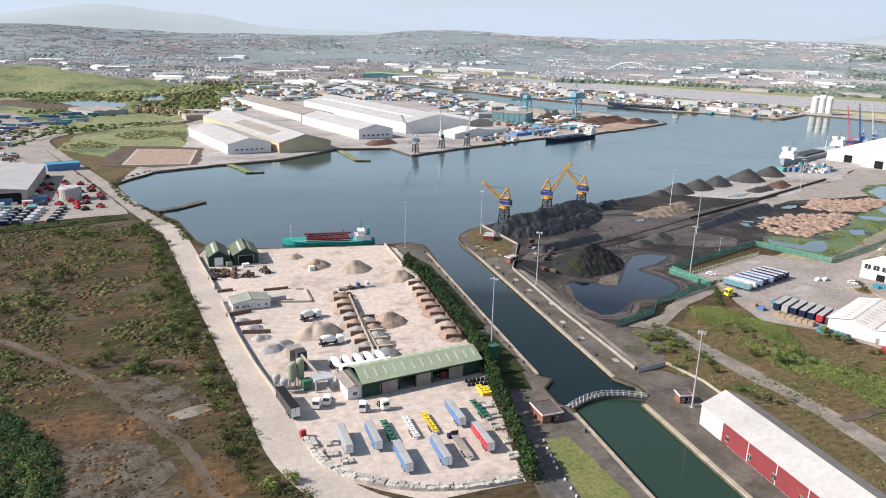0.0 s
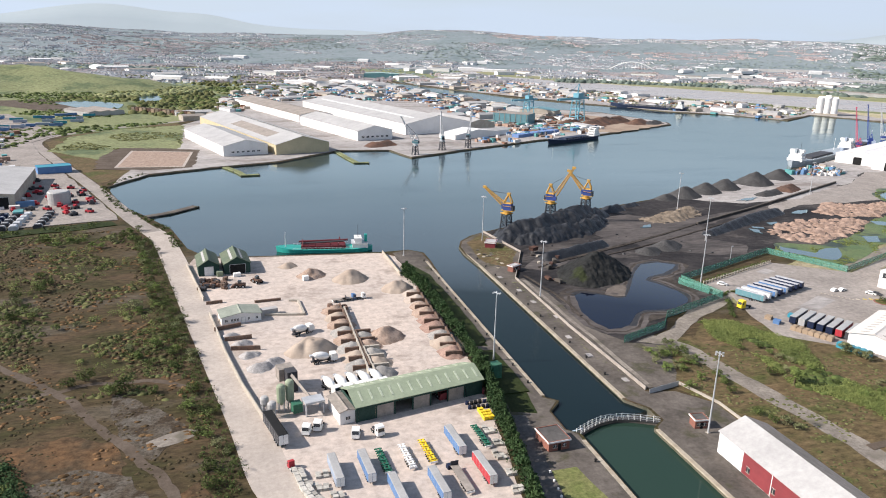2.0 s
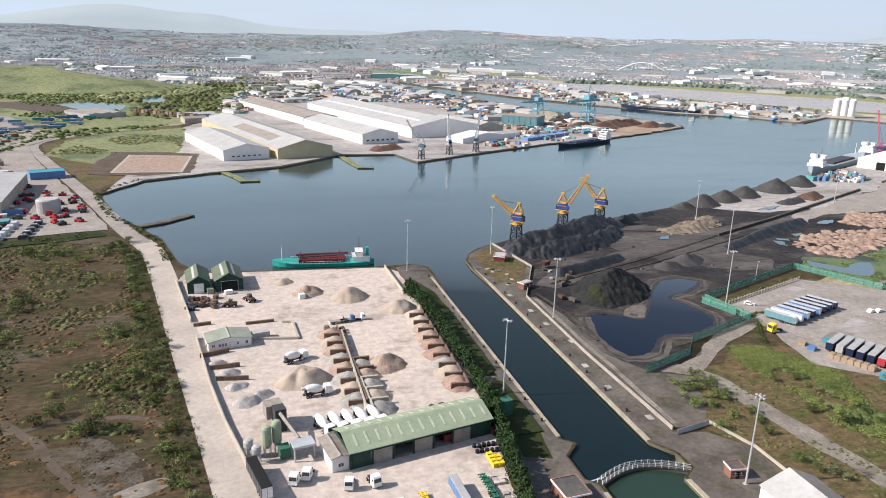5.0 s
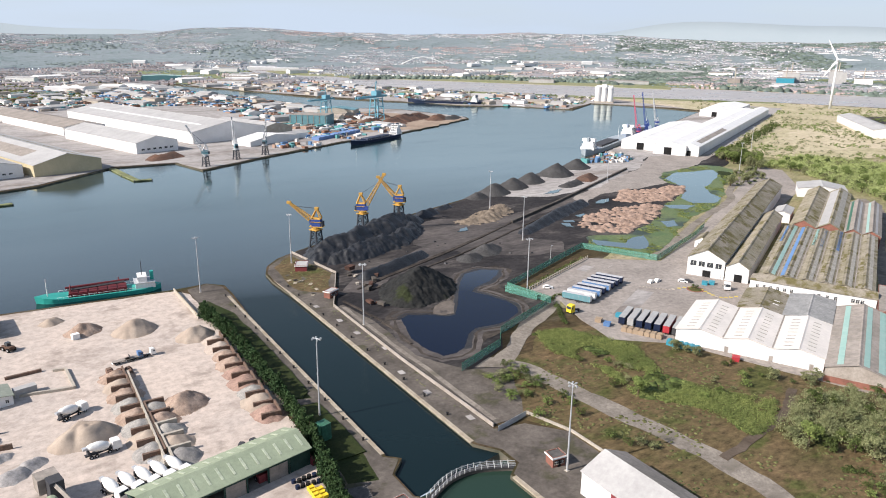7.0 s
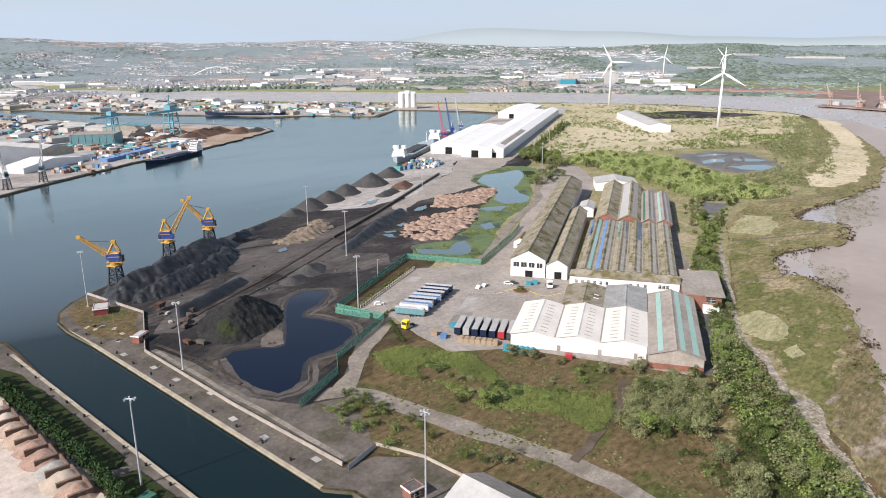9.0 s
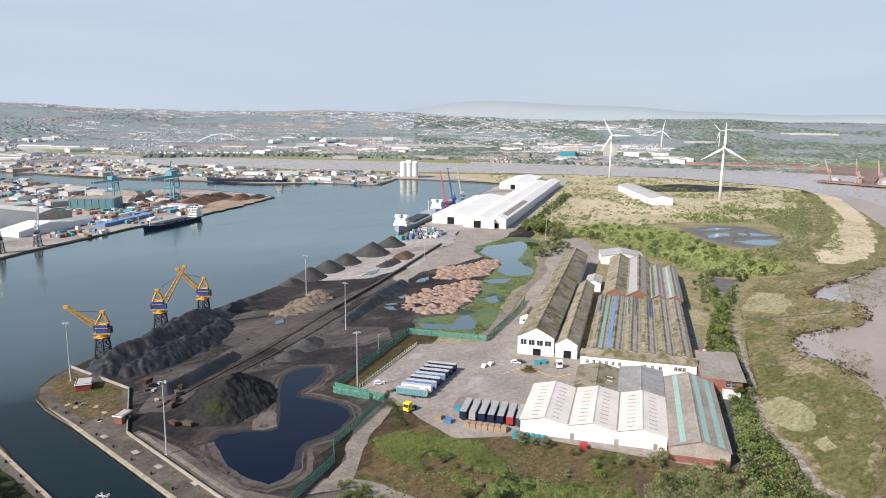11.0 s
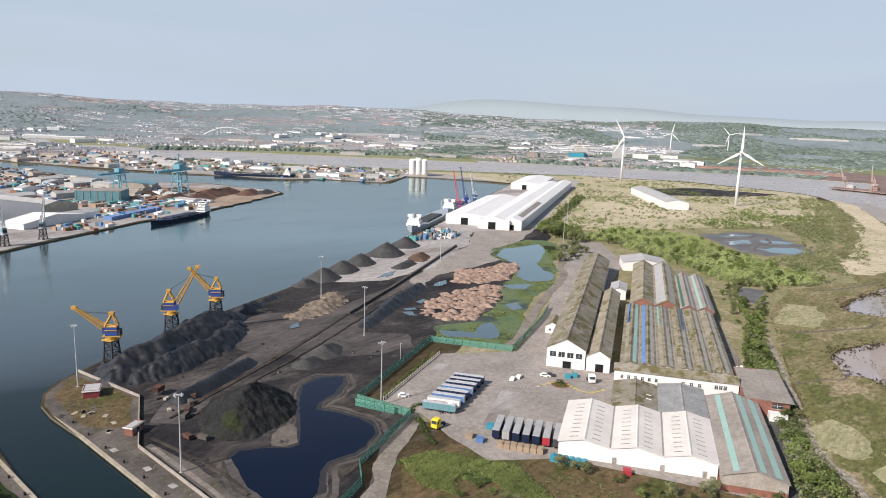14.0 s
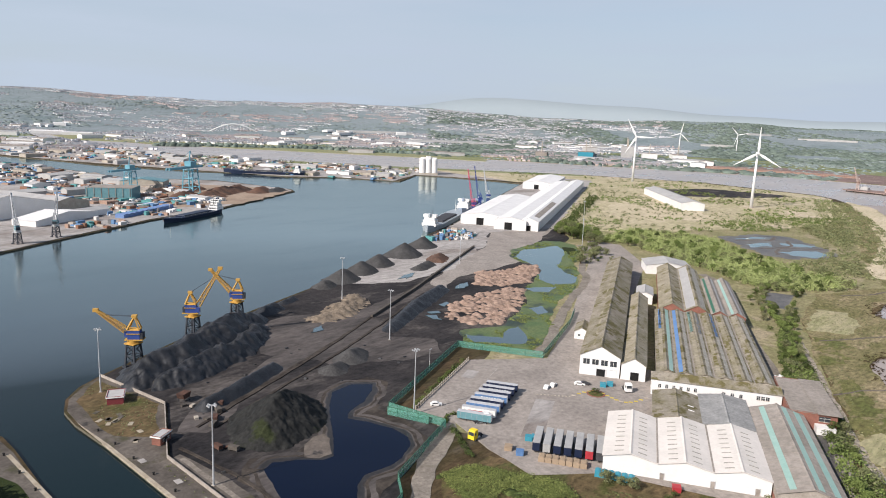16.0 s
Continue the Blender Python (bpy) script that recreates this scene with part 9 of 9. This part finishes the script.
for x, y, h, m, lab in ((470, 858, 9, SCRAP, "large rust-red scrap heap"), (500, 872, 8, SCRAP, "rust-brown scrap heap on the quay"), (520, 850, 7, SCRAP, "brown scrap heap near the quay tip"), (440, 830, 8, SCRAP, "low reddish scrap heap"), (420, 850, 7, SCRAP, "scrap heap by the crane"), (540, 848, 5, GRIT, "dark heap at the quay tip"),
                        (140, 690, 5, SCRAP, "reddish heap by the old cranes"), (410, 900, 6, SCRAP, "scrap heap behind the crane"), (455, 905, 8, SCRAP, "large brown scrap heap")):
    mound("scrap_heap", [(x - 8, y - 4, h), (x + 8, y + 5, h)], 0.5, m, lab, step=2.5, rough=1.5, bumps=0.12, group="scrap heaps")

# yards across the dock: sheds, stacks and small plant
rng = np.random.default_rng(5)
NORTH = [(-30, 900), (30, 890), (30, 1140), (60, 1180), (250, 1080), (300, 800), (210, 690), (300, 735), (440, 800), (460, 1000), (440, 1080), (410, 1260), (330, 1580), (200, 1880), (60, 1600), (-10, 1250)]
EASTD = [(690, 1010), (780, 900), (860, 940), (950, 960), (980, 1040), (860, 1240), (740, 1460), (680, 1700), (520, 1850), (420, 1690), (510, 1390), (620, 1150)]
WESTD = [(-280, 420), (-110, 440), (-120, 520), (-170, 640), (-200, 740), (-200, 800), (-280, 960), (-400, 960), (-400, 520)]
KEEP = [[(-30, 640), (300, 640), (300, 1180), (60, 1180), (-40, 850)]]
for i, (x, y) in enumerate(scattered(NORTH, 72, rng, 26, KEEP) + scattered(EASTD, 40, rng, 34) + scattered(WESTD, 9, rng, 60)):
    w, d = rng.uniform(10, 26), rng.uniform(14, 46)
    k = i % 4
    gabled("dock_unit", rot(x, y, rng.choice([17, 107, 30]) + rng.uniform(-3, 3)), w, d, rng.uniform(3.5, 6.5), rng.uniform(1, 2.5), [PALE_ROOF, CONCRETE, WHITE_SHEET, PALE_ROOF][k], [PALE_ROOF, GREY_ROOF, PALE_ROOF, PALE_ROOF][k],
           ["white dock unit with pale roof", "grey dock unit with white roof", "pale dock unit with grey roof", "pale dock unit with pale roof"][k], group="dock units", over=0.2)
CLUTTER = island_mix("yard_clutter", [(0.55, 0.53, 0.5), (0.3, 0.2, 0.15), (0.1, 0.2, 0.35), (0.6, 0.6, 0.6), (0.2, 0.1, 0.06), (0.12, 0.12, 0.12), (0.35, 0.3, 0.25), (0.08, 0.25, 0.25)])
g = Geo()
for poly, n, lo, hi in ((NORTH, 3200, 1.5, 7), (EASTD, 700, 1.5, 8), (WESTD, 900, 1, 6), ([(440, 492), (500, 520), (535, 530), (545, 505), (480, 478)], 110, 0.8, 3.0),  ([(230, 668), (300, 705), (400, 760), (380, 780), (300, 760), (220, 700)], 60, 1, 4)):
    for x, y in scattered(poly, n, rng, avoid=KEEP if poly is NORTH and n > 100 else (), thresh=-0.15, nscale=0.02):
        w, d, h = rng.uniform(lo, hi), rng.uniform(lo, hi * 2), rng.uniform(1, 4)
        g.box(-w / 2, w / 2, -d / 2, d / 2, 0, h, rot(x, y, rng.choice([17, 107]) + rng.uniform(-8, 8)))
solid("yard_stacks", g, CLUTTER, "stacks, containers and parked plant in the far yards", "stacks", kind="stuff")
for i, (x, y) in enumerate(scattered([(-300, 820), (-190, 830), (-160, 900), (-150, 985), (-230, 985), (-330, 960)], 40, rng, 9)):
    t = thing("depot_trailer", "blue-sided trailer in the far depot", "trailer", rot(x, y, 100 + rng.uniform(-4, 4)), "depot trailers")
    part("body", Geo().box(-1.25, 1.25, 0, 13.6, 1.1, 3.9), [BLUE, PALE_BLUE, CYAN][i % 3], t)
    part("roof", Geo().box(-1.2, 1.2, 0.05, 13.55, 3.9, 4.02), GREY_TOP, t)
    part("bogie", Geo().box(-1.1, 1.1, 1.8, 5.2, 0, 1.1), CHASSIS, t)
gabled("depot_store", rot(-165, 968, 38), 46, 60, 5, 1.2, PALE_ROOF, GREY_ROOF, "long low grey store beyond the dock road", category="warehouse", bays=3, over=0.2)
for i in range(15):
    t = thing("timber_stack", ["tall brown stack of baled waste in the far yard", "tall buff stack of sawn timber in the far yard"][i % 2], "stack", rot(-120 + i * 5.2, 1030 - i * 4.6, -40 + rng.uniform(-5, 5)), "stacks beyond the dock road")
    part("stack", Geo().side([(-2.8, 0), (2.8, 0), (2.7, 5.2), (1.8, 6.2), (-2.2, 6.0), (-2.8, 5.0)], -4, 4), [TIMBER, SCRAP, STRAW][i % 3], t)
clumps("pasture_hedge", "dark hedge lines over the green hill foot", ribbon([(-300, 1230), (-180, 1260), (-100, 1330), (-60, 1480)], 60), 420, LEAF_GREY, 4.5, 0.8, -0.2, 0.01, 6.0, FAR_PONDS, "hedge")
clumps("dockland_trees", "trees and scrub among the far yards", [(-60, 900), (60, 1200), (300, 1700), (200, 1900), (-300, 1900), (-300, 1300)], 1300, THORN, 4.2, 0.9, 0.0, 0.006, 8.0, FAR_PONDS, "trees")
scrub("quay_trees", "trees on the spit between dock and river", EASTD, 260, LEAF_GREY, 2.5, 4.5, 12, 0.05, 0.01, 3.0, 0.8)
clumps("levee_trees", "trees along the far river levee", ribbon([(860, 1830), (1180, 1670), (1340, 1430), (1500, 1020), (1600, 780)], [70, 70, 70, 60, 40]), 700, FAR_GREEN, 7.0, 0.9, -0.1, 0.006, 5.0, category="trees")
# depot west of the road
gabled("depot_hall", rot(-206, 457, 6), 86, 92, 8.5, 4, CONCRETE, PALE_ROOF, "large pale-roofed depot hall with open side", doors=[(30, 24, 7, DARK), (72, 22, 7, DARK)])
flat_block("blue_canopy", rot(-133, 575, 20), 22, 12, 5, BLUE_STRIP, CYAN, "bright blue flat-roofed canopy", category="building")
t = thing("storage_tank", "pale cylindrical storage tank in the depot", "tank", rot(-99, 474, 0))
part("shell", Geo().lathe([(6.2, 0), (6.2, 7.5), (5.6, 8.2)], 24), PALE_ROOF, t, smooth=False)
part("ladder", Geo().box(6.2, 6.5, -0.4, 0.4, 0, 8), STEEL, t)
for i, (x, y) in enumerate(scattered([(-160, 440), (-75, 440), (-85, 500), (-130, 560), (-150, 560), (-120, 480)], 46, rng, 4)):
    t = thing("farm_machine", "red agricultural machine in the depot", "machine", rot(x, y, rng.uniform(0, 180)), "machines in the depot")
    part("body", Geo().box(-1.2, 1.2, -2.2, 2.2, 0.6, 1.9), RED if i % 3 else CHASSIS, t)
    part("cab", Geo().box(-0.9, 0.9, -1.0, 0.6, 1.9, 2.9), GLASS if i % 2 else RED, t)
    wheels(t, (-1.2, 1.2), (-1.4, 1.4), 0.6, 0.4, False)
for r in range(5):
    for k in range(16):
        if k % 5 == 4:
            continue
        t = thing("pipe_bundle", "strapped bundle of dark pipes in the depot", "bundle", rot(-182 + k * 5.6, 410 + r * 7.0 + k * 0.5, 6), "pipe bundles")
        part("bundle", Geo().side([(-2.2, 0), (2.2, 0), (2.1, 1.6), (1.4, 2.3), (-1.4, 2.3), (-2.1, 1.6)], -2.6, 2.6), [CHASSIS, STEEL, NAVY][(k * 7 + r * 3) % 3], t)
        part("strap", Geo().side([(-2.25, 0), (2.25, 0), (2.15, 1.65), (1.42, 2.38), (-1.42, 2.38), (-2.15, 1.65)], -0.3, 0.3), WHITE, t)
# steel arch bridge and works up river
t = thing("arch_bridge", "far steel bowstring arch road bridge", "bridge", rot(1390, 2530, -30))
for s in (-8, 8):
    g = Geo()
    for k in range(16):
        f0, f1 = k / 16, (k + 1) / 16
        g.beam((190 * f0, s, 4 + 34 * math.sin(math.pi * f0)), (190 * f1, s, 4 + 34 * math.sin(math.pi * f1)), 2.4)
    part("arch_rib", g, WHITE, t)
    for k in range(1, 16):
        part("hanger", Geo().beam((190 * k / 16, s, 4), (190 * k / 16, s, 4 + 34 * math.sin(math.pi * k / 16)), 0.4), WHITE, t)
part("deck", Geo().box(-60, 250, -9, 9, 3, 5), CONCRETE, t)
sheet("ore_ground", [(1984, 866), (2010, 628), (1960, 400), (1960, 200), (1770, 150), (1655, 400), (1650, 500), (1640, 640), (1600, 740), (1690, 790)], ORE_DUST, "rust-red ore ground beyond the river", "yard", 14, 6)
gabled("ore_shed", rot(1790, 480, 10), 16, 330, 4, 1.5, ROSE_STONE, ROSE_STONE, "long rust-red ore shed beyond the river")
for i, (x, y, w, d, h, m) in enumerate(((1690, 1080, 80, 40, 20, CYAN), (1760, 1110, 40, 40, 30, PALE_ROOF), (1830, 1040, 30, 30, 36, PALE_ROOF), (1900, 1000, 60, 40, 18, WHITE_SHEET), (1620, 1180, 50, 30, 14, GREY_ROOF), (1960, 1100, 40, 40, 28, PALE_ROOF), (2050, 980, 120, 40, 12, WHITE_SHEET))):
    t = flat_block("steelworks_block", rot(x, y, 30), w, d, h, m, GREY_ROOF, ["bright blue far works building", "pale far works tower", "tall pale far works tower", "white far works building", "grey far works building", "pale far works block", "long white far works building"][i], category="building")
    part("stack", Geo().tube((w / 2, d / 2, h), (w / 2, d / 2, h + 26), 1.6, 1.2, 10), CONCRETE, t)
wharf = thing("river_wharf", "long pinkish concrete wharf on piles in the river", "wharf")
part("deck", Geo().side([(0, 1.5), (260, 1.5), (260, 3.2), (0, 3.2)], -22, 22, pose(1425, 408, 0, 0, 0, -106)), ORE_DUST, wharf)
for k in range(22):
    for v in (-20, 20):
        m = pose(1425, 408, 0, 0, 0, -106) @ Vector((6 + k * 11.8, v, 0))
        part("pile", Geo().tube((m.x, m.y, -3), (m.x, m.y, 1.6), 1.1, 1.1, 8), QUAY_WALL, wharf)
part("approach", Geo().box(0, 260, -12, 12, 1.5, 3.1, pose(1402, 335, 0, 0, 0, 8)), ORE_DUST, wharf)
for k in range(6):
    x = 22 + 40 * k
    part("store", Geo().side([(-6, 3.2), (6, 3.2), (6, 8 + k % 3), (0, 10 + k % 3), (-6, 8 + k % 3)], -4, 4, pose(1425, 408, 0, 0, 0, -106) @ pose(x, 8, 0)), ROSE_STONE if k % 2 else PALE_ROOF, wharf)
RED_LEAD = paint("faded_red_lead", (0.5, 0.4, 0.36), 0.7)
for x, y, lift, slew in ((1424, 396, 66, 60), (1410, 348, 84, 20), (1400, 312, 80, 40), (1395, 292, 66, 60)):
    jib_crane("river_crane", "faded red crane on the far river wharf", 26, lift, slew, (RED_LEAD, ROSE_STONE, RED_LEAD), group="wharf cranes").matrix_basis = pose(x, y, 3.2, 0, 0, 0)
